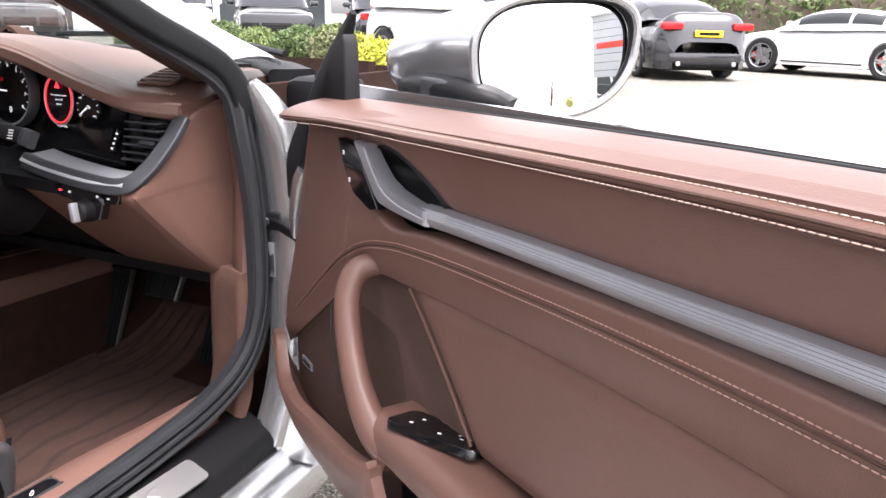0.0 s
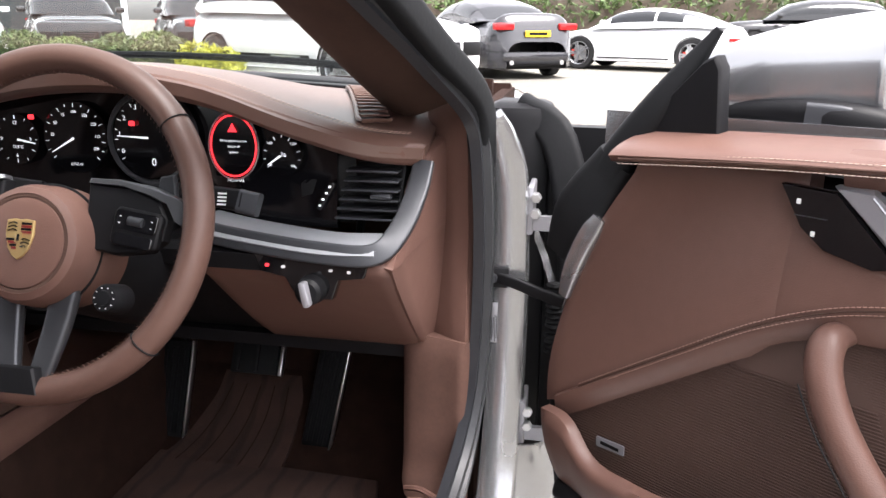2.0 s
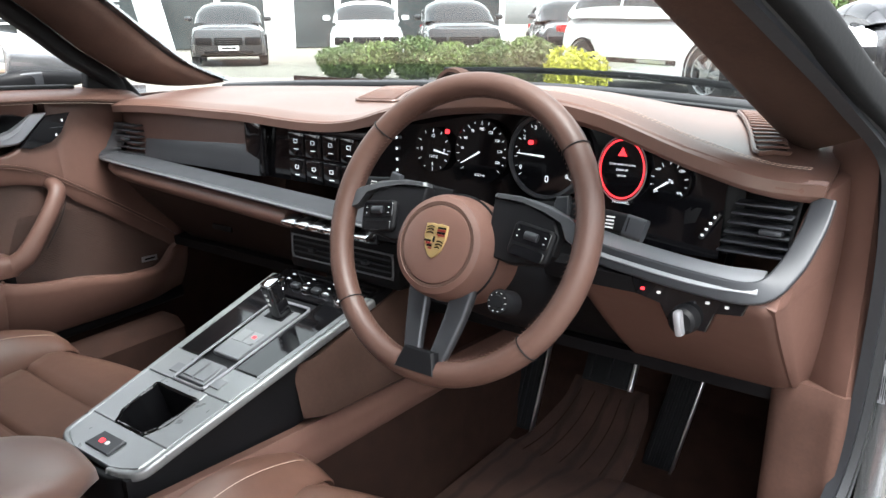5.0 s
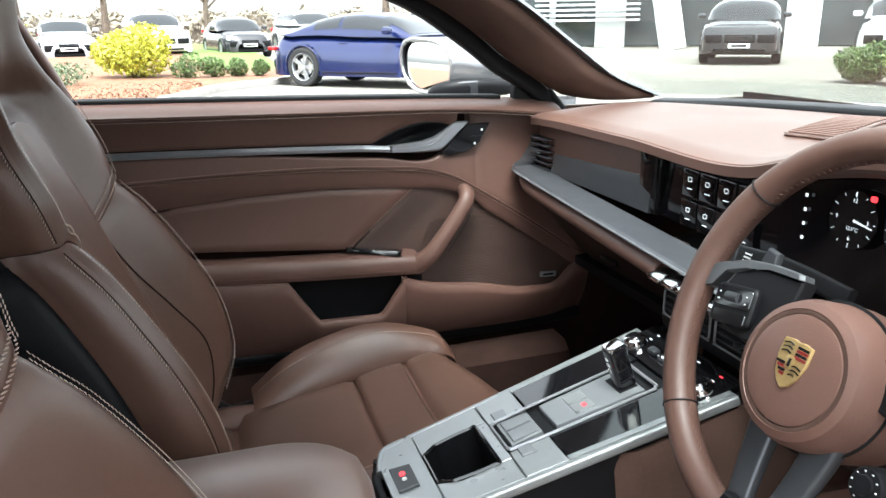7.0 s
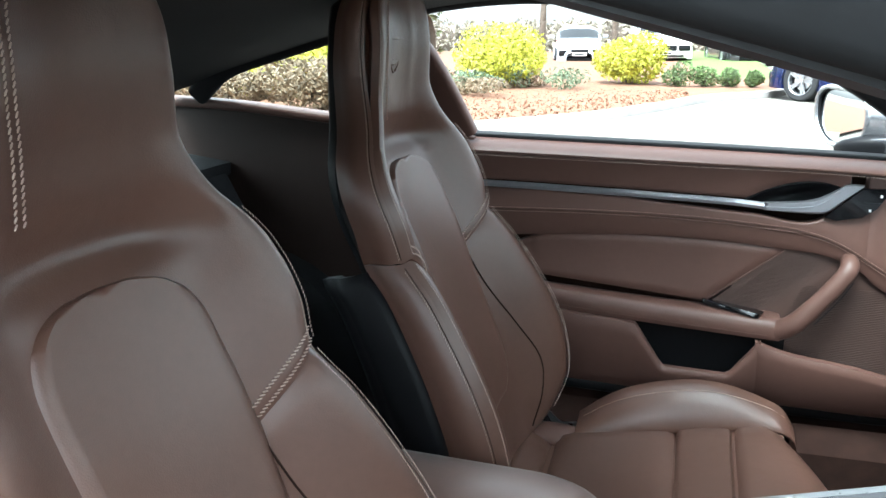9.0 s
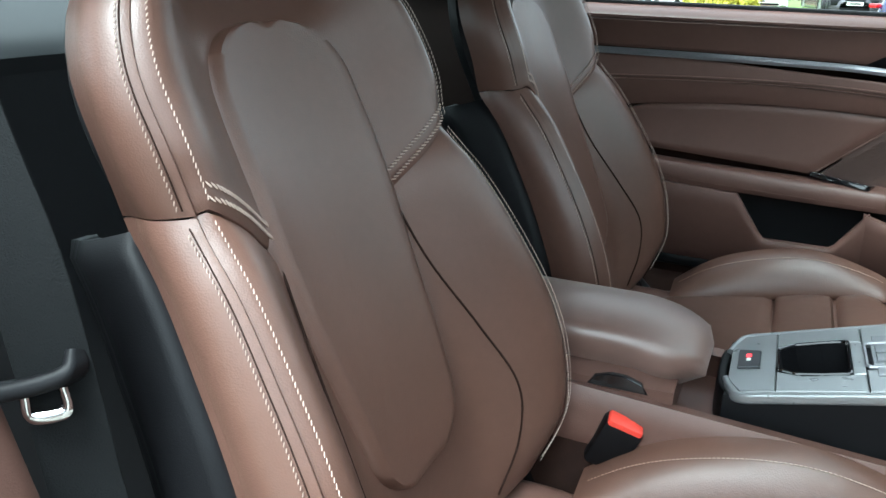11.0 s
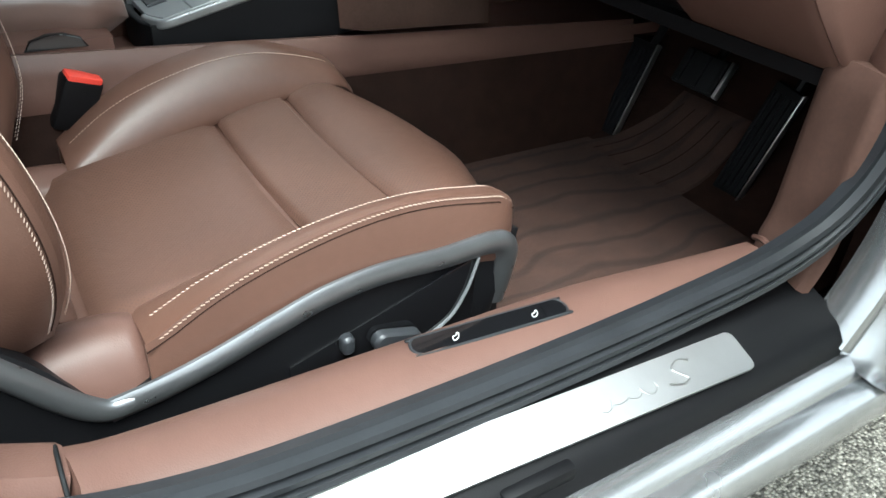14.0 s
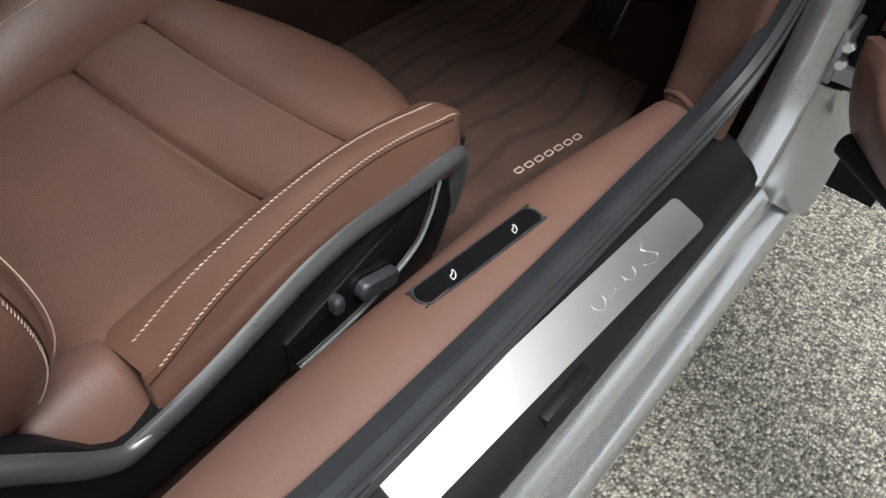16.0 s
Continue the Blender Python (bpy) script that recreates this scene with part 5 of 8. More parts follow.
# centre touch screen, tilted to the driver
scr = part("touch_screen", patch(lambda s, t: (-0.245 + 0.36 * s, 0.893 - 0.012 * s + 0.008 * t, 0.782 + 0.115 * t), 14, 6, 0.012, 0.003, side=1), SCREEN, dash, "black centre touch screen with lit icons")
for r in range(2):
    for c in range(4):
        x, z = -0.146 + 0.044 * c, 0.850 - 0.046 * r
        part("icon_tile", rbox(x, 0.8905 - 0.012 * (x + 0.245) / 0.30, z, 0.038, 0.002, 0.040, 0.0008), BLACK_GLOSS, scr)
        part("icon", tube([tuple(face_m(x, z + 0.006, 0.8888 - 0.012 * (x + 0.245) / 0.30) @ Vector((a, b, 0.0004))) for a, b in round_rect(0.008, 0.006, 0.0008 + 0.0008 * ((r + c) % 3), 2)], 0.00045, 32, 5, closed=True), WHITE_GLOW, scr)
        part("icon_bar", rbox(x, 0.8888 - 0.012 * (x + 0.245) / 0.30, z - 0.008, 0.011, 0.0008, 0.0010, 0), WHITE_GLOW, scr)
for k in range(5):
    part("icon", extrude(round_rect(0.0042, 0.0042, 0.001), 0, 0.0006, 0, face_m(0.092, 0.882 - 0.017 * k, 0.8770)), WHITE_GLOW, scr)
# grilles and clock on the top
def on_dash(x, y, lift=0.0):
    return (x, y, dash_top((x + 0.70) / 1.41, (y - DF_Y(x)) / (DB_Y(x) - DF_Y(x)))[2] + lift)


def dash_grille(a0, a1, b0, b1, slats):
    """A slatted grille between two edges of the dash top, a0 to a1 and b0 to b1."""
    e = lambda p, q, t: (p[0] + (q[0] - p[0]) * t, p[1] + (q[1] - p[1]) * t)
    at = lambda s, t, lift: on_dash(*e(e(a0, a1, t), e(b0, b1, t), s), lift)
    gr = part("speaker_grille", patch(lambda s, t: at(s, t, 0.0022), 8, 20, 0.003, 0.0), BLACK_PLASTIC, dash, "slatted brown dash grille")
    for k in range(slats):
        t = (k + 0.5) / slats
        part("slat", sweep([at(0.04, t, 0.0055), at(0.35, t, 0.006), at(0.65, t, 0.006), at(0.96, t, 0.0055)], round_rect(0.0065, 0.003, 0.001), n=8), LEATHER, gr)
    rim = [at(s, 0, 0.003) for s in (0, 0.5, 1)] + [at(1, t, 0.003) for t in (0.25, 0.5, 0.75)] + [at(s, 1, 0.003) for s in (1, 0.5, 0)] + [at(0, t, 0.003) for t in (0.75, 0.5, 0.25)]
    part("grille_rim", tube(rim, 0.003, 60, 6, closed=True), LEATHER_DASH, gr)


dash_grille((-0.15, 1.05), (-0.25, 1.25), (-0.07, 1.07), (-0.20, 1.31), 16)
dash_grille((0.628, 0.885), (0.530, 1.15), (0.656, 0.925), (0.556, 1.17), 14)


def hood(s, t):
    a, b = math.pi * s, t * math.pi / 2
    return (0.046 * math.cos(a) * math.cos(b * 0.98) + 0.01, 1.135 + 0.085 * math.sin(b), 0.905 + 0.070 * math.sin(a) ** 0.8 * math.cos(b * 0.9))


chrono = part("dash_clock", patch(hood, 20, 12, 0.006, 0.003, side=-1), SUEDE, dash, "dark brown hooded dash clock pod")
part("clock_face", lathe([(0.0, 0.002), (0.028, 0.002), (0.033, 0.005), (0.036, 0.0), (0.036, -0.03)], 32, pose(0.01, 1.140, 0.936, 80, 0, 0)), BLACK_GLOSS, chrono, "black round clock face")
part("clock_needle", rbox(0.01, 1.135, 0.945, 0.0012, 0.001, 0.018, 0), WHITE_MARK, chrono)
part("demister_slot", sweep([(0.25, 1.33, 0.917), (0.45, 1.25, 0.917), (0.60, 1.17, 0.917)], round_rect(0.028, 0.006, 0.002), n=16), BLACK_PLASTIC, dash)

# driver's side: trim, light switch, knee panel and end cap
TRIM_R = [(0.44, 0.838, 0.781), (0.50, 0.829, 0.774), (0.60, 0.821, 0.766), (0.665, 0.825, 0.766), (0.690, 0.850, 0.79), (0.703, 0.885, 0.83), (0.706, 0.910, 0.86)]
part("trim_strip", sweep(TRIM_R[:4], [(-0.030, -0.006), (0.022, -0.008), (0.028, -0.001), (0.022, 0.006), (-0.030, 0.010)], n=26), SHEEN_SLATE, dash)
part("trim_edge", sweep([(x + 0.0, y - 0.02, z - 0.002) for x, y, z in TRIM_R], round_rect(0.026, 0.012, 0.003), up=(0, -1, 0.3), n=36), DARK_TRIM, dash)
KNEE = spline([(0, 0.990, 0.566), (0, 0.915, 0.628), (0, 0.842, 0.700), (0, 0.806, 0.738), (0, 0.806, 0.757)], 20)
part("column_panel", patch(lambda s, t: (0.15 + 0.30 * s, KNEE[int(round(t * 19))][1] + 0.012, KNEE[int(round(t * 19))][2] + 0.006), 10, 20, 0.015, 0.004, side=1), BLACK_PLASTIC, dash, "black panel below the steering column")
part("knee_panel", patch(lambda s, t: (0.425 + 0.263 * s + 0.03 * (1 - s) * (1 - t), KNEE[int(round(t * 19))][1], KNEE[int(round(t * 19))][2]), 24, 20, 0.02, 0.008, side=1), LEATHER, dash, "brown leather knee panel")
CAP_F = spline([(0.690, 0.992, 0.562), (0.690, 0.905, 0.640), (0.690, 0.815, 0.732), (0.692, 0.806, 0.752), (0.697, 0.836, 0.790), (0.704, 0.884, 0.842), (0.708, 0.915, 0.866)], 40)
part("end_cap", patch(lambda s, t: (CAP_F[int(round(t * 39))][0] + 0.034 * s - 0.004 * math.sin(math.pi * s), CAP_F[int(round(t * 39))][1] * (1 - s) + 1.03 * s, CAP_F[int(round(t * 39))][2] + (0.008 + 0.02 * t) * s), 14, 40, 0.012, 0.004, side=1), LEATHER, dash, "brown leather dash end cap")
sw = part("light_switch_panel", extrude([(-0.068, 0.016), (0.072, 0.010), (0.066, -0.006), (0.036, -0.010), (0.028, -0.034), (-0.014, -0.036), (-0.030, -0.010), (-0.060, -0.004)], -0.012, 0.003, 0.0015, face_m(0.588, 0.742, 0.802)), BLACK_GLOSS, dash, "black light switch panel")
part("light_knob", lathe([(0.0, 0.020), (0.012, 0.020), (0.016, 0.016), (0.018, 0.0), (0.018, -0.004)], 24, face_m(0.592, 0.720, 0.798)), BLACK_PLASTIC, sw, "rotary light switch")
part("knob_grip", rbox(0, 0, 0.024, 0.009, 0.030, 0.014, 0.003, face_m(0.592, 0.720, 0.798, 12)), SILVER_TRIM, sw)
for k, x in enumerate((0.537, 0.557, 0.615, 0.637)):
    part("switch_mark", extrude(round_rect(0.0050, 0.0034, 0.0012), 0.0, 0.001, 0, face_m(x, 0.746 - 0.001 * k, 0.7985)), RED_GLOW if k == 0 else WHITE_MARK, sw)
part("vent_cheek", patch(lambda s, t: (0.680 + 0.006 * t, 0.862 + 0.045 * t * 0.6 + 0.05 * s, 0.782 + 0.075 * t), 6, 8, 0.003, 0.001, side=1), BLACK_PLASTIC, dash)
part("dimmer", rbox(0, 0, 0, 0.008, 0.006, 0.040, 0.002, pose(0.588, 0.868, 0.816, 0, 30, 0)), BLACK_GLOSS, dash)
for k in range(4):
    part("dimmer_mark", rbox(0.581 + 0.0045 * k, 0.8645, 0.804 + 0.008 * k, 0.003, 0.001, 0.0025, 0), WHITE_GLOW, dash)

# climate controls and toggles in the centre
toggles = part("toggle_base", rbox(0.015, 0.822, 0.737, 0.20, 0.05, 0.018, 0.003), BLACK_GLOSS, dash)
for k in range(6):
    part("toggle", rbox(0, 0, 0, 0.028, 0.030, 0.009, 0.003, pose(-0.064 + 0.032 * k, 0.792, 0.744, 14, 0, 0)), CHROME, toggles)
cv = part("centre_vent", rbox(0.0, 0.856, 0.683, 0.25, 0.04, 0.080, 0.008), BLACK_PLASTIC, dash, "black centre air vents with silver frames")
for sd in (-1, 1):
    part("vent_frame", tube([(sd * 0.060 + x, 0.834, 0.684 + z) for x, z in round_rect(0.108, 0.040, 0.007, 3)], 0.0018, 60, 6, up=(0, 1, 0), closed=True), GREY_TRIM, cv)
    for k in range(3):
        part("slat", rbox(sd * 0.060, 0.838, 0.674 + 0.010 * k, 0.098, 0.012, 0.0022, 0.0006), DARK_TRIM, cv)
    part("vent_tab", rbox(sd * 0.060, 0.829, 0.684, 0.012, 0.010, 0.007, 0.002), DARK_TRIM, cv)

# ---- steering wheel ----
WHEEL_M = Matrix.Translation((0.335, 0.690, 0.815)) @ Matrix.Rotation(radians(68), 4, "X") @ Matrix.Rotation(radians(0), 4, "Z")
wheel = thing("steering_wheel", "brown leather multifunction steering wheel with a shield badge", "steering wheel", WHEEL_M)
WR = 0.178
rim_pts = [(WR * math.cos(a), WR * math.sin(a), 0.0) for a in np.linspace(0, 2 * math.pi, 32, endpoint=False)]
rim = part("rim", tube(rim_pts, 0.0155, 120, 14, 1.1, closed=True), LEATHER_WHEEL, wheel, "brown leather rim")
for a in (38, 142, 222, 318):
    c, s = math.cos(radians(a)), math.sin(radians(a))
    part("rim_seam", tube([(c * (WR + 0.0162 * math.cos(b)), s * (WR + 0.0162 * math.cos(b)), 0.0178 * math.sin(b)) for b in np.linspace(0, 2 * math.pi, 16, endpoint=False)], 0.0009, 24, 5, up=(c, s, 0.3), closed=True), RUBBER, rim)
part("stitching", stitches([((WR - 0.0158) * math.cos(a), (WR - 0.0158) * math.sin(a), 0.003) for a in np.linspace(0, 2 * math.pi, 60)], (0, 0, 1), 0.006, 0.0045, 0.0007, lean=0.5), LEATHER, rim)
hub = part("hub_pad", lathe([(0.0, 0.030), (0.040, 0.030), (0.0475, 0.028), (0.049, 0.0245), (0.051, 0.0245), (0.053, 0.028), (0.060, 0.0245), (0.0645, 0.014), (0.0665, -0.006), (0.067, -0.0085), (0.0675, -0.0085), (0.069, -0.03), (0.066, -0.06)], 56, Matrix.Diagonal((1.0, 0.98, 1, 1))), LEATHER, wheel, "round brown leather airbag pad")
part("hub_ring", lathe([(0.048, 0.0270), (0.0502, 0.0275), (0.052, 0.0270), (0.052, 0.020), (0.048, 0.020)], 56), SUEDE, hub)
part("hub_seam", lathe([(0.066, -0.0078), (0.0685, -0.0078), (0.0685, -0.0095), (0.066, -0.0095)], 56), RUBBER, hub)
shield = [(-0.0155, 0.019), (-0.006, 0.0205), (0.0, 0.0195), (0.006, 0.0205), (0.0155, 0.019), (0.016, 0.004), (0.012, -0.010), (0.006, -0.018), (0.0, -0.0215), (-0.006, -0.018), (-0.012, -0.010), (-0.016, 0.004)]
GOLD = mat("gold_enamel", (0.48, 0.34, 0.15), 0.38, metal=0.7, vary=0.1, scale=60)
RED_ENAMEL = mat("red_enamel", (0.17, 0.012, 0.012), 0.35, vary=0.1, scale=60)
crest = part("shield_badge", extrude(shield, 0.029, 0.0325, 0.0008, Matrix.Translation((0, 0.004, 0))), GOLD, hub, "gold shield badge with red and black fields")
for sx_, y0 in ((1, 0.0075), (-1, -0.0090)):
    for k in range(4):
        part("badge_field", rbox(sx_ * (0.0078 - (0.0012 * (3 - k) if y0 < 0 else 0)), 0.004 + y0 + 0.0029 * k - 0.0008, 0.0328, 0.0115 - (0.0022 * (3 - k) if y0 < 0 else 0), 0.0023, 0.0010, 0), RED_ENAMEL if k % 2 == 0 else BLACK_GLOSS, crest)
for sx_, y0 in ((-1, 0.0075), (1, -0.0090)):
    for k in range(3):
        part("badge_line", tube([(sx_ * 0.0030, 0.0045 + y0 + 0.0036 * k, 0.0329), (sx_ * 0.0075, 0.0058 + y0 + 0.0036 * k, 0.0331), (sx_ * (0.0130 - (0.004 if y0 < 0 and k == 0 else 0)), 0.0042 + y0 + 0.0036 * k, 0.0329)], 0.0007, 10, 5), BLACK_GLOSS, crest)
part("badge_field", rbox(0, 0.005, 0.0332, 0.008, 0.011, 0.0012, 0.001), GOLD, crest)
part("badge_field", rbox(0, 0.005, 0.0338, 0.003, 0.007, 0.0012, 0.0005), BLACK_GLOSS, crest)
for sd in (-1, 1):
    sp = part("side_spoke", extrude([(sd * x, y) for x, y in ((0.050, 0.028), (0.10, 0.026), (0.134, 0.012), (0.143, -0.006), (0.140, -0.028), (0.126, -0.041), (0.088, -0.046), (0.052, -0.040))], -0.014, 0.002, 0.003), BLACK_PLASTIC, wheel, "black side spoke with control buttons")
    part("spoke_trim", extrude([(sd * x, y) for x, y in ((0.050, 0.029), (0.085, 0.028), (0.124, 0.022), (0.147, 0.009), (0.157, -0.010), (0.170, -0.016), (0.172, 0.006), (0.156, 0.016), (0.124, 0.028), (0.085, 0.0335), (0.052, 0.0335))], -0.010, 0.0055, 0.004), WHEEL_PALE, sp)
    pm = Matrix.Translation((sd * 0.113, -0.018, 0)) @ Matrix.Rotation(radians(-sd * 8), 4, "Z")
    part("control_pad", extrude(round_rect(0.054, 0.040, 0.007), 0.0, 0.009, 0.0025, pm), BLACK_PLASTIC, sp)
    part("control_face", extrude(round_rect(0.048, 0.020, 0.004), 0.009, 0.0105, 0.0008, pm @ Matrix.Translation((0, 0.007, 0))), BLACK_GLOSS, sp)
    part("control_face", extrude(round_rect(0.044, 0.012, 0.003), 0.009, 0.0100, 0.0008, pm @ Matrix.Translation((0, -0.013, 0))), BLACK_GLOSS, sp)
    part("roller", tube([tuple(pm @ Vector((-0.008, 0.007, 0.010))), tuple(pm @ Vector((0.008, 0.007, 0.010)))], 0.005, 6, 12), DARK_TRIM, sp, "ribbed control roller")
    for x, y in ((-0.018, 0.010), (-0.018, 0.003), (0.018, 0.010), (0.018, 0.003)):
        part("button_mark", extrude(round_rect(0.0020, 0.0012, 0.0004), 0.0106, 0.0109, 0, pm @ Matrix.Translation((x, y, 0))), WHITE_MARK, sp)
    part("shift_paddle", extrude([(sd * 0.112, 0.020), (sd * 0.116, 0.058), (sd * 0.132, 0.061), (sd * 0.139, 0.022)], -0.030, -0.022, 0.003), DARK_TRIM, wheel)
    part("low_spoke", sweep([(sd * 0.034, -0.040, -0.008), (sd * 0.029, -0.090, -0.006), (sd * 0.021, -0.135, -0.002), (sd * 0.014, -0.160, 0.0)], round_rect(0.028, 0.014, 0.005), up=(0, 0, 1), n=14, scale=[1.2, 1.05, 0.9, 0.8]), WHEEL_TRIM, wheel, "dark metal lower spoke")
part("spoke_foot", extrude([(-0.022, -0.146), (0.022, -0.146), (0.031, -0.174), (-0.031, -0.174)], 0.004, 0.0175, 0.003), BLACK_PLASTIC, wheel)
mode = part("mode_dial", lathe([(0.0, 0.022), (0.0075, 0.022), (0.0082, 0.0195), (0.0130, 0.019), (0.0152, 0.015), (0.016, -0.01)], 30, Matrix.Translation((0.094, -0.056, 0.0))), BLACK_PLASTIC, wheel, "round drive mode dial")
for k in range(10):
    a = radians(36 * k)
    part("dial_mark", rbox(0.094 + 0.0108 * math.cos(a), -0.056 + 0.0108 * math.sin(a), 0.0197, 0.0013, 0.0010, 0.0006, 0), WHITE_MARK, mode)
part("column_shroud", lathe([(0.0, 0.0), (0.055, 0.0), (0.062, -0.03), (0.070, -0.10), (0.075, -0.17)], 28, Matrix.Translation((0, -0.015, -0.045))), BLACK_PLASTIC, wheel, "black steering column shroud")
for sd in (-1, 1):
    st = part("stalk", sweep([(sd * 0.05, 0.015, -0.058), (sd * 0.13, 0.018, -0.055), (sd * 0.20, 0.012, -0.052)], round_rect(0.022, 0.012, 0.004), up=(0, 0, 1), n=10, scale=[0.8, 1.0, 1.1]), BLACK_PLASTIC, wheel, "black column stalk with a grey tip")
    part("stalk_tip", sweep([(sd * 0.195, 0.012, -0.052), (sd * 0.218, 0.008, -0.052)], round_rect(0.026, 0.013, 0.004), up=(0, 0, 1), n=4), DARK_TRIM, st)
    for k in range(4):
        part("stalk_mark", rbox(sd * 0.178, 0.006 + 0.004 * k, -0.0445, 0.010, 0.0018, 0.0008, 0), WHITE_MARK, st)
DROP = {"hub_pad": -0.026, "side_spoke": 0.015, "low_spoke": -0.013, "spoke_foot": -0.006, "mode_dial": -0.020, "column_shroud": -0.02, "stalk": 0.028}
for ob in wheel.children:
    ob.location.y = DROP.get(ob.name.split(".")[0], 0.0)


# ---- centre console ----
console = thing("centre_console", "centre console with gear selector, gloss black panels and cup holder", "console")


CX = -0.020                            # the console's middle line
SLOPE = math.atan2(0.1224, 0.45)
DECK_M = Matrix.Translation((CX, 0.355, 0.5135)) @ Matrix.Rotation(SLOPE, 4, "X")
RUN = 0.45 / math.cos(SLOPE)           # deck length along its slope


def half(t):
    return 0.080 * (1 + 0.38 * t)


def slab(pts, z0, z1, bevel=0.0015):
    """A plate on the sloping deck: outline points of (across, share of its length)."""
    return extrude([(x, t * RUN) for x, t in pts], z0, z1, bevel, DECK_M)


def dense(pts, k=4):
    """A closed outline with k points on each edge."""
    return [(a[0] + (b[0] - a[0]) * i / k, a[1] + (b[1] - a[1]) * i / k) for a, b in zip(pts, pts[1:] + pts[:1]) for i in range(k)]


def on_deck(x, t, lift=0.0):
    return DECK_M @ Matrix.Translation((x, t * RUN, lift))


surround = part("console_surround", slab([(-half(0.19), 0.19), (-half(0.10), 0.105), (-0.062, 0.082), (-0.045, 0.070), (0.045, 0.070), (0.062, 0.082), (half(0.10), 0.105), (half(0.19), 0.19)], -0.010, 0.0, 0.003), SATIN_PALE, console, "pale metallic console surround")
for sd in (-1, 1):
    part("surround_rail", slab([(sd * x, t) for x, t in ((half(0.19), 0.19), (0.034, 0.19), (0.0475, 0.25), (0.0475, 0.40), (half(0.40), 0.40))], -0.010, 0.0, 0.002), SATIN_PALE, console)
    part("surround_panel", slab([(sd * x, t) for x, t in ((half(0.402), 0.402), (0.036, 0.402), (0.037, 0.52), (half(0.52), 0.52))], -0.008, 0.0005, 0.0015), SATIN_PALE, console)
    part("gloss_panel", slab([(sd * x, t) for x, t in ((half(0.525) - 0.009, 0.525), (0.038, 0.525), (0.042, 0.90), (half(0.90) - 0.009, 0.90))], -0.006, 0.0008, 0.0008), BLACK_GLOSS, console, "glossy black console panel")
    part("side_rail", slab([(sd * x, t) for x, t in ((half(0.52), 0.52), (half(0.52) - 0.0085, 0.52), (half(1.0) - 0.0085, 1.0), (half(1.0), 1.0))], -0.008, 0.001, 0.0015), SATIN_PALE, console)
    part("deck_edge", sweep([tuple(DECK_M @ Vector((sd * x, t * RUN, -0.007))) for x, t in ((0.040, 0.064), (0.064, 0.078), (half(0.10) + 0.003, 0.105), (half(0.2) + 0.004, 0.2), (half(0.45) + 0.004, 0.45), (half(0.75) + 0.004, 0.75), (half(1.0) + 0.004, 1.0))], round_rect(0.010, 0.014, 0.004), n=44), SATIN_PALE, console, "bright metal console edge")
    part("console_side", patch(lambda s, t: (CX + sd * (0.082 + 0.030 * s + 0.003 * (1 - t)), 0.385 + 0.475 * s, 0.44 + 0.075 * s + (0.075 + 0.052 * s) * t), 14, 8, 0.01, 0.003, side=sd), BLACK_PLASTIC, console, "black console side")
    part("tunnel_side", patch(lambda s, t: (sd * (0.108 + 0.012 * (1 - t)), -0.15 + 1.40 * s, 0.445 - 0.03 * s + (0.085 - 0.045 * s) * t), 20, 6, 0.02, 0.008, side=sd), LEATHER, console, "brown leather tunnel side")
    part("tunnel_carpet", patch(lambda s, t: (sd * (0.112 + 0.03 * (1 - t)), -0.15 + 1.50 * s, 0.24 + (0.205 - 0.03 * s) * t), 20, 6, 0.02, 0, side=sd), CARPET, console, "dark brown tunnel carpet")
    def knee(u, t):
        y = 0.645 + 0.26 * u
        low, high = 0.497 - 0.012 * u, 0.5135 + 0.272 * (y - 0.355) - 0.018
        return (sd * ((0.120 if sd > 0 else 0.140) - 0.020 * t - 0.022 * max(0, 1 - u / 0.16) ** 1.5), y, low + (high - low) * t)
    # Suede instead of leather puts the shade by the console into the pad's colour.
    part("knee_pad", patch(knee, 18, 8, 0.012, 0.006, side=sd), SUEDE, console, "brown pad on the console side, darkened for shade")
    part("side_button", slab([(sd * 0.045 + x, 0.445 + y) for x, y in ((-0.011, -0.020), (0.011, -0.020), (0.011, 0.020), (-0.011, 0.020))], 0.0, 0.003, 0.001), GREY_TRIM, console)
    rc = part("rotary_control", lathe([(0.0, 0.014), (0.009, 0.014), (0.0105, 0.011), (0.015, 0.010), (0.017, 0.006), (0.018, 0.0)], 28, on_deck(sd * 0.078, 0.945, 0.001)), CHROME, console, "chrome rotary control")
    part("dial_face", lathe([(0.0, 0.0152), (0.0075, 0.015), (0.008, 0.0135)], 20, on_deck(sd * 0.078, 0.945, 0.001)), BLACK_GLOSS, rc)
part("tunnel_top", patch(lambda s, t: (-0.108 + 0.216 * s, -0.15 + 1.50 * t, 0.468 - 0.02 * t), 6, 8, 0.02, 0.005), LEATHER, console)
part("cross_bar", slab([(-0.047, 0.372), (0.047, 0.372), (0.047, 0.400), (-0.047, 0.400)], -0.008, 0.0, 0.0015), SATIN_PALE, console)
part("channel_floor", slab([(-0.037, 0.402), (0.037, 0.402), (0.042, 0.90), (-0.042, 0.90)], -0.012, -0.004, 0.0), BLACK_PLASTIC, console)
part("touch_panel", slab([(-half(0.905) + 0.009, 0.905), (half(0.905) - 0.009, 0.905), (half(1.05) - 0.009, 1.05), (-half(1.05) + 0.009, 1.05)], -0.006, 0.0008, 0.0008), BLACK_GLOSS, console, "glossy black climate touch panel")
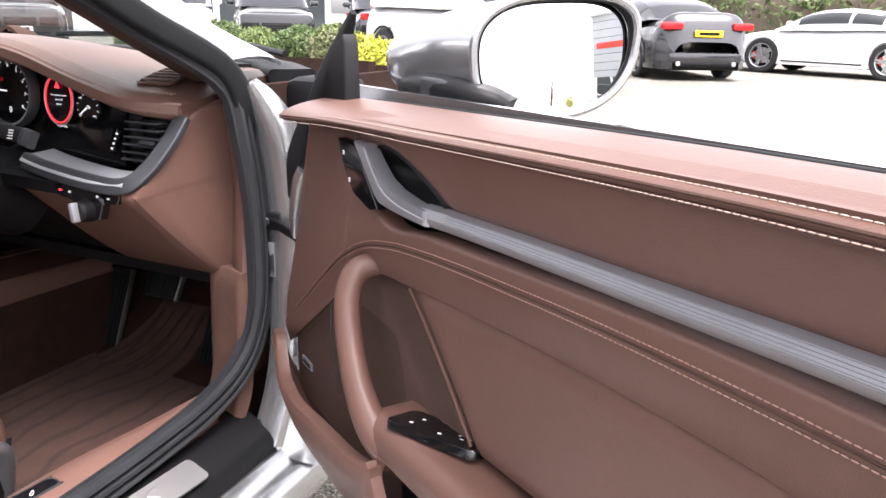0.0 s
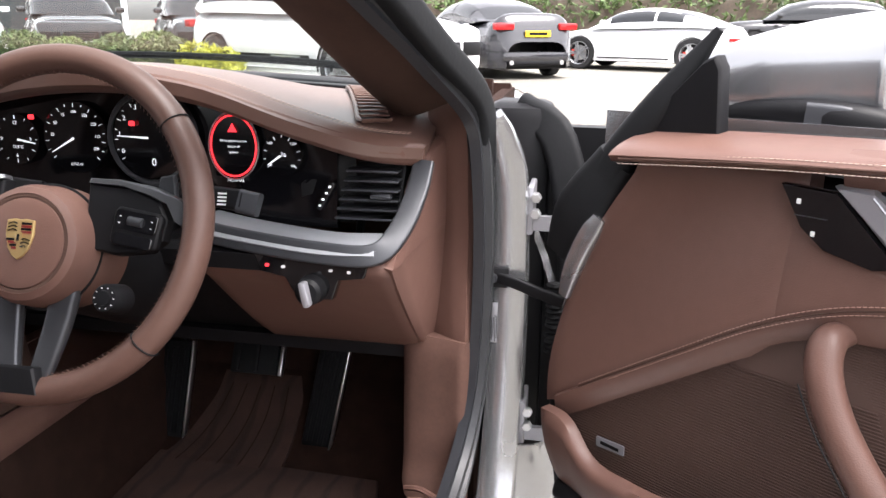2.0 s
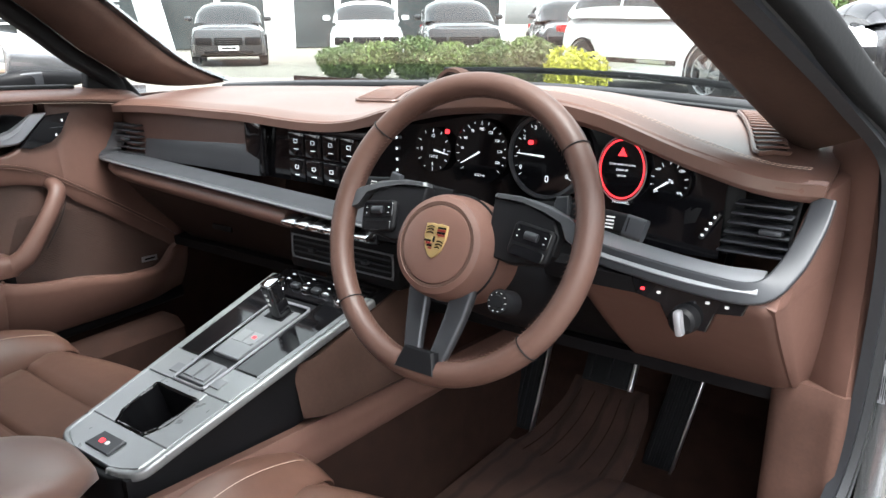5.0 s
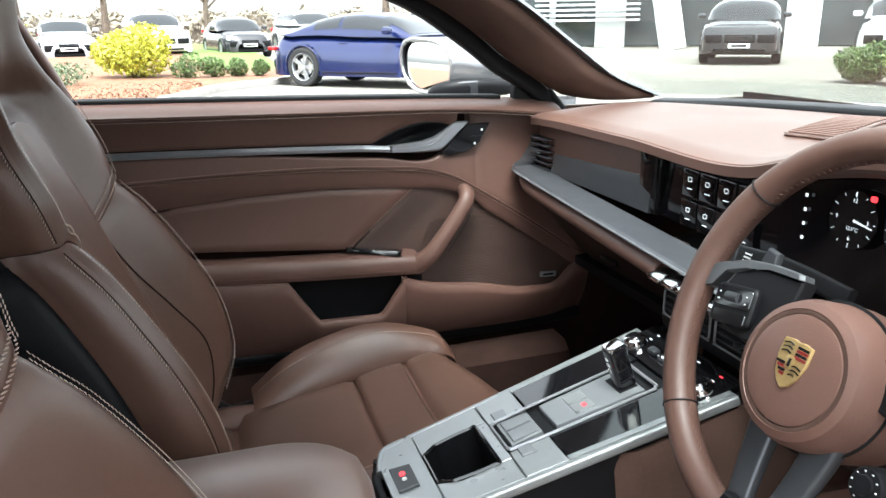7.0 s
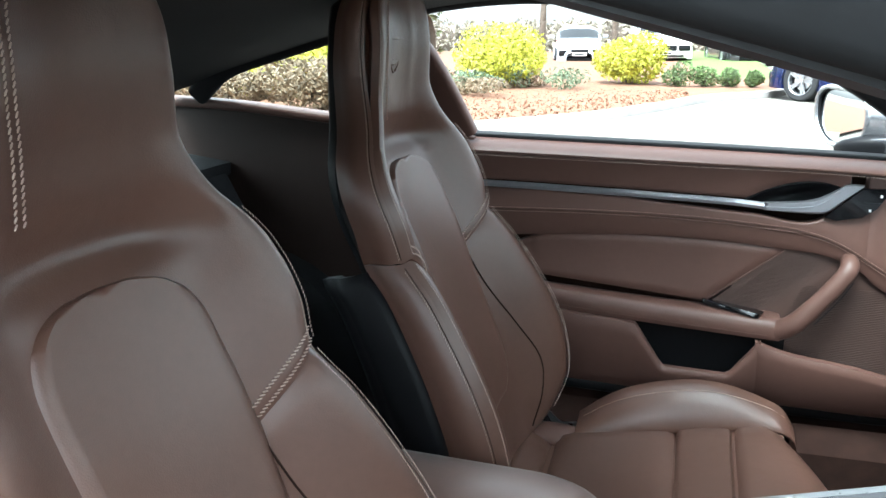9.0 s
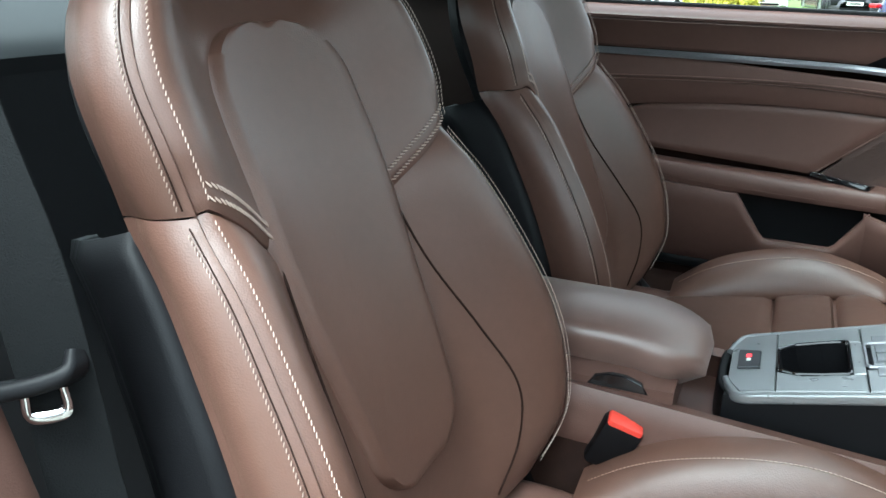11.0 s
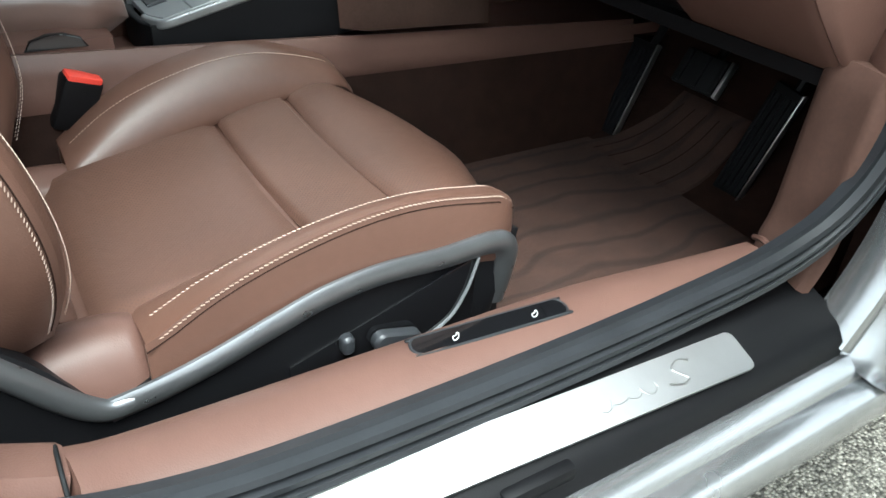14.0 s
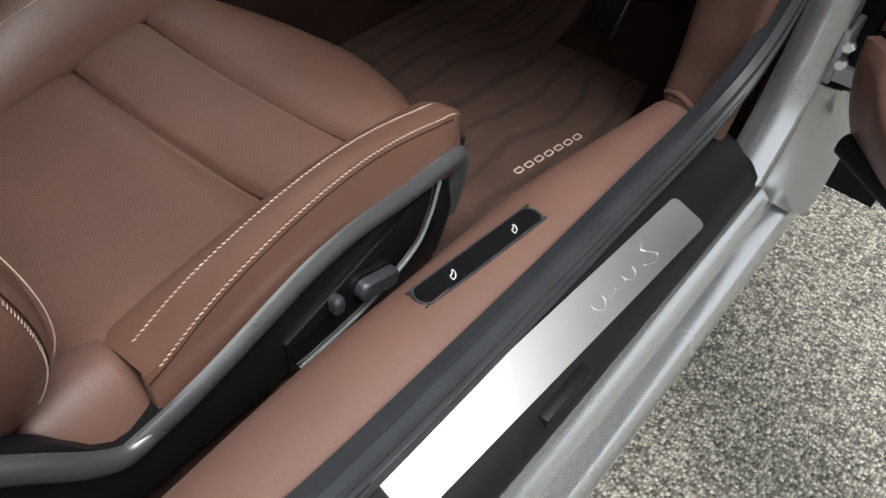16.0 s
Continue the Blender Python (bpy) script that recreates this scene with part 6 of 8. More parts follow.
for k in range(4):
    part("climate_toggle", rbox(0, 0, 0.004, 0.018, 0.012, 0.008, 0.003, on_deck(-0.036 + 0.024 * k, 0.955, 0.001)), CHROME if k % 2 else DARK_TRIM, console)
for k in range(8):
    part("touch_mark", extrude(round_rect(0.006, 0.0022, 0.0006), 0.0009, 0.0014, 0, on_deck(-0.072 + 0.048 * (k % 4), 1.020 - 0.028 * (k // 4), 0.0)), RED_GLOW if k == 3 else WHITE_GLOW, console)
# cup well
WELL = [(-0.030, 0.195), (0.030, 0.195), (0.043, 0.235), (0.0465, 0.30), (0.0465, 0.366), (-0.0465, 0.366), (-0.0465, 0.30), (-0.043, 0.235)]
cup = part("cup_holder", slab(WELL, -0.070, -0.064, 0.0), BLACK_PLASTIC, console, "open black cup holder")
for a, b in zip(WELL, WELL[1:] + WELL[:1]):
    ln = math.hypot(b[0] - a[0], (b[1] - a[1]) * RUN)
    wm2 = DECK_M @ Matrix.Translation(((a[0] + b[0]) / 2, (a[1] + b[1]) / 2 * RUN, -0.034)) @ Matrix.Rotation(math.atan2((b[1] - a[1]) * RUN, b[0] - a[0]), 4, "Z")
    part("well_wall", rbox(0, 0, 0, ln + 0.002, 0.003, 0.066, 0, wm2), BLACK_PLASTIC, cup)
part("cup_rim", tube([tuple(DECK_M @ Vector((x, t * RUN, 0.0005))) for x, t in dense(WELL)], 0.0022, 96, 6, closed=True), BLACK_GLOSS, cup)
part("console_nose", sweep([(CX - 0.066, 0.392, 0.490), (CX - 0.045, 0.382, 0.490), (CX, 0.379, 0.490), (CX + 0.045, 0.382, 0.490), (CX + 0.066, 0.392, 0.490)], round_rect(0.012, 0.05, 0.004), n=14), BLACK_PLASTIC, console)
key = part("park_button", slab([(-0.030, 0.092), (0.022, 0.092), (0.024, 0.150), (-0.024, 0.150)], 0.0, 0.004, 0.0015), DARK_TRIM, console, "parking brake button with a red mark")
part("park_mark", extrude(round_rect(0.009, 0.007, 0.002), 0.0042, 0.0048, 0, on_deck(-0.008, 0.120)), RED_GLOW, key)
part("park_mark", extrude(round_rect(0.007, 0.006, 0.002), 0.0042, 0.0048, 0, on_deck(0.004, 0.120)), WHITE_MARK, key)
rocker_ob = part("rocker_block", slab([(-0.028, 0.418), (0.028, 0.418), (0.026, 0.515), (-0.026, 0.515)], -0.004, 0.003, 0.0015), GREY_TRIM, console)
for sd in (-1, 1):
    part("rocker_switch", slab([(sd * 0.013 + x, 0.466 + y) for x, y in ((-0.011, -0.038), (0.011, -0.038), (0.010, 0.038), (-0.010, 0.038))], 0.003, 0.0055, 0.001), GREY_TRIM, rocker_ob)
gate = part("selector_gate", slab([(-0.028, 0.555), (0.028, 0.555), (0.033, 0.83), (-0.033, 0.83)], -0.004, 0.003, 0.0015), GREY_TRIM, console, "gear selector gate with a lit P")
part("gate_rim", tube([tuple(DECK_M @ Vector((x, t * RUN, 0.002))) for x, t in dense([(-0.034, 0.412), (-0.028, 0.404), (0.028, 0.404), (0.034, 0.412), (0.037, 0.55), (0.040, 0.85), (0.034, 0.865), (-0.034, 0.865), (-0.040, 0.85), (-0.037, 0.55)])], 0.0022, 160, 6, closed=True), SILVER_TRIM, gate)
for sd in (-1, 1):
    part("park_key", slab([(sd * 0.012 + x, 0.655 + y) for x, y in ((-0.0105, -0.030), (0.0105, -0.030), (0.0105, 0.030), (-0.0105, 0.030))], 0.003, 0.0042, 0.0005), SATIN_PALE, gate)
part("gear_letter", extrude(round_rect(0.007, 0.006, 0.001), 0.0043, 0.0048, 0, on_deck(0.012, 0.66)), RED_GLOW, gate)
part("lever_slot", slab([(-0.020, 0.765), (0.020, 0.765), (0.020, 0.825), (-0.020, 0.825)], 0.003, 0.0036, 0.0), BLACK_PLASTIC, gate)
lever_m = on_deck(0.004, 0.80, 0.003) @ Matrix.Rotation(radians(4), 4, "X")
lever = part("gear_selector", extrude(round_rect(0.024, 0.027, 0.006), 0.0, 0.062, 0.004, lever_m), BLACK_GLOSS, console, "stubby black gear selector with a chrome cap")
part("selector_cap", rbox(0, 0, 0.061, 0.022, 0.024, 0.006, 0.002, lever_m), CHROME, lever)
for k in range(3):
    part("selector_mark", rbox(-0.001, -0.0140, 0.028 + 0.009 * k, 0.005, 0.001, 0.004, 0, lever_m), WHITE_MARK, lever)

# armrest lid
armrest = thing("console_armrest", "padded brown leather armrest lid between the seats", "armrest")


def lid(s, t):
    a = (2 * s - 1)
    y = -0.06 + 0.43 * t
    w = 0.086 * (1 - 0.35 * max(0, t - 0.86) ** 2 / 0.0196)
    return (-0.008 + a * w, y, 0.588 - 0.020 * a * a - 0.034 * max(0, t - 0.72) ** 2 / 0.0784)


part("lid", patch(lid, 16, 30, 0.050, 0.014), LEATHER_LID, armrest, "padded leather lid")
part("lid_latch", extrude([(-0.038, 0), (0.038, 0), (0.030, 0.012), (0.010, 0.019), (-0.010, 0.019), (-0.030, 0.012)], 0, 0.007, 0.002, Matrix.Translation((0.083, 0.262, 0.508)) @ Matrix(((0, 0, 1, 0), (1, 0, 0, 0), (0, 1, 0, 0), (0, 0, 0, 1)))), BLACK_GLOSS, armrest, "glossy black lid latch")
part("bin_body", patch(lambda s, t: ((2 * s - 1) * 0.088, -0.06 + 0.39 * t, 0.526), 8, 8, 0.06, 0.01), LEATHER, armrest)


# ---- seats ----
def build_seat(m, label, lift=0.0, mark=False):
    """A sports seat in its own axes: x across, y ahead from the joint of cushion and back, z up from the ground."""
    seat = thing("bucket_seat", label, "car seat", m, "front seats")

    def cz(y):                                             # cushion height on its middle line
        return 0.370 + 0.062 * min(1, max(0, y) / 0.38) + lift

    def front_y(x):
        return 0.432 + 0.075 * (1 - min(1, abs(x) / 0.19) ** 2.2)

    # three fluted cushion pieces
    for y0, y1, nm in ((0.012, 0.233, "cushion_rear"), (0.235, 0.336, "cushion_middle"), (0.338, 0.50, "cushion_front")):
        def f(s, t):
            a = 2 * s - 1
            if nm == "cushion_front":
                x = a * 0.186
                y = y0 + (front_y(x) - y0) * t
            else:
                y = y0 + (y1 - y0) * t
                x = a * (0.160 + 0.026 * min(1, y / 0.35))
            z = cz(y) + 0.012 * a * a - 0.014 * math.exp(-((y - 0.13) / 0.10) ** 2) * (1 - a * a)
            if nm == "cushion_front":
                z -= 0.050 * max(0, t - 0.45) ** 2.2 / 0.55 ** 2.2
            return (x, y, z + 0.006 * math.sin(math.pi * min(t, 0.999)) ** 0.6)
        part(nm, patch(f, 22, 16, 0.05, 0.007), LEATHER_CUSHION, seat, "finely perforated brown leather cushion panel")
    part("cushion_core", patch(lambda s, t: ((2 * s - 1) * 0.19, -0.045 + 0.47 * t, cz(-0.045 + 0.47 * t) - 0.007 + 0.010 * (2 * s - 1) ** 2 - 0.012 * math.exp(-((-0.045 + 0.47 * t - 0.13) / 0.10) ** 2)), 12, 24, 0.04, 0), LEATHER_SEAT, seat)
    part("seat_joint", patch(lambda s, t: ((2 * s - 1) * 0.135, -0.052 + 0.060 * t, 0.398 - 0.026 * t + 0.006 * math.sin(math.pi * t) + lift), 12, 8, 0.03, 0.008), LEATHER_SEAT, seat)
    part("cushion_apron", patch(lambda s, t: ((2 * s - 1) * 0.186, front_y((2 * s - 1) * 0.19) - 0.004 - 0.03 * t, 0.398 - 0.06 * t + lift), 20, 8, 0.03, 0.010, side=1), LEATHER_SEAT, seat)

    # side bolsters of the cushion
    for sd in (-1, 1):
        hgt = curve1([0.05, 0.10, 0.20, 0.30, 0.40, 0.46], [0.398, 0.428, 0.465, 0.480, 0.468, 0.452] if sd > 0 else [0.405, 0.445, 0.488, 0.500, 0.474, 0.448])

        def b(s, t):
            y = 0.045 + 0.410 * t
            a = s * 2.6
            h = hgt(y) + lift
            inner = 0.150 + 0.026 * min(1, t * 1.2)
            w = 0.078 - 0.022 * t
            base = cz(y) + 0.004
            if a < math.pi / 2:
                x, z = inner + w * (1 - math.cos(a)), base + (h - base) * math.sin(a) ** 1.15
            else:
                x, z = inner + w + 0.006 * math.sin((a - math.pi / 2) * 1.5), h - (a - math.pi / 2) * 0.080
            k = math.sqrt(max(0.0, 1 - (max(0, t - 0.90) / 0.105) ** 2))
            return (sd * (0.188 + (x - 0.188) * k), y, 0.385 + lift + (z - 0.385 - lift) * k)
        bo = part("cushion_bolster", patch(b, 26, 46, 0.010, 0.004, side=sd), LEATHER_SEAT, seat, "brown leather side bolster with twin pale seams")
        for s0 in (0.42, 0.62):
            part("stitching", stitches([b(s0, t) for t in np.linspace(0.03, 0.935 if s0 < 0.5 else 0.95, 18)], (sd * 0.4, 0, 1), 0.0050, 0.0040, 0.0008, lift=0.0004, lean=0.18), STITCH, bo)
        part("bolster_seam", tube([b(0.65, t) for t in np.linspace(0.0, 0.96, 16)], 0.0008, 30, 5), CARPET, bo)
        roll_z = curve1([0.0, 0.25, 0.5, 0.75, 1.0], [0.368, 0.385, 0.387, 0.364, 0.300])
        part("bolster_roll", patch(lambda s, t: (sd * (0.128 + 0.108 * s), -0.050 + 0.104 * t, roll_z(s) + 0.004 * math.sin(math.pi * t) + lift), 18, 12, 0.05, 0.010, side=sd), LEATHER, seat)
        part("roll_seam", tube([(sd * (0.150 + 0.086 * q), 0.0555, roll_z((0.022 + 0.086 * q) / 0.108) + 0.001 + lift) for q in np.linspace(0, 1, 8)], 0.0016, 16, 5), CARPET, seat)
        # plastic base side
        side_top = curve1([-0.17, -0.124, -0.07, -0.032, 0.0, 0.05, 0.145, 0.20, 0.26, 0.32, 0.415, 0.455], [0.43, 0.470, 0.440, 0.400, 0.352, 0.356, 0.384, 0.402, 0.412, 0.410, 0.412, 0.410])
        part("base_cover", patch(lambda s, t: (sd * (0.236 - 0.004 * s + 0.006 * math.sin(math.pi * t)), -0.17 + 0.62 * s - 0.045 * (1 - t) * max(0, s - 0.85) / 0.15, 0.262 + (side_top(-0.17 + 0.62 * s) + lift - 0.262) * t), 50, 10, 0.02, 0.006, side=sd), BLACK_PLASTIC, seat, "black plastic seat base cover")
        part("base_trim", sweep([(sd * 0.244, y, side_top(y) + lift + 0.000) for y in (0.004, 0.05, 0.10, 0.16, 0.21, 0.27, 0.34, 0.405)] + [(sd * 0.241, 0.426, 0.395 + lift), (sd * 0.236, 0.428, 0.360 + lift), (sd * 0.232, 0.424, 0.322 + lift)], [(-0.020, -0.006), (0.020, -0.006), (0.020, 0.0), (0.013, 0.0055), (0.004, 0.0080), (-0.004, 0.0080), (-0.013, 0.0055), (-0.020, 0.0)], up=(sd, 0, 0), n=64, scale=[0.62, 0.62, 0.62, 0.62, 0.62, 0.62, 0.64, 0.68, 0.72, 0.72, 0.65]), SATIN_DARK, seat, "dark satin metallic base trim")
        part("recline_hub", lathe([(0.0, 0.009), (0.046, 0.009), (0.053, 0.006), (0.056, 0.0), (0.056, -0.03)], 44, pose(sd * 0.242, -0.136, 0.412 + lift, 0, sd * 90, 0)), BLACK_PLASTIC, seat, "round black recliner cover")
        part("hub_trim", sweep([(sd * 0.246, y, z + lift) for y, z in ((-0.200, 0.412), (-0.184, 0.450), (-0.145, 0.472), (-0.100, 0.458), (-0.062, 0.418), (-0.024, 0.372), (0.002, 0.352), (0.026, 0.352))], [(-0.012, -0.006), (0.012, -0.006), (0.012, -0.001), (0.009, 0.003), (0.004, 0.0055), (-0.004, 0.0055), (-0.009, 0.003), (-0.012, -0.001)], up=(sd, 0, 0), n=52, scale=[0.3, 0.65, 0.8, 0.95, 0.95, 0.95, 0.9, 0.8]), SATIN_DARK, seat, "dark satin metallic recliner trim")
        part("adjuster_recess", patch(lambda s, t: (sd * 0.2445, 0.17 + 0.215 * s, 0.285 + (0.045 + 0.070 * s) * t + lift), 14, 8, 0.003, 0.002, side=sd), BLACK_GLOSS, seat)
        part("recess_rim", tube([(sd * 0.246, y, z + lift) for y, z in ((0.385, 0.400), (0.372, 0.36), (0.345, 0.325), (0.27, 0.298), (0.18, 0.288))], 0.002, 30, 6), GREY_TRIM, seat)
        part("seat_adjuster", extrude(round_rect(0.058, 0.022, 0.010), 0.0, 0.012, 0.004, Matrix.Translation((sd * 0.246, 0.285, 0.330 + lift)) @ Matrix.Rotation(radians(sd * 90), 4, "Y") @ Matrix.Rotation(radians(75), 4, "Z")), DARK_TRIM, seat, "grey seat adjuster paddle")
        part("seat_adjuster", extrude(round_rect(0.022, 0.014, 0.006), 0.0, 0.012, 0.004, Matrix.Translation((sd * 0.246, 0.228, 0.345 + lift)) @ Matrix.Rotation(radians(sd * 90), 4, "Y")), DARK_TRIM, seat)
    part("seat_pan", rbox(0, 0.16, 0.325 + lift, 0.44, 0.50, 0.06, 0.02), BLACK_PLASTIC, seat)
    for sd in (-1, 1):
        part("seat_rail", rbox(sd * 0.17, 0.16, 0.265, 0.03, 0.62, 0.05, 0.006), BLACK_PLASTIC, seat, "black steel seat rail")

    # backrest: q runs up the back, from the cushion to the head
    QB = [0.0, 0.2, 0.45, 0.65, 0.78, 1.0]
    by = curve1(QB, [-0.035, -0.078, -0.172, -0.240, -0.262, -0.258])
    bz = curve1(QB, [0.395, 0.550, 0.765, 0.940, 1.050, 1.235])
    hw = curve1([0.0, 0.08, 0.20, 0.35, 0.45, 0.51, 0.56, 0.62, 0.68, 0.73, 0.78, 0.88, 0.95, 1.0], [0.190, 0.222, 0.240, 0.226, 0.210, 0.200, 0.206, 0.204, 0.184, 0.150, 0.130, 0.122, 0.114, 0.085])
    fwd = curve1([0.0, 0.08, 0.20, 0.35, 0.45, 0.50, 0.56, 0.65, 0.73, 0.80, 1.0], [0.020, 0.052, 0.072, 0.068, 0.052, 0.036, 0.042, 0.036, 0.026, 0.018, 0.010])

    def back(a, q, push=0.0):
        """a from -1 to 1 across."""
        e = abs(a)
        lean = math.atan2(by(min(1, q + 0.03)) - by(max(0, q - 0.03)), bz(min(1, q + 0.03)) - bz(max(0, q - 0.03)))
        k = min(1, max(0, (e - 0.42) / 0.50))
        k = 3 * k * k - 2 * k ** 3
        d = (fwd(q) + (0.018 * min(1, q / 0.1) * min(1, max(0, (0.80 - q) / 0.15)) if a < 0 else 0.0)) * k + push - 0.012 * max(0, e - 0.90) ** 2 / 0.01 - 0.010 * (1 - min(1, e / 0.45) ** 2)
        return (a * hw(q), by(q) + math.cos(lean) * d, bz(q) - math.sin(lean) * d + lift)

    def split(a):
        return 0.446 + 0.060 * min(1, max(0, (abs(a) - 0.45) / 0.50))

    low = part("back_lower", patch(lambda s, t: back(2 * s - 1, (split(2 * s - 1) - 0.001) * t), 40, 36, 0.025, 0.004, side=-1), LEATHER_SEAT, seat, "brown leather backrest with raised side bolsters")

    def upper(s, t):
        a = 2 * s - 1
        q = split(a) + (1 - split(a)) * t
        hollow = 0.022 * math.exp(-((q - 0.700) / 0.034) ** 2) * max(0.0, 1 - (abs(a) / 0.80) ** 4)
        return back(a, q, 0.003 + 0.016 * math.exp(-((q - 0.88) / 0.10) ** 2) - hollow)
    upp = part("headrest", patch(upper, 40, 60, 0.03, 0.005, side=-1), LEATHER_SEAT, seat, "shoulders and integrated headrest in brown leather")
    wide = curve1([0.12, 0.24, 0.35, 0.50, 0.60, 0.68], [0.078, 0.092, 0.103, 0.108, 0.106, 0.100])
    wi = lambda q: wide(q) * max(0.02, 1 - (max(0, q - 0.575) / 0.0856) ** 3) ** (1 / 2.4) * math.sqrt(max(0.05, 1 - (max(0, 0.225 - q) / 0.077) ** 2))
    rise = lambda t: 0.15 + 0.51 * (1 - (1 - t) ** 1.6)
    part("back_insert", patch(lambda s, t: back((2 * s - 1) * wi(rise(t)) / hw(rise(t)), rise(t), 0.011), 24, 80, 0.02, 0.010, side=-1), LEATHER_SEAT, seat, "long brown leather backrest insert")
    for sd in (-1, 1):
        part("back_seam", tube([back(sd * a, q, 0.0015) for a, q in ((0.50, 0.447), (0.53, 0.36), (0.60, 0.26), (0.67, 0.17), (0.66, 0.09), (0.58, 0.02))], 0.0014, 40, 5), CARPET, low)

        def flank(s, t, q0, q1):
            q = q0 + (q1 - q0) * t
            p = back(sd, q)
            dep = 0.085 - 0.050 * max(0, q - 0.25)
            return (sd * (hw(q) + 0.010 * math.sin(math.pi * min(1, s * 1.15))), p[1] + 0.006 - dep * s, p[2] - 0.010 * s)
        fl = part("bolster_flank", patch(lambda s, t: flank(s, t, 0.01, 0.5055), 14, 34, 0.02, 0.003, side=-sd), LEATHER_SEAT, seat, "brown leather bolster flank with pale seams")
        fu = part("shoulder_flank", patch(lambda s, t: flank(s, t, 0.5065, 0.98), 12, 34, 0.02, 0.003, side=-sd), LEATHER_SEAT, seat)
        for q0, q1, own in ((0.03, 0.498, fl), (0.512, 0.96, fu)):
            for s0, k in (((0.12, 0),) if sd > 0 else ()):
                part("stitching", stitches([np.array(flank(s0, t, q0, q1)) + np.array((sd * 0.0012, 0.0004, 0)) for t in np.linspace(0, 1, 18)], (sd, 0.3, 0.1), 0.0046, 0.0036, 0.0006, lift=0.0003, lean=0.25), STITCH, own)
            part("bolster_seam", tube([np.array(flank(0.085, t, q0, q1)) + np.array((sd * 0.0004, 0, 0)) for t in np.linspace(0, 1, 16)], 0.0007, 40, 5), CARPET, own)
        for q0, q1, own, psh in ((0.03, 0.498, low, 0.001), (0.512, 0.70, upp, 0.004), (0.74, 0.965, upp, 0.010)):
          for aa in ((0.955,) if sd > 0 else (0.885, 0.935) if q1 < 0.72 else ()):
            part("stitching", stitches([back(sd * aa, q, psh + (0.0028 if sd > 0 else 0.0038) + (0.008 * math.exp(-((q - 0.88) / 0.10) ** 2) if q > 0.7 else 0)) for q in np.linspace(q0, q1, 18)], (0, 0.8, 0.4), 0.0048, 0.0038, 0.00065, lift=0.0005, lean=0.25), STITCH, own)
        if sd > 0:
            for aa in (0.47, 0.55):
                part("stitching", stitches([back(aa, q, 0.0105 + 0.008 * math.exp(-((q - 0.88) / 0.10) ** 2)) for q in np.linspace(0.74, 0.965, 14)], (0, 0.8, 0.4), 0.0056, 0.0052, 0.0012, lift=0.0008, lean=0.2), STITCH, upp)
        for dq in (0.0, 0.012):
            part("stitching", stitches([back(sd * a, split(a) + 0.008 + dq, 0.0045) for a in np.linspace(0.52, 0.95, 10)], (0, 0.8, 0.5), 0.0048, 0.0050, 0.0011, lean=0.35), STITCH, upp)
        # plastic shell sides
        part("shell_side", patch(lambda s, t: (sd * (hw(0.03 + 0.47 * t) + 0.006 + 0.006 * math.sin(math.pi * min(1, s * 1.3)) - 0.05 * max(0, s - 0.6)), back(1, 0.03 + 0.47 * t)[1] - 0.070 + 0.05 * max(0, 0.47 * t - 0.22) - (0.115 - 0.02 * t) * s, back(1, 0.03 + 0.47 * t)[2] - 0.012 - 0.03 * s), 14, 34, 0.014, 0.009, side=-sd), BLACK_PLASTIC, seat, "black plastic shell side")
    if mark:
        cm = Matrix.Translation(back(0, 0.86, 0.0175)) @ Matrix.Rotation(radians(86), 4, "X") @ Matrix.Rotation(radians(180), 4, "Z")
        shape = [(-0.019, -0.024), (0.0, -0.026), (0.019, -0.024), (0.020, 0.0), (0.013, 0.018), (0.0, 0.028), (-0.013, 0.018), (-0.020, 0.0)]
        crest_ob = part("head_crest", join(tube([tuple(cm @ Vector((x, y, 0.0))) for x, y in shape], 0.0017, 48, 6, closed=True), *[tube([tuple(cm @ Vector((-0.013 + 0.002 * k, -0.012 + 0.009 * k, 0.0))), tuple(cm @ Vector((0.0, -0.010 + 0.009 * k, 0.001))), tuple(cm @ Vector((0.013 - 0.002 * k, -0.012 + 0.009 * k, 0.0)))], 0.0016, 8, 6) for k in range(4)]), LEATHER_SEAT, seat, "embossed shield mark")
    part("back_shell", patch(lambda s, t: ((2 * s - 1) * (hw(0.99 * t) - 0.004), by(0.99 * t) - 0.050 - 0.060 * (1 - abs(2 * s - 1) ** 2.5) * (1 - 0.35 * t), bz(0.99 * t) - 0.01 + lift), 22, 36, 0.02, 0.01, side=1), BLACK_PLASTIC, seat, "black plastic seat back shell")
    return seat


build_seat(pose(0.343, 0.190, 0.0), "driver's brown leather sports seat with pale stitching")
build_seat(pose(-0.365, 0.205, 0.0), "passenger's brown leather sports seat with pale stitching", 0.01, True)

# seat belt buckle beside the driver's cushion
buckle = thing("belt_buckle", "black seat belt buckle with a red release button", "belt buckle")
bk_m = pose(0.112, 0.268, 0.446, -20, 10, 8)
part("buckle_body", rbox(0, 0, 0, 0.028, 0.050, 0.074, 0.006, bk_m), BLACK_PLASTIC, buckle)
part("release_button", rbox(0.002, 0, 0.033, 0.022, 0.044, 0.016, 0.003, bk_m), RED_PLASTIC, buckle, "red release button")

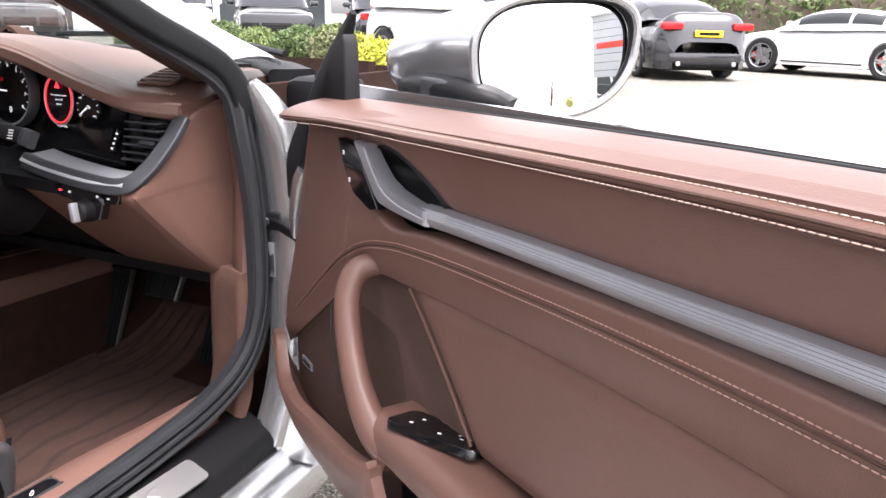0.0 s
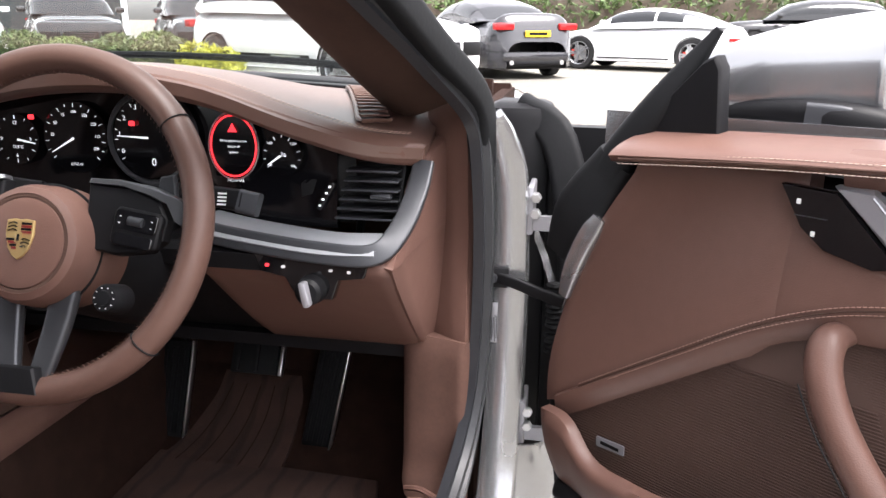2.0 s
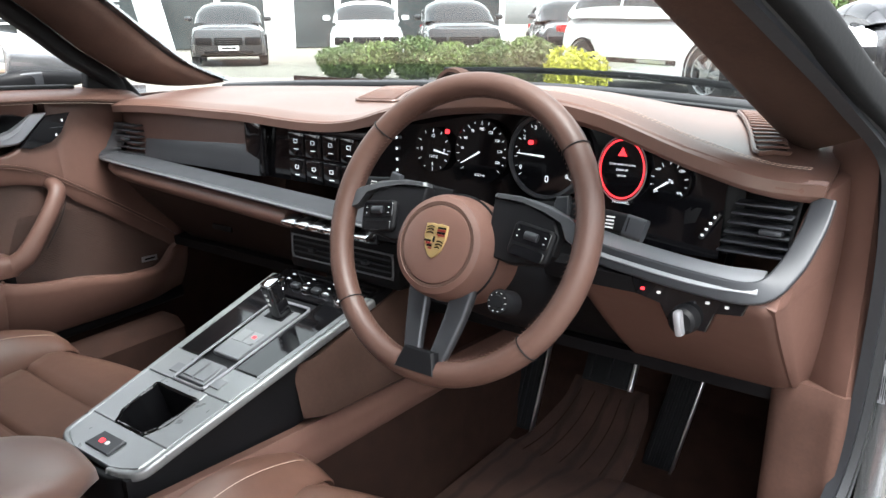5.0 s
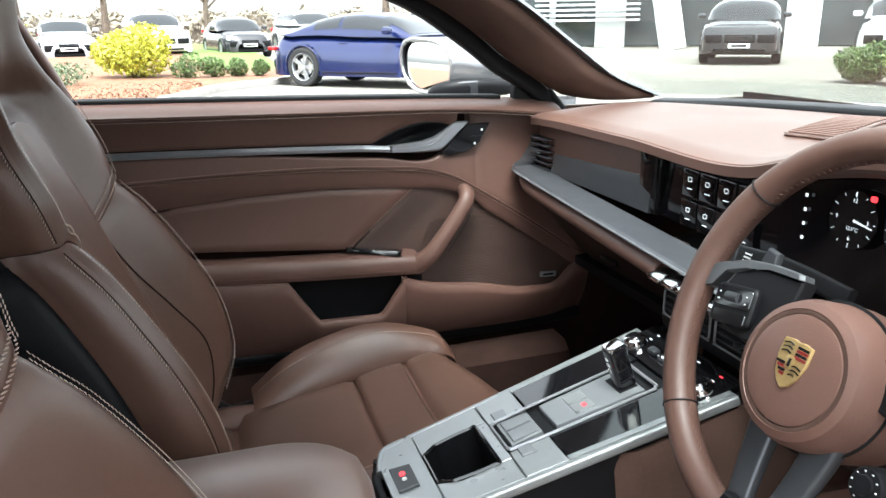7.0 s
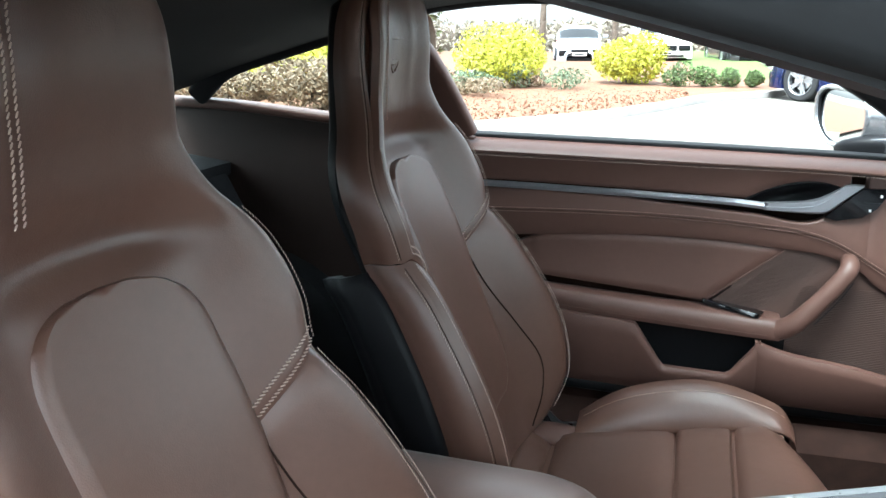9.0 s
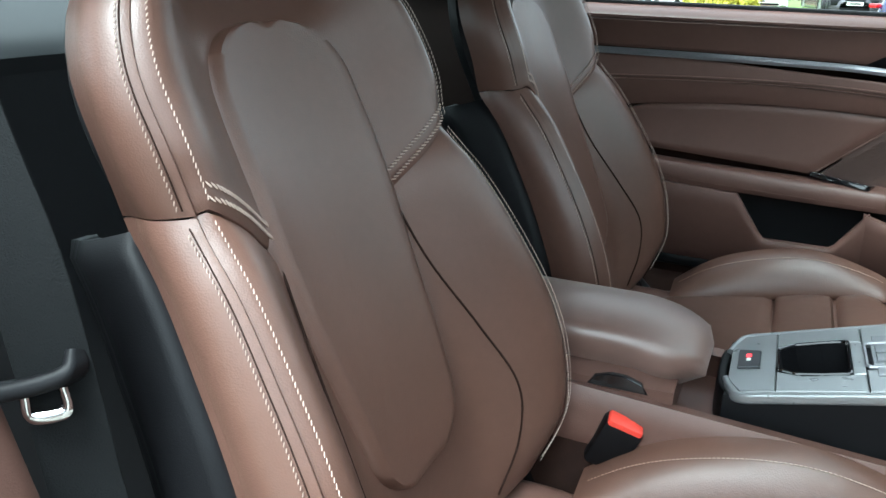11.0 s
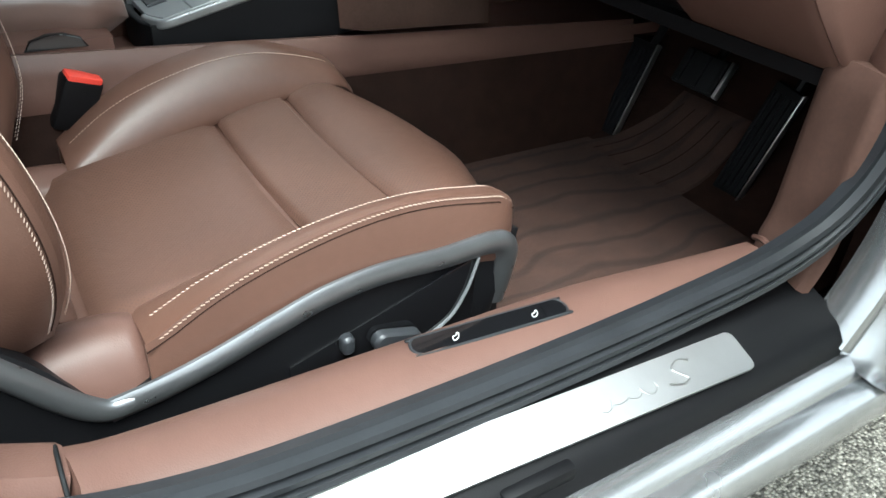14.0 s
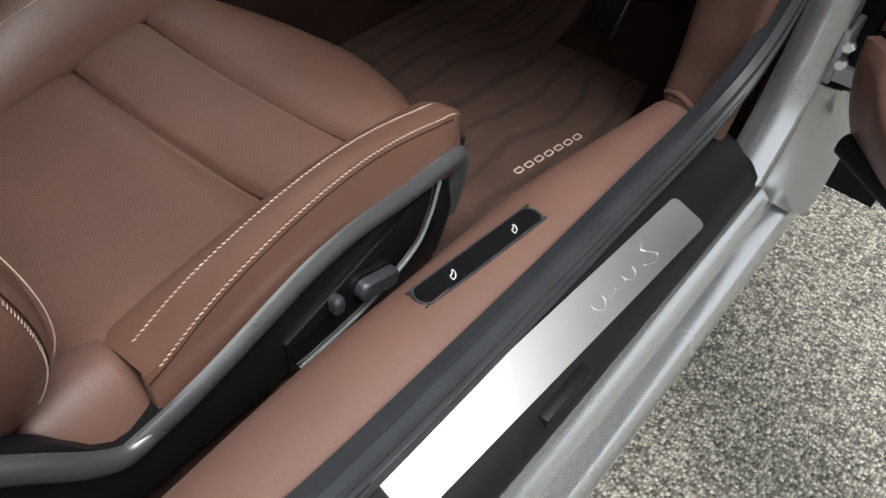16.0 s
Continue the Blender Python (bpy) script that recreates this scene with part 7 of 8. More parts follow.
# seat belt hanging by the centre pillar
belt = thing("seat_belt", "black seat belt with a metal tongue hanging beside the seat", "seat belt")
part("strap", sweep([(0.605, -0.175, 1.12), (0.628, -0.105, 0.98), (0.638, -0.062, 0.886), (0.640, -0.032, 0.81), (0.640, -0.016, 0.72), (0.640, -0.004, 0.635), (0.638, 0.020, 0.53), (0.636, 0.048, 0.42), (0.636, 0.060, 0.36)], round_rect(0.0022, 0.050, 0.001), up=(-0.55, 0.83, 0), n=36), WEBBING, belt, "black woven strap")
TM = pose(0.648, -0.036, 0.738, 12, 0, 0) @ Matrix.Rotation(radians(33), 4, "Z")
part("tongue", sweep([tuple(TM @ Vector(p)) for p in ((0.004, -0.036, 0.006), (0.010, -0.031, -0.005), (0.012, 0.0, -0.008), (0.010, 0.031, -0.005), (0.004, 0.036, 0.008))], round_rect(0.012, 0.019, 0.005), up=(1, 0, 0.2), n=24, scale=[0.6, 1, 1.05, 1, 0.7]), BLACK_PLASTIC, belt, "dark plastic belt tongue body")
part("tongue_plate", tube([tuple(TM @ Vector(p)) for p in ((0.014, 0.000, -0.012), (0.016, 0.001, -0.028), (0.016, 0.023, -0.028), (0.014, 0.025, -0.012))], 0.0046, 30, 8, 0.5, up=(1, 0, 0)), CHROME, belt, "chrome belt tongue")
part("belt_button", lathe([(0, 0.004), (0.006, 0.003), (0.007, 0.0)], 14, pose(0.646, -0.002, 0.634, 0, 90, 20)), BLACK_PLASTIC, belt)

# ---- pedals ----
def pedal(name, label, x, y, z, w, h, tilt, material, ribs, turn=0.0):
    p = thing(name, label, "pedal", pose(x, y, z, tilt, 0, 0) @ Matrix.Rotation(radians(turn), 4, "Z"))
    part("pad", rbox(0, 0, 0, w, h, 0.012, 0.004), material, p, "metal faced pad")
    for k in range(ribs):
        part("rubber_rib", rbox(-w * 0.36 + w * 0.72 * k / max(1, ribs - 1), 0, 0.0075, w * 0.08, h * 0.86, 0.005, 0.001), RUBBER, p)
    part("steel_edge", rbox(w * 0.47, 0, 0.004, w * 0.07, h * 1.02, 0.014, 0.002), STEEL, p, "bright steel edge")
    part("arm", tube([(0, h * 0.3, -0.01), (0, h * 0.9, -0.02), (0, h * 1.8, 0.02)], 0.008, 8, 8), BLACK_PLASTIC, p)
    return p


pedal("accelerator_pedal", "long steel accelerator pedal with black rubber ribs", 0.449, 1.222, 0.347, 0.058, 0.205, 78, RUBBER, 5, -10)
pedal("brake_pedal", "wide black and steel brake pedal", 0.335, 1.19, 0.434, 0.100, 0.062, 60, RUBBER, 3)
pedal("foot_rest", "tall steel foot rest with rubber ribs", 0.143, 1.222, 0.333, 0.066, 0.19, 67, RUBBER, 5)

# floor mats
mat_r = thing("floor_mat", "dark brown carpet floor mat with a pale woven mark", "floor mat", None, "floor mats")
part("carpet_pad", extrude([(0.15, 0.35), (0.63, 0.35), (0.635, 0.85), (0.575, 1.12), (0.15, 1.14)], 0.243, 0.254, 0.004), MAT_PILE, mat_r)
for k in range(7):
    part("woven_mark", tube([(0.549 + 0.0030 * k + a, 0.803 + 0.0198 * k + b, 0.2545) for a, b in round_rect(0.0085, 0.0130, 0.0025, 2)], 0.0011, 40, 5, closed=True), STITCH, mat_r)
TONGUE = spline([(0, 1.11, 0.2555), (0, 1.18, 0.266), (0, 1.25, 0.300), (0, 1.312, 0.342)], 16)


def tongue(u, t):
    y, z = TONGUE[int(round(t * 15))][1:]
    return (0.205 + 0.045 * min(1, t * 1.3) - 0.045 + (0.235 - 0.075 * t) * u, y, z)


part("mat_tongue", patch(tongue, 10, 16, 0.008, 0.004), MAT_PILE, mat_r, "mat end turned up the toe board")
for k in range(5):
    part("mat_groove", tube([np.array(tongue(0.16 + 0.17 * k, t)) + np.array((0, 0, 0.0008)) for t in (0.0, 0.2, 0.4, 0.6, 0.87)], 0.0011, 20, 5), CARPET, mat_r)
part("mat_clip", lathe([(0.0, 0.003), (0.020, 0.003), (0.024, 0.0)], 24, Matrix.Translation((0.551, 0.666, 0.2545))), MAT_PILE, mat_r, "round brown mat clip")
mat_l = thing("floor_mat", "dark brown carpet passenger floor mat", "floor mat", None, "floor mats")
part("carpet_pad", extrude([(-0.60, 0.35), (-0.15, 0.35), (-0.15, 1.14), (-0.58, 1.14)], 0.243, 0.254, 0.004), MAT_PILE, mat_l)

# memory switch in the sill trim
memory = thing("memory_switch", "black seat memory switch panel set in the leather sill", "switch")
mem_m = Matrix.Translation((0.6735, 0.535, 0.3790)) @ Matrix.Rotation(radians(-4), 4, "Z")
part("panel", extrude(round_rect(0.024, 0.172, 0.010), 0.0, 0.004, 0.001, mem_m), BLACK_GLOSS, memory)
part("rim", tube([tuple(mem_m @ Vector((x, y, 0.003))) for x, y in round_rect(0.025, 0.174, 0.011, 3)], 0.0016, 60, 6, closed=True), DARK_TRIM, memory)
for y in (-0.042, 0.048):
    part("mark", tube([tuple(mem_m @ Vector((0.002 + a, y + b, 0.0044))) for a, b in ((0.004, -0.003), (-0.001, -0.002), (-0.002, 0.002), (-0.005, 0.004), (-0.004, 0.0055), (0.0, 0.004), (0.003, 0.001))], 0.0005, 20, 5, closed=True), WHITE_MARK, memory)


# ---- outdoors: planting, parked cars, buildings ----
def leaf_mat(name, base, vary):
    m = mat(name, base, 0.55, vary=0.2, scale=2)
    t = m.node_tree
    b = t.nodes["Principled BSDF"]
    g = t.nodes.new("ShaderNodeNewGeometry")
    h = t.nodes.new("ShaderNodeHueSaturation")
    r = t.nodes.new("ShaderNodeMapRange")
    r.inputs["To Min"].default_value, r.inputs["To Max"].default_value = 1 - vary, 1 + vary
    h.inputs["Color"].default_value = (*base, 1)
    t.links.new(g.outputs["Random Per Island"], r.inputs["Value"])
    t.links.new(r.outputs[0], h.inputs["Value"])
    t.links.new(h.outputs[0], b.inputs["Base Color"])
    b.inputs["Subsurface Weight"].default_value = 0.0
    return m


HEDGE_GREEN = leaf_mat("hedge_leaf", (0.075, 0.115, 0.035), 0.55)
HEDGE_LIGHT = leaf_mat("pale_hedge_leaf", (0.11, 0.15, 0.045), 0.55)
HEDGE_OLIVE = leaf_mat("olive_leaf", (0.10, 0.11, 0.045), 0.5)
LEAF_YELLOW = leaf_mat("yellow_leaf", (0.42, 0.42, 0.045), 0.45)
LEAF_SAGE = leaf_mat("sage_leaf", (0.12, 0.16, 0.09), 0.45)
# Far hedge leaves paled so that distance haze sits in their colour.
LEAF_HAZED = leaf_mat("hazed_far_leaf", (0.27, 0.235, 0.18), 0.45)
LEAF_DRY = leaf_mat("dry_leaf", (0.20, 0.15, 0.09), 0.45)
BARK = mat("grey_brown_bark", (0.11, 0.085, 0.065), 0.9, vary=0.3, scale=10, bump=0.5, bump_scale=30)
MULCH = mat("bark_mulch", (0.17, 0.085, 0.048), 0.95, vary=0.55, scale=7, bump=0.9, bump_scale=35)
CONCRETE = mat("kerb_concrete", (0.40, 0.38, 0.36), 0.85, vary=0.2, scale=3)
GRASS = mat("lawn", (0.10, 0.17, 0.03), 0.9, vary=0.3, scale=5, bump=0.6, bump_scale=60)
CLAD_WHITE = mat("white_cladding", (0.74, 0.75, 0.77), 0.45, vary=0.04, scale=0.4)
CLAD_GREY = mat("grey_cladding", (0.48, 0.50, 0.53), 0.5, vary=0.06, scale=0.4)
DARK_GLASS = mat("dark_glass", (0.010, 0.012, 0.014), 0.05, vary=0.1, scale=2, coat=0.3, rough_vary=0.02)
SHOP_GLASS = mat("shop_glass", (0.045, 0.052, 0.055), 0.06, vary=0.3, scale=0.6, rough_vary=0.02)
TYRE = mat("tyre_rubber", (0.015, 0.015, 0.016), 0.8, vary=0.2, scale=20)
ALLOY = mat("alloy_wheel", (0.42, 0.43, 0.45), 0.3, metal=0.7, vary=0.05, scale=10)
ALLOY_DARK = mat("dark_alloy_wheel", (0.10, 0.10, 0.11), 0.35, metal=0.6, vary=0.05, scale=10)
LAMP_RED = mat("red_lamp_lens", (0.45, 0.01, 0.012), 0.15, vary=0.1, scale=20)
LAMP_CLEAR = mat("clear_lamp_lens", (0.55, 0.57, 0.60), 0.1, metal=0.4, vary=0.1, scale=20)
PLATE_YELLOW = mat("yellow_plate", (0.75, 0.52, 0.02), 0.5, vary=0.05, scale=20)


def paint(name, base, metal=0.3):
    return mat(name, base, 0.22, metal=metal, vary=0.03, scale=3, coat=0.8)


WHITE_CAR, GREY_CAR, BLACK_CAR, BLUE_CAR = paint("white_car_paint", (0.78, 0.79, 0.80), 0.0), paint("dark_grey_car_paint", (0.022, 0.022, 0.026), 0.1), paint("black_car_paint", (0.012, 0.013, 0.015)), paint("blue_car_paint", (0.006, 0.013, 0.070))
SILVER_CAR, RED_CAR = paint("silver_car_paint", (0.42, 0.45, 0.48)), paint("red_car_paint", (0.40, 0.02, 0.02), 0.0)


def leaves(rng, pts, nrm, size):
    """Small folded leaves at points."""
    n = len(pts)
    a = rng.normal(size=(n, 3))
    a /= np.linalg.norm(a, axis=1, keepdims=True)
    b = np.cross(a, nrm + rng.normal(size=(n, 3)) * 0.7)
    b /= np.linalg.norm(b, axis=1, keepdims=True) + 1e-9
    s = size * rng.uniform(0.6, 1.3, (n, 1))
    c = np.cross(a, b) * s * 0.25
    v = np.stack([pts - a * s, pts + b * s * 0.45 + c, pts + a * s, pts - b * s * 0.45 + c], 1).reshape(-1, 3)
    f = [(4 * i, 4 * i + 1, 4 * i + 2, 4 * i + 3) for i in range(n)]
    me = bpy.data.meshes.new("m")
    me.from_pydata(v.tolist(), [], f)
    return me


def bush(label, place, radii, n, size, material, seed, name="bush", group="", lumps=9, stems=True):
    """A rounded shrub: many leaves on a lumpy crown over a few stems."""
    rng = np.random.default_rng(seed)
    rx, ry, rz = radii
    cs = rng.normal(size=(lumps, 3))
    cs /= np.linalg.norm(cs, axis=1, keepdims=True)
    cs = cs * np.array([rx, ry, rz]) * 0.45
    per = n // lumps
    pts, nr = [], []
    for c in cs:
        d = rng.normal(size=(per, 3))
        d /= np.linalg.norm(d, axis=1, keepdims=True)
        r = rng.uniform(0.55, 1.0, (per, 1)) ** 0.4
        pts.append(c + d * r * np.array([rx, ry, rz]) * 0.62)
        nr.append(d)
    pts, nr = np.vstack(pts), np.vstack(nr)
    pts[:, 2] += rz
    ok = pts[:, 2] > 0.02
    ob = thing(name, label, "bush", Matrix.Translation(place), group)
    part("crown", leaves(rng, pts[ok], nr[ok], size), material, ob)
    if stems:
        for k in range(4):
            a = 1.57 * k + seed
            part("stem", tube([(0.02 * math.cos(a), 0.02 * math.sin(a), -0.02), (rx * 0.2 * math.cos(a), ry * 0.2 * math.sin(a), rz * 0.6), (rx * 0.4 * math.cos(a), ry * 0.4 * math.sin(a), rz * 1.2)], 0.02, 8, 6, scale=[1, 0.8, 0.4]), BARK, ob)
    return ob


def hedge(label, a, b, width, height, n, size, material, seed, name="hedge", group="", ends=0.0):
    rng = np.random.default_rng(seed)
    a, b = np.array(a), np.array(b)
    ln = np.linalg.norm(b - a)
    d = (b - a) / ln
    s = np.array((-d[1], d[0]))
    u = rng.uniform(0, ln, n)
    th = rng.uniform(-0.25, math.pi + 0.25, n)
    top = height * (1 + 0.10 * np.sin(u * 2.1 + seed) + 0.07 * np.sin(u * 5.3))
    r = rng.uniform(0.82, 1.03, n)
    w = np.sign(np.cos(th)) * np.abs(np.cos(th)) ** 0.5 * width / 2 * r
    z = np.clip(np.abs(np.sin(th)) ** 0.5 * np.sign(np.sin(th)), 0, 1) * top * r
    z = np.where(np.abs(np.cos(th)) > 0.80, rng.uniform(0.02, 1, n) * top * 0.9, z)
    ball = rng.uniform(-1, 1, n) * ends * np.sqrt(np.clip(1 - (2 * w / width) ** 2, 0, 1)) * np.sqrt(np.clip(1.02 - (z / top) ** 2.5, 0, 1))
    u = u + ball
    pts = np.stack([a[0] + d[0] * u + s[0] * w, a[1] + d[1] * u + s[1] * w, z], 1)
    nr = np.stack([s[0] * np.cos(th), s[1] * np.cos(th), np.sin(th)], 1)
    ob = thing(name, label, name, None, group)
    part("foliage", leaves(rng, pts, nr, size), material, ob)
    part("core", patch(lambda p, q: (a[0] + d[0] * ln * p + s[0] * width * 0.36 * math.cos(math.pi * q), a[1] + d[1] * ln * p + s[1] * width * 0.36 * math.cos(math.pi * q), height * 0.82 * math.sin(math.pi * q) ** 0.6), 8, 9, 0.02, 0), material if ends else BARK, ob)
    return ob


def bare_tree(place, height, seed, label="bare winter tree with grey-brown branches"):
    rng = random.Random(seed)
    ob = thing("tree", label, "tree", Matrix.Translation(place), "bare trees")
    part("trunk", tube([(0, 0, -0.1), (0.05, 0.02, height * 0.25), (-0.03, 0.04, height * 0.55), (0.02, 0, height * 0.9)], height * 0.022, 14, 8, scale=[1.2, 1, 0.6, 0.15]), BARK, ob)
    for k in range(9):
        z = height * rng.uniform(0.25, 0.75)
        a = rng.uniform(0, 6.28)
        ln = height * rng.uniform(0.2, 0.42)
        p = [(0, 0, z), (ln * 0.5 * math.cos(a), ln * 0.5 * math.sin(a), z + ln * 0.45), (ln * 0.8 * math.cos(a + 0.2), ln * 0.8 * math.sin(a + 0.2), z + ln * 0.95)]
        part("limb", tube(p, height * 0.009, 10, 6, scale=[1, 0.7, 0.2]), BARK, ob)
        tw = []
        for j in range(9):
            s = p[1 + j % 2]
            b = rng.uniform(0, 6.28)
            l2 = ln * rng.uniform(0.25, 0.55)
            tw.append(tube([s, (s[0] + l2 * 0.6 * math.cos(b), s[1] + l2 * 0.6 * math.sin(b), s[2] + l2 * 0.5), (s[0] + l2 * math.cos(b + 0.3), s[1] + l2 * math.sin(b + 0.3), s[2] + l2 * 0.9)], height * 0.0035, 6, 4, scale=[1, 0.7, 0.3]))
        part("twigs", join(*tw), BARK, ob)
    return ob


# ---- parked cars ----
SHAPES = {
    "coupe": dict(L=4.40, W=1.85, axle=(0.88, 3.35), r=0.352,
                  belt=([0, 0.15, 0.6, 1.2, 2.0, 2.9, 3.4, 3.95, 4.25, 4.40], [0.62, 0.84, 0.91, 0.93, 0.90, 0.88, 0.84, 0.73, 0.58, 0.42]),
                  roof=([0.25, 0.9, 1.5, 2.1, 2.6, 3.15], [0.88, 1.14, 1.27, 1.29, 1.20, 0.89])),
    "suv": dict(L=4.90, W=1.98, axle=(0.98, 3.88), r=0.385,
                belt=([0, 0.12, 0.5, 1.2, 2.4, 3.4, 4.0, 4.6, 4.82, 4.9], [0.70, 1.05, 1.12, 1.13, 1.11, 1.10, 1.07, 1.00, 0.92, 0.80]),
                roof=([0.10, 0.45, 1.0, 1.8, 2.5, 2.9, 3.65], [1.10, 1.48, 1.63, 1.66, 1.62, 1.52, 1.10])),
    "saloon": dict(L=4.63, W=1.81, axle=(0.98, 3.80), r=0.33,
                   belt=([0, 0.10, 0.5, 1.2, 2.2, 3.0, 3.6, 4.2, 4.5, 4.63], [0.66, 0.98, 1.03, 0.98, 0.96, 0.95, 0.93, 0.84, 0.72, 0.50]),
                   roof=([0.75, 1.2, 1.7, 2.2, 2.7, 3.35], [1.00, 1.27, 1.40, 1.42, 1.34, 0.96])),
}


def parked_car(label, kind, place, heading, body_paint, rim=ALLOY, plate=None, red_calipers=False, stripe=False):
    """heading: degrees from +x to the way that its nose points. The car's own axes have x ahead from its tail, y to its left."""
    S = SHAPES[kind]
    L, W = S["L"], S["W"]
    belt, roof = curve1(*S["belt"]), curve1(*S["roof"])
    m = Matrix.Translation((*place, 0)) @ Matrix.Rotation(radians(heading), 4, "Z") @ Matrix.Translation((-L / 2, 0, 0))
    car = thing("car", label, "car", m, "parked cars")
    hw = curve1([0, 0.2, 0.7, 1.5, 2.5, 3.5, L - 0.5, L - 0.12, L], [0.66 * W / 2, 0.86 * W / 2, 0.97 * W / 2, W / 2, 0.99 * W / 2, 0.98 * W / 2] + [q * W / 2 for q in ((0.95, 0.86, 0.72) if kind == "suv" else (0.90, 0.72, 0.5))])
    lo = 0.20 if kind != "suv" else 0.27

    def shell(s, t):
        x = L * s
        a = math.pi * t
        w, b = hw(x), belt(x)
        y = -w * math.cos(a)
        y = math.copysign(w * abs(math.cos(a)) ** 0.35, -math.cos(a))
        k = math.sin(a) ** 0.55
        z = lo + (b - lo) * k
        arch = 0.0
        for ax in S["axle"]:
            d = math.hypot(x - ax, z - S["r"])
            if d < S["r"] * 1.12 and abs(y) > w * 0.72:
                arch = max(arch, S["r"] * 1.12 - d)
        if arch > 0:
            y *= 1 - min(0.22, arch * 2.2)
        return (x, y, z)
    part("body", patch(shell, 90, 30, 0.01, 0, side=-1, sharp=35), body_paint, car)
    part("underbody", rbox(L / 2, 0, lo + 0.05, L * 0.94, W * 0.78, 0.14, 0.03), BLACK_PLASTIC, car)
    x0, x1 = S["roof"][0][0], S["roof"][0][-1]

    def house(s, t):
        x = x0 + (x1 - x0) * s
        b, r = belt(x) - 0.02, max(roof(x), belt(x) - 0.02)
        a = math.pi * t
        w = hw(x) * (0.90 - 0.20 * math.sin(a) ** 1.5)
        y = math.copysign(w * abs(math.cos(a)) ** 0.45, -math.cos(a))
        return (x, y, b + (r - b) * math.sin(a) ** 0.5)
    cabin = part("cabin", patch(house, 48, 28, 0.01, 0, side=-1), body_paint, car)

    def pane(name, s0, s1, t0, t1):
        def f(s, t):
            q = house(s0 + (s1 - s0) * s, t0 + (t1 - t0) * t)
            return (q[0], q[1] * 1.008, q[2] + 0.008)
        part(name, patch(f, 16, 10, 0.008, 0.0, side=-1), DARK_GLASS, cabin)
    g0, g1, gm = {"coupe": (0.30, 0.84, 0.50), "suv": (0.13, 0.84, 0.50), "saloon": (0.17, 0.84, 0.50)}[kind]
    for t0, t1 in ((0.030, 0.235), (0.765, 0.970)):
        pane("side_window", g0, gm - 0.010, t0, t1)
        pane("side_window", gm + 0.010, g1, t0, t1)
    pane("windscreen", 0.775, 0.985, 0.17, 0.83)
    pane("rear_window", 0.03 if kind != "coupe" else 0.10, 0.17 if kind != "coupe" else 0.34, 0.22, 0.78)
    for ax in S["axle"]:
        for sd in (-1, 1):
            r = S["r"]
            wm = Matrix.Translation((ax, sd * (W / 2 - 0.115), r)) @ Matrix.Rotation(radians(-sd * 90), 4, "X")
            wheel_ob = part("wheel", lathe([(r * 0.70, 0.105), (r * 0.90, 0.112), (r * 0.985, 0.095), (r, 0.05), (r, -0.09), (r * 0.9, -0.11), (r * 0.66, -0.11), (r * 0.66, 0.05)], 36, wm), TYRE, car)
            part("rim_ring", lathe([(r * 0.69, 0.105), (r * 0.72, 0.100), (r * 0.68, 0.02), (r * 0.65, 0.02), (r * 0.66, 0.095)], 36, wm), rim, wheel_ob)
            part("rim_back", lathe([(0.0, 0.02), (r * 0.66, 0.02), (r * 0.66, 0.0)], 24, wm), BLACK_PLASTIC, wheel_ob)
            part("brake_disc", lathe([(0.0, 0.035), (r * 0.46, 0.035), (r * 0.46, 0.02)], 24, wm), STEEL, wheel_ob)
            if red_calipers:
                part("caliper", extrude(round_rect(r * 0.16, r * 0.42, 0.02), 0.03, 0.06, 0.004, wm @ Matrix.Translation((r * 0.44, 0, 0))), RED_PLASTIC, wheel_ob)
            for k in range(5):
                for off in (-7, 7):
                    part("spoke", extrude([(r * 0.08, -0.022), (r * 0.68, -0.016), (r * 0.68, 0.016), (r * 0.08, 0.022)], 0.072, 0.095, 0.004, wm @ Matrix.Rotation(radians(72 * k + off), 4, "Z")), rim, wheel_ob)
            part("hub_cap", lathe([(0, 0.10), (r * 0.13, 0.098), (r * 0.15, 0.07)], 16, wm), rim, wheel_ob)
            part("wheel_arch", tube([(ax + r * 1.10 * math.cos(b), sd * (W / 2 - 0.015), r + r * 1.10 * math.sin(b)) for b in np.linspace(-0.15, math.pi + 0.15, 14)], 0.016, 24, 6), BLACK_PLASTIC if kind == "suv" else body_paint, car)

    def flank(x, z, sd, out=0.004):
        w, b = hw(x), belt(x)
        k = min(1, max(0, (z - lo) / (b - lo))) ** (1 / 0.55)
        a = math.asin(min(1, k))
        return (x, sd * (w * abs(math.cos(a)) ** 0.35 + out), z)
    for sd in (-1, 1):
        nb = 2 if kind != "coupe" else 1
        for k in range(nb):
            xh = (2.0 + 1.05 * k) if nb == 2 else 1.75
            part("door_handle", sweep([flank(xh - 0.09, belt(xh) - 0.14, sd, 0.012), flank(xh + 0.09, belt(xh) - 0.14, sd, 0.012)], round_rect(0.03, 0.025, 0.008), n=4), body_paint, car)
        for xs in ((1.45, 2.45, 3.42) if nb == 2 else (1.55, 2.85)):
            part("door_gap", tube([flank(xs, lo + 0.08 + (belt(xs) - lo - 0.14) * q, sd, 0.001) for q in np.linspace(0, 1, 6)], 0.005, 12, 4), BLACK_PLASTIC, car)
        part("sill_strip", tube([flank(x, lo + 0.07, sd, 0.005) for x in np.linspace(S["axle"][0] + 0.45, S["axle"][1] - 0.45, 6)], 0.03, 10, 6, 0.5), BLACK_PLASTIC if kind != "suv" else body_paint, car)
        xm = x1 - 0.28
        part("side_mirror", rbox(xm - 0.1, sd * (hw(xm) + 0.08), belt(xm) + 0.10, 0.13, 0.20, 0.13, 0.04), body_paint, car)
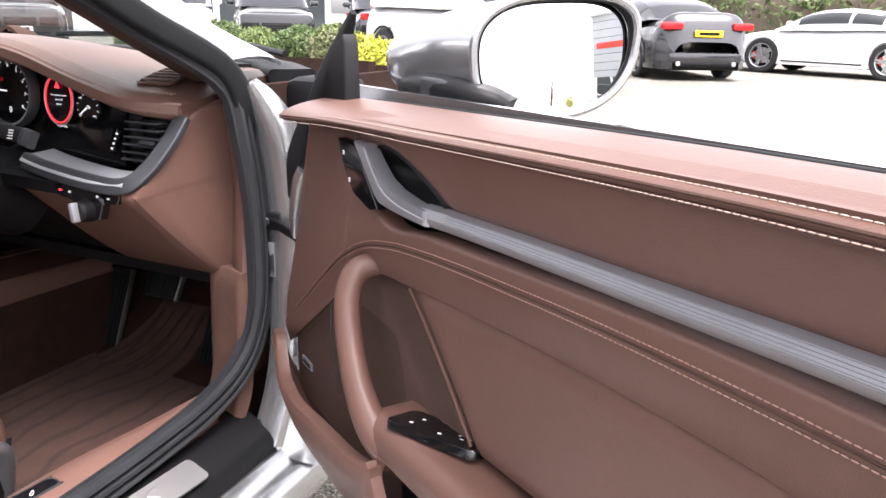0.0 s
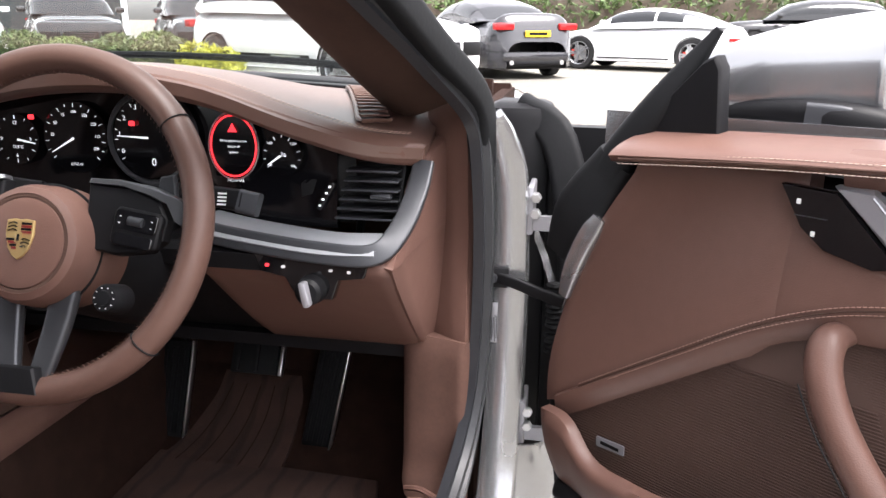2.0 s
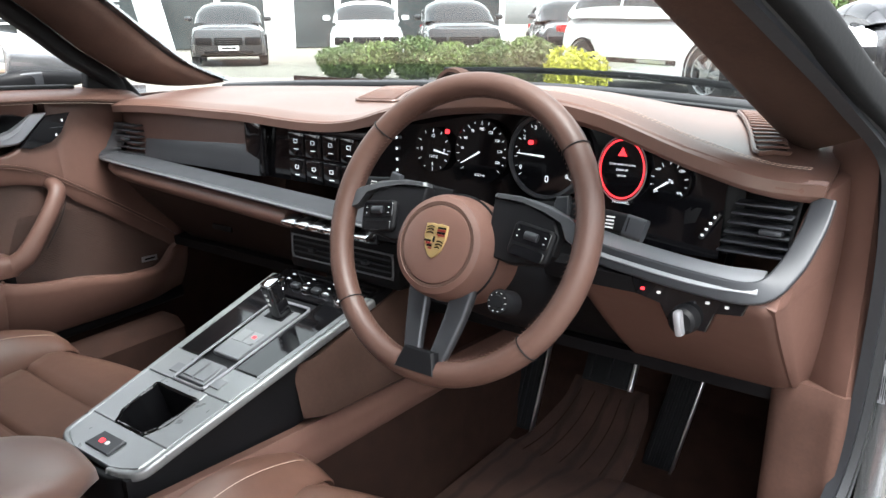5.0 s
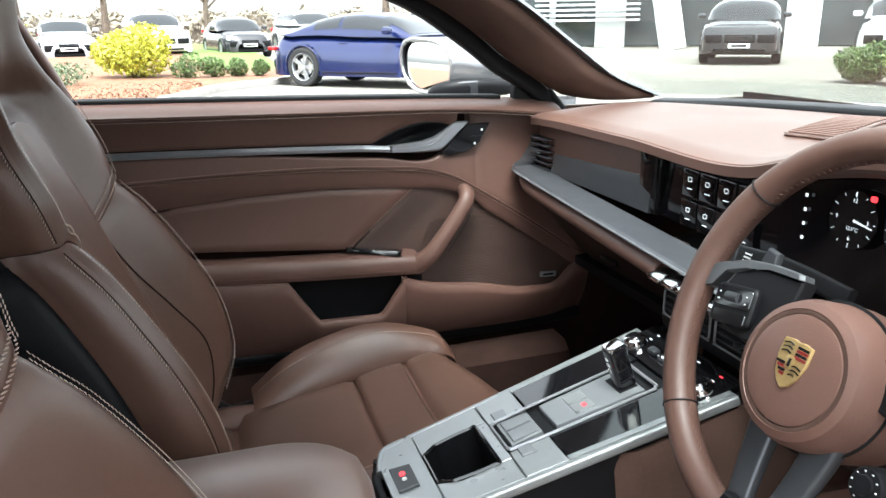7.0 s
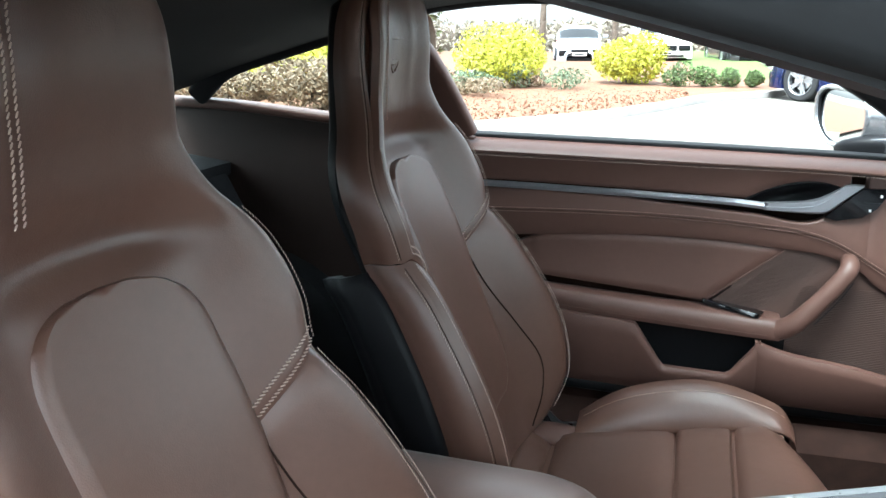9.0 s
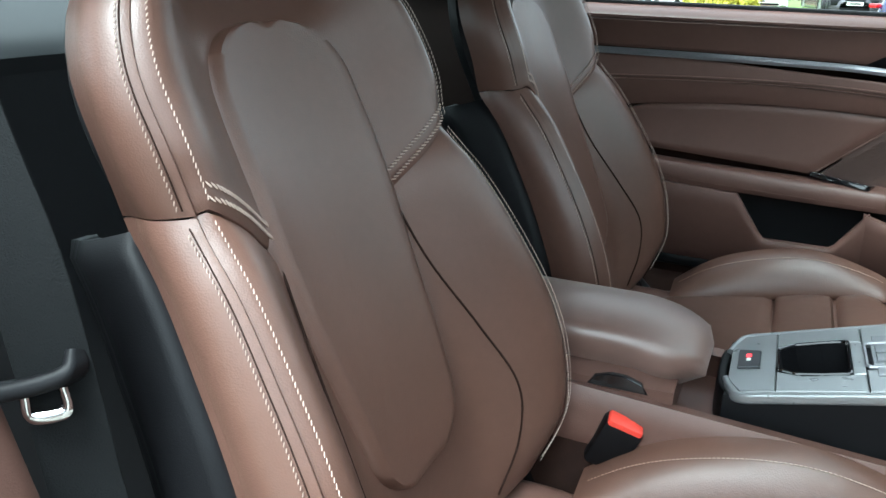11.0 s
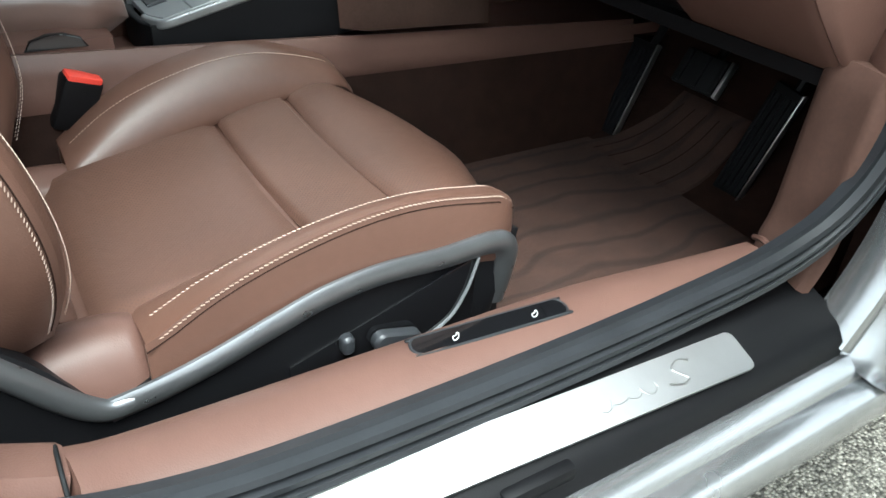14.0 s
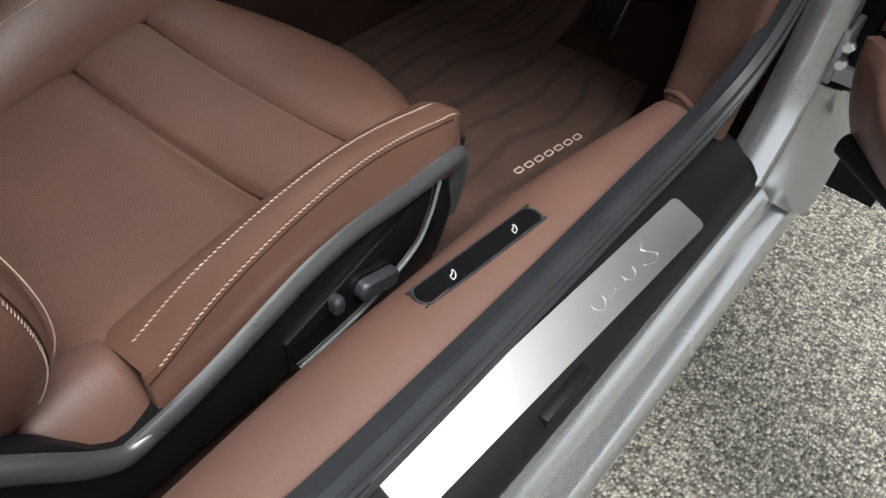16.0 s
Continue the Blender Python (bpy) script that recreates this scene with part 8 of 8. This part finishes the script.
        fx = L - 0.30
        part("headlamp", extrude(round_rect(0.30 if kind != "coupe" else 0.22, 0.17, 0.06), -0.03, 0.015, 0.01, Matrix.Translation((L - 0.20, sd * W * 0.36, belt(L - 0.20) - 0.10)) @ Matrix.Rotation(radians(78), 4, "Y") @ Matrix.Rotation(radians(90 + sd * 10), 4, "Z")), LAMP_CLEAR, car)
        part("tail_lamp", rbox(0.10, sd * W * 0.35, belt(0.15) - 0.16, 0.16, W * 0.20, 0.12 if kind != "coupe" else 0.07, 0.025), LAMP_RED, car)
        part("front_intake", rbox(L - 0.085, sd * W * 0.30, 0.48, 0.10, W * 0.20, 0.20, 0.03) if kind != "suv" else rbox(L + 0.020, sd * W * 0.305, 0.64, 0.08, W * 0.20, 0.20, 0.03), BLACK_PLASTIC, car)
        if stripe:
            part("side_stripe", sweep([flank(x, 0.50, sd, 0.016) for x in np.linspace(1.50, 3.3, 8)], round_rect(0.004, 0.07, 0.001), n=14), BLACK_PLASTIC, car, "black side stripe")
            part("side_script", sweep([flank(x, 0.50, sd, 0.020) for x in np.linspace(2.45, 3.10, 5)], round_rect(0.004, 0.048, 0.001), n=8), SILVER_CAR, car)
    tall = kind == "suv"
    nose = L + 0.055 if tall else L
    if tall:
        part("front_bumper", rbox(L - 0.10, 0, 0.62, 0.28, W * 0.88, 0.66, 0.13), body_paint, car)
        part("lower_intake", rbox(L + 0.010, 0, 0.38, 0.07, W * 0.62, 0.08, 0.03), BLACK_PLASTIC, car)
    part("grille", rbox(nose - 0.035, 0, 0.64 if tall else 0.52, 0.08, W * (0.36 if tall else 0.34), 0.20, 0.03), BLACK_PLASTIC, car)
    for k in range(3):
        part("grille_bar", rbox(nose + 0.004, 0, (0.59 if tall else 0.46) + 0.05 * k, 0.02, W * 0.32, 0.010, 0.003), DARK_TRIM, car)
    part("front_plate", rbox(nose + 0.006, 0, 0.47 if tall else 0.44, 0.015, 0.50, 0.11, 0.004), WHITE_MARK, car)
    part("front_plate_bar", rbox(nose + 0.016, 0, 0.47 if tall else 0.44, 0.003, 0.36, 0.05, 0), BLACK_PLASTIC, car)
    part("rear_plate", rbox(0.02 if kind != "saloon" else -0.004, 0, 0.62 if kind == "coupe" else 0.80, 0.03, 0.50, 0.11, 0.004), PLATE_YELLOW, car)
    part("rear_plate_bar", rbox(0.003 if kind != "saloon" else -0.021, 0, 0.62 if kind == "coupe" else 0.80, 0.003, 0.36, 0.05, 0), BLACK_PLASTIC, car)
    part("rear_bumper", rbox(0.06, 0, 0.40, 0.14, W * 0.72, 0.18, 0.05), BLACK_PLASTIC if kind == "suv" else body_paint, car)
    part("rear_diffuser", rbox(0.05, 0, 0.29, 0.12, W * 0.62, 0.09, 0.03), BLACK_PLASTIC, car)
    for sd in (-1, 1):
        part("exhaust", tube([(0.14, sd * W * 0.28, 0.30), (-0.02, sd * W * 0.28, 0.30)], 0.04, 4, 12), STEEL, car)
    return car


parked_car("white sport utility car with black grille and side stripe", "suv", (-3.24, 11.8), -30, WHITE_CAR, ALLOY, stripe=True)
parked_car("dark grey saloon seen from behind", "saloon", (-1.30, 16.2), 122, GREY_CAR)
parked_car("white mid-engined coupe with red brake calipers", "coupe", (2.0, 18.2), 158, WHITE_CAR, ALLOY, red_calipers=True)
parked_car("black sport utility car parked before the hedge", "suv", (7.0, 25.5), 178, BLACK_CAR)
parked_car("blue sports coupe with silver wheels", "coupe", (-13.5, 3.68), 45, BLUE_CAR)
parked_car("dark grey sport utility car facing the car park", "suv", (-17.5, 14.6), -40, GREY_CAR)
for k, (px, py, hd, lab, pt, kd) in enumerate((
        (-11.6, 17.4, -50, "black sport utility car behind the hedge", BLACK_CAR, "suv"), (-9.0, 18.9, -55, "dark grey sport utility car behind the hedge", GREY_CAR, "suv"),
        (-6.9, 20.6, -60, "black sport utility car beyond the hedge", BLACK_CAR, "suv"), (-14.1, 16.6, -48, "white car beside the showroom", WHITE_CAR, "suv"))):
    parked_car(lab, kd, (px, py), hd, pt)
for k in range(7):
    parked_car(("silver car in the far row", "white car in the far row", "dark car in the far row", "pale car in the far row", "red car in the far row", "white saloon in the far row", "silver saloon in the far row")[k], ("saloon", "suv")[k % 2],
               (-29.5 - 0.6 * k, -4.0 + 2.9 * k), 10, (SILVER_CAR, WHITE_CAR, GREY_CAR, SILVER_CAR, RED_CAR, WHITE_CAR, SILVER_CAR)[k])
parked_car("dark coupe seen in the mirror by the showroom", "coupe", (31.0, -5.0), 10, GREY_CAR)
parked_car("white coupe seen in the mirror by the showroom", "coupe", (31.5, -9.0), -20, WHITE_CAR)

# hedge before the cars, with yellow shrubs
for k in range(6):
    gx, gy = -10.0 + 0.74 * k, 11.35 + 0.20 * k
    bush("rounded green bush in a row along the car park", (gx, gy, 0), (0.56, 0.52, 0.36 + 0.025 * (k % 3)), 6000, 0.040, (HEDGE_GREEN, HEDGE_LIGHT)[k % 2], 300 + k, group="row of bushes", lumps=12)
bush("bright yellow-leaved shrub at the hedge's end", (-4.55, 10.65, 0), (0.54, 0.48, 0.38), 2600, 0.045, LEAF_YELLOW, 5)
bush("yellow-flecked green shrub in the hedge", (-5.55, 11.05, 0), (0.48, 0.44, 0.40), 1800, 0.04, HEDGE_OLIVE, 6)
hedge("tall olive hedge at the car park's edge", (-9, 30.5), (26, 29.5), 2.2, 2.4, 12000, 0.13, HEDGE_GREEN, 8)

# planted bed with kerb
BED = [(-5.0, -5.6), (-7.0, -3.4), (-9.64, -1.10), (-11.6, -0.10), (-13.4, 0.62), (-15.0, 1.9), (-17.5, 2.3)]
kb = spline(BED, 60)
part("kerb", sweep([(x, y, 0.05) for x, y in BED], round_rect(0.14, 0.14, 0.02), n=60), CONCRETE, None).matrix_world = Matrix.Identity(4)
tagged(bpy.data.objects["kerb"], "pale concrete kerb round a planted bed", "kerb", kind="structure")
bedv = [(x, y, 0.10) for x, y in kb] + [(-40, 2.3, 0.25), (-40, -30, 0.3), (-5, -30, 0.2)]
solo("planting_bed", raw(bedv, [tuple(range(len(bedv)))], False), MULCH, "bark mulch bed beside the car park", "bed", kind="structure")
solo("lawn", raw([(-17.6, 2.35, 0.11), (-40, 2.4, 0.26), (-40, -1.2, 0.31), (-17.2, 0.7, 0.12)], [(0, 1, 2, 3)], False), GRASS, "strip of mown grass behind the bed", "grass", kind="structure")
bush("large round yellow-green shrub in the mulch bed", (-14.6, -3.45, 0.1), (1.15, 1.05, 0.66), 6400, 0.05, LEAF_YELLOW, 11, lumps=14)
bush("round yellow-green shrub in the mulch bed", (-16.0, -0.95, 0.1), (0.85, 0.8, 0.56), 4800, 0.05, LEAF_YELLOW, 12, lumps=12)
bush("wide yellow-green shrub behind the car", (-11.8, -7.2, 0.1), (2.2, 1.5, 0.55), 8000, 0.06, LEAF_YELLOW, 13, lumps=16)
for k, (x, y, r) in enumerate(((-15.5, 0.05, 0.36), (-15.6, 0.55, 0.30), (-15.7, 1.0, 0.26), (-15.75, 1.45, 0.24))):
    bush("small clipped green bush in the bed", (x, y, 0.1), (r, r, r * 0.75), 900, 0.035, HEDGE_GREEN, 20 + k, group="small clipped bushes", lumps=5)
for k in range(12):
    rng = random.Random(70 + k)
    bush("low sage-green ground shrub", (-11.6 - 3.2 * rng.random(), -1.6 - 4.2 * rng.random(), 0.1), (0.5 + 0.3 * rng.random(), 0.5, 0.18 + 0.1 * rng.random()), 700, 0.035, LEAF_SAGE if k % 3 else LEAF_DRY, 40 + k, name="ground_shrub", group="low shrubs", lumps=5, stems=False)
for k in range(6):
    bush("dry brown twiggy shrub behind the car", (-8.1 - 0.30 * k, -6.5 + 0.50 * k, 0.1), (0.75, 0.7, 0.40), 2600, 0.04, LEAF_DRY, 60 + k, name="dry_shrub", group="dry shrubs", lumps=6, stems=False)
rng_m = np.random.default_rng(4)
mp = np.stack([rng_m.uniform(-14.5, -7.5, 5000), rng_m.uniform(-5.5, 0.3, 5000), np.full(5000, 0.115)], 1)
mp = mp[[np.interp(-p[0], [5.0, 7.0, 9.64, 11.6, 13.4, 15.0], [-5.6, -3.4, -1.10, -0.10, 0.62, 1.9]) - 0.15 > p[1] for p in mp]]
solo("mulch_chips", leaves(rng_m, mp, np.tile((0, 0, 1.0), (len(mp), 1)), 0.035), MULCH, "loose bark chips on the planted bed", "mulch", kind="stuff")
hedge("far mixed hedge behind the parked rows", (-52, -30), (-50, 34), 4.0, 1.9, 9000, 0.22, LEAF_HAZED, 30)
hedge("far green hedge behind the bed", (-34, -12), (-46, -34), 3.0, 2.8, 4000, 0.2, HEDGE_OLIVE, 31)
for k, (x, y, h) in enumerate(((-38, -7, 7.5), (-42, 1, 6.5), (-36, 9, 8), (-24, -11, 6), (-44, 16, 9), (-30, 22, 8), (-28, -2.5, 5.5))):
    bare_tree((x, y, 0), h, 90 + k)

# road markings
for x, y, w, l, a in ((1.0, 15.3, 0.12, 1.3, 75), (2.4, 13.9, 0.12, 1.2, 80), (2.1, 11.6, 0.5, 1.4, -12), (-0.45, 12.5, 0.10, 0.9, 70), (3.8, 12.3, 0.5, 1.3, -12)):
    solo("road_marking", extrude([(-w / 2, -l / 2), (w / 2, -l / 2), (w / 2 * (0.2 if w > 0.3 else 1), l / 2), (-w / 2 * (0.2 if w > 0.3 else 1), l / 2)], 0.0, 0.004, 0, pose(x, y, 0.0, 0, 0, a)), LINE_PAINT, "worn white painted marking on the asphalt", "road marking", "road markings", kind="structure")


# ---- showrooms ----
def showroom(label, m, width, height, bays, clad, fin=True):
    b = thing("showroom", label, "building", m)
    part("wall", rbox(0, 4.0, height / 2 + 1.7, width, 8.0, height - 3.4, 0.05), clad, b, "flat cladding panels above the glass")
    part("roof_edge", rbox(0, 3.9, height + 0.1, width + 0.6, 8.6, 0.3, 0.05), CLAD_WHITE, b)
    part("back_wall", rbox(0, 7.5, 1.7, width, 0.3, 3.4, 0.02), CLAD_GREY, b)
    for k in range(int(height - 3.4)):
        part("cladding_joint", rbox(0, -0.012, 4.2 + k * 1.0, width, 0.03, 0.04, 0), GREY_CAR, b)
    for k in range(bays + 1):
        x = -width / 2 + width * k / bays
        part("mullion", rbox(x, 0.1, 1.7, 0.26 if k % 3 else 1.3, 0.16, 3.4, 0.01), CLAD_WHITE, b)
        if k < bays:
            wdw = part("window", rbox(x + width / bays / 2, 0.14, 1.7, width / bays - 0.12, 0.03, 3.3, 0), SHOP_GLASS, b)
            part("transom", rbox(x + width / bays / 2, 0.10, 2.5, width / bays - 0.12, 0.08, 0.07, 0.005), GREY_TRIM, wdw)
    return b


s1 = showroom("white car showroom with a tall glass front", Matrix.Translation((-27.5, 22.0, 0)) @ Matrix.Rotation(radians(52), 4, "Z"), 26, 6.0, 10, CLAD_WHITE)
part("leaning_column", sweep([(-2.2, -3.2, 0.0), (-2.8, -3.0, 3.0), (-3.4, -2.8, 6.5)], round_rect(1.0, 0.5, 0.1), up=(0, 1, 0), n=8), CLAD_WHITE, s1, "broad white leaning column")
for k in range(5):
    part("louvre", rbox(-6.2, -0.3, 1.15 + 0.22 * k, 4.6, 0.25, 0.09, 0.01), CLAD_WHITE, s1)
s2 = showroom("grey clad showroom with a glass ground floor and red sign", Matrix.Translation((40.0, 3.5, 0)) @ Matrix.Rotation(radians(-90), 4, "Z"), 33, 11.0, 12, CLAD_GREY)
part("sign_bar", rbox(13.6, -0.05, 7.2, 4.6, 0.08, 0.7, 0.03), RED_PLASTIC, s2, "red sign bar")
part("glass_bay", rbox(8.0, -0.1, 5.6, 3.6, 0.3, 10.6, 0.03), DARK_GLASS, s2, "tall dark glass bay")
for k in range(7):
    part("louvre", rbox(1.5, -0.35, 4.2 + 0.9 * k, 8.5, 0.5, 0.14, 0.01), CLAD_WHITE, s2)
bush("yellow shrub by the showroom", (33.0, -13.5, 0), (0.9, 0.6, 0.5), 1200, 0.05, LEAF_YELLOW, 77)
bare_tree((35.0, -17.0, 0), 5.0, 99, "small bare tree by the showroom")
for x, y in ((-9.6, 15.6), (-30, 6.0)):
    lp = thing("lamp_post", "slim grey car park lamp post", "lamp post", pose(x, y, 0))
    part("post", tube([(0, 0, 0), (0, 0, 3), (0, 0, 6.5)], 0.06, 8, 10, scale=[1.3, 1, 0.8]), GREY_TRIM, lp)
    part("lamp_head", rbox(0.3, 0, 6.5, 0.7, 0.22, 0.10, 0.03), GREY_TRIM, lp)
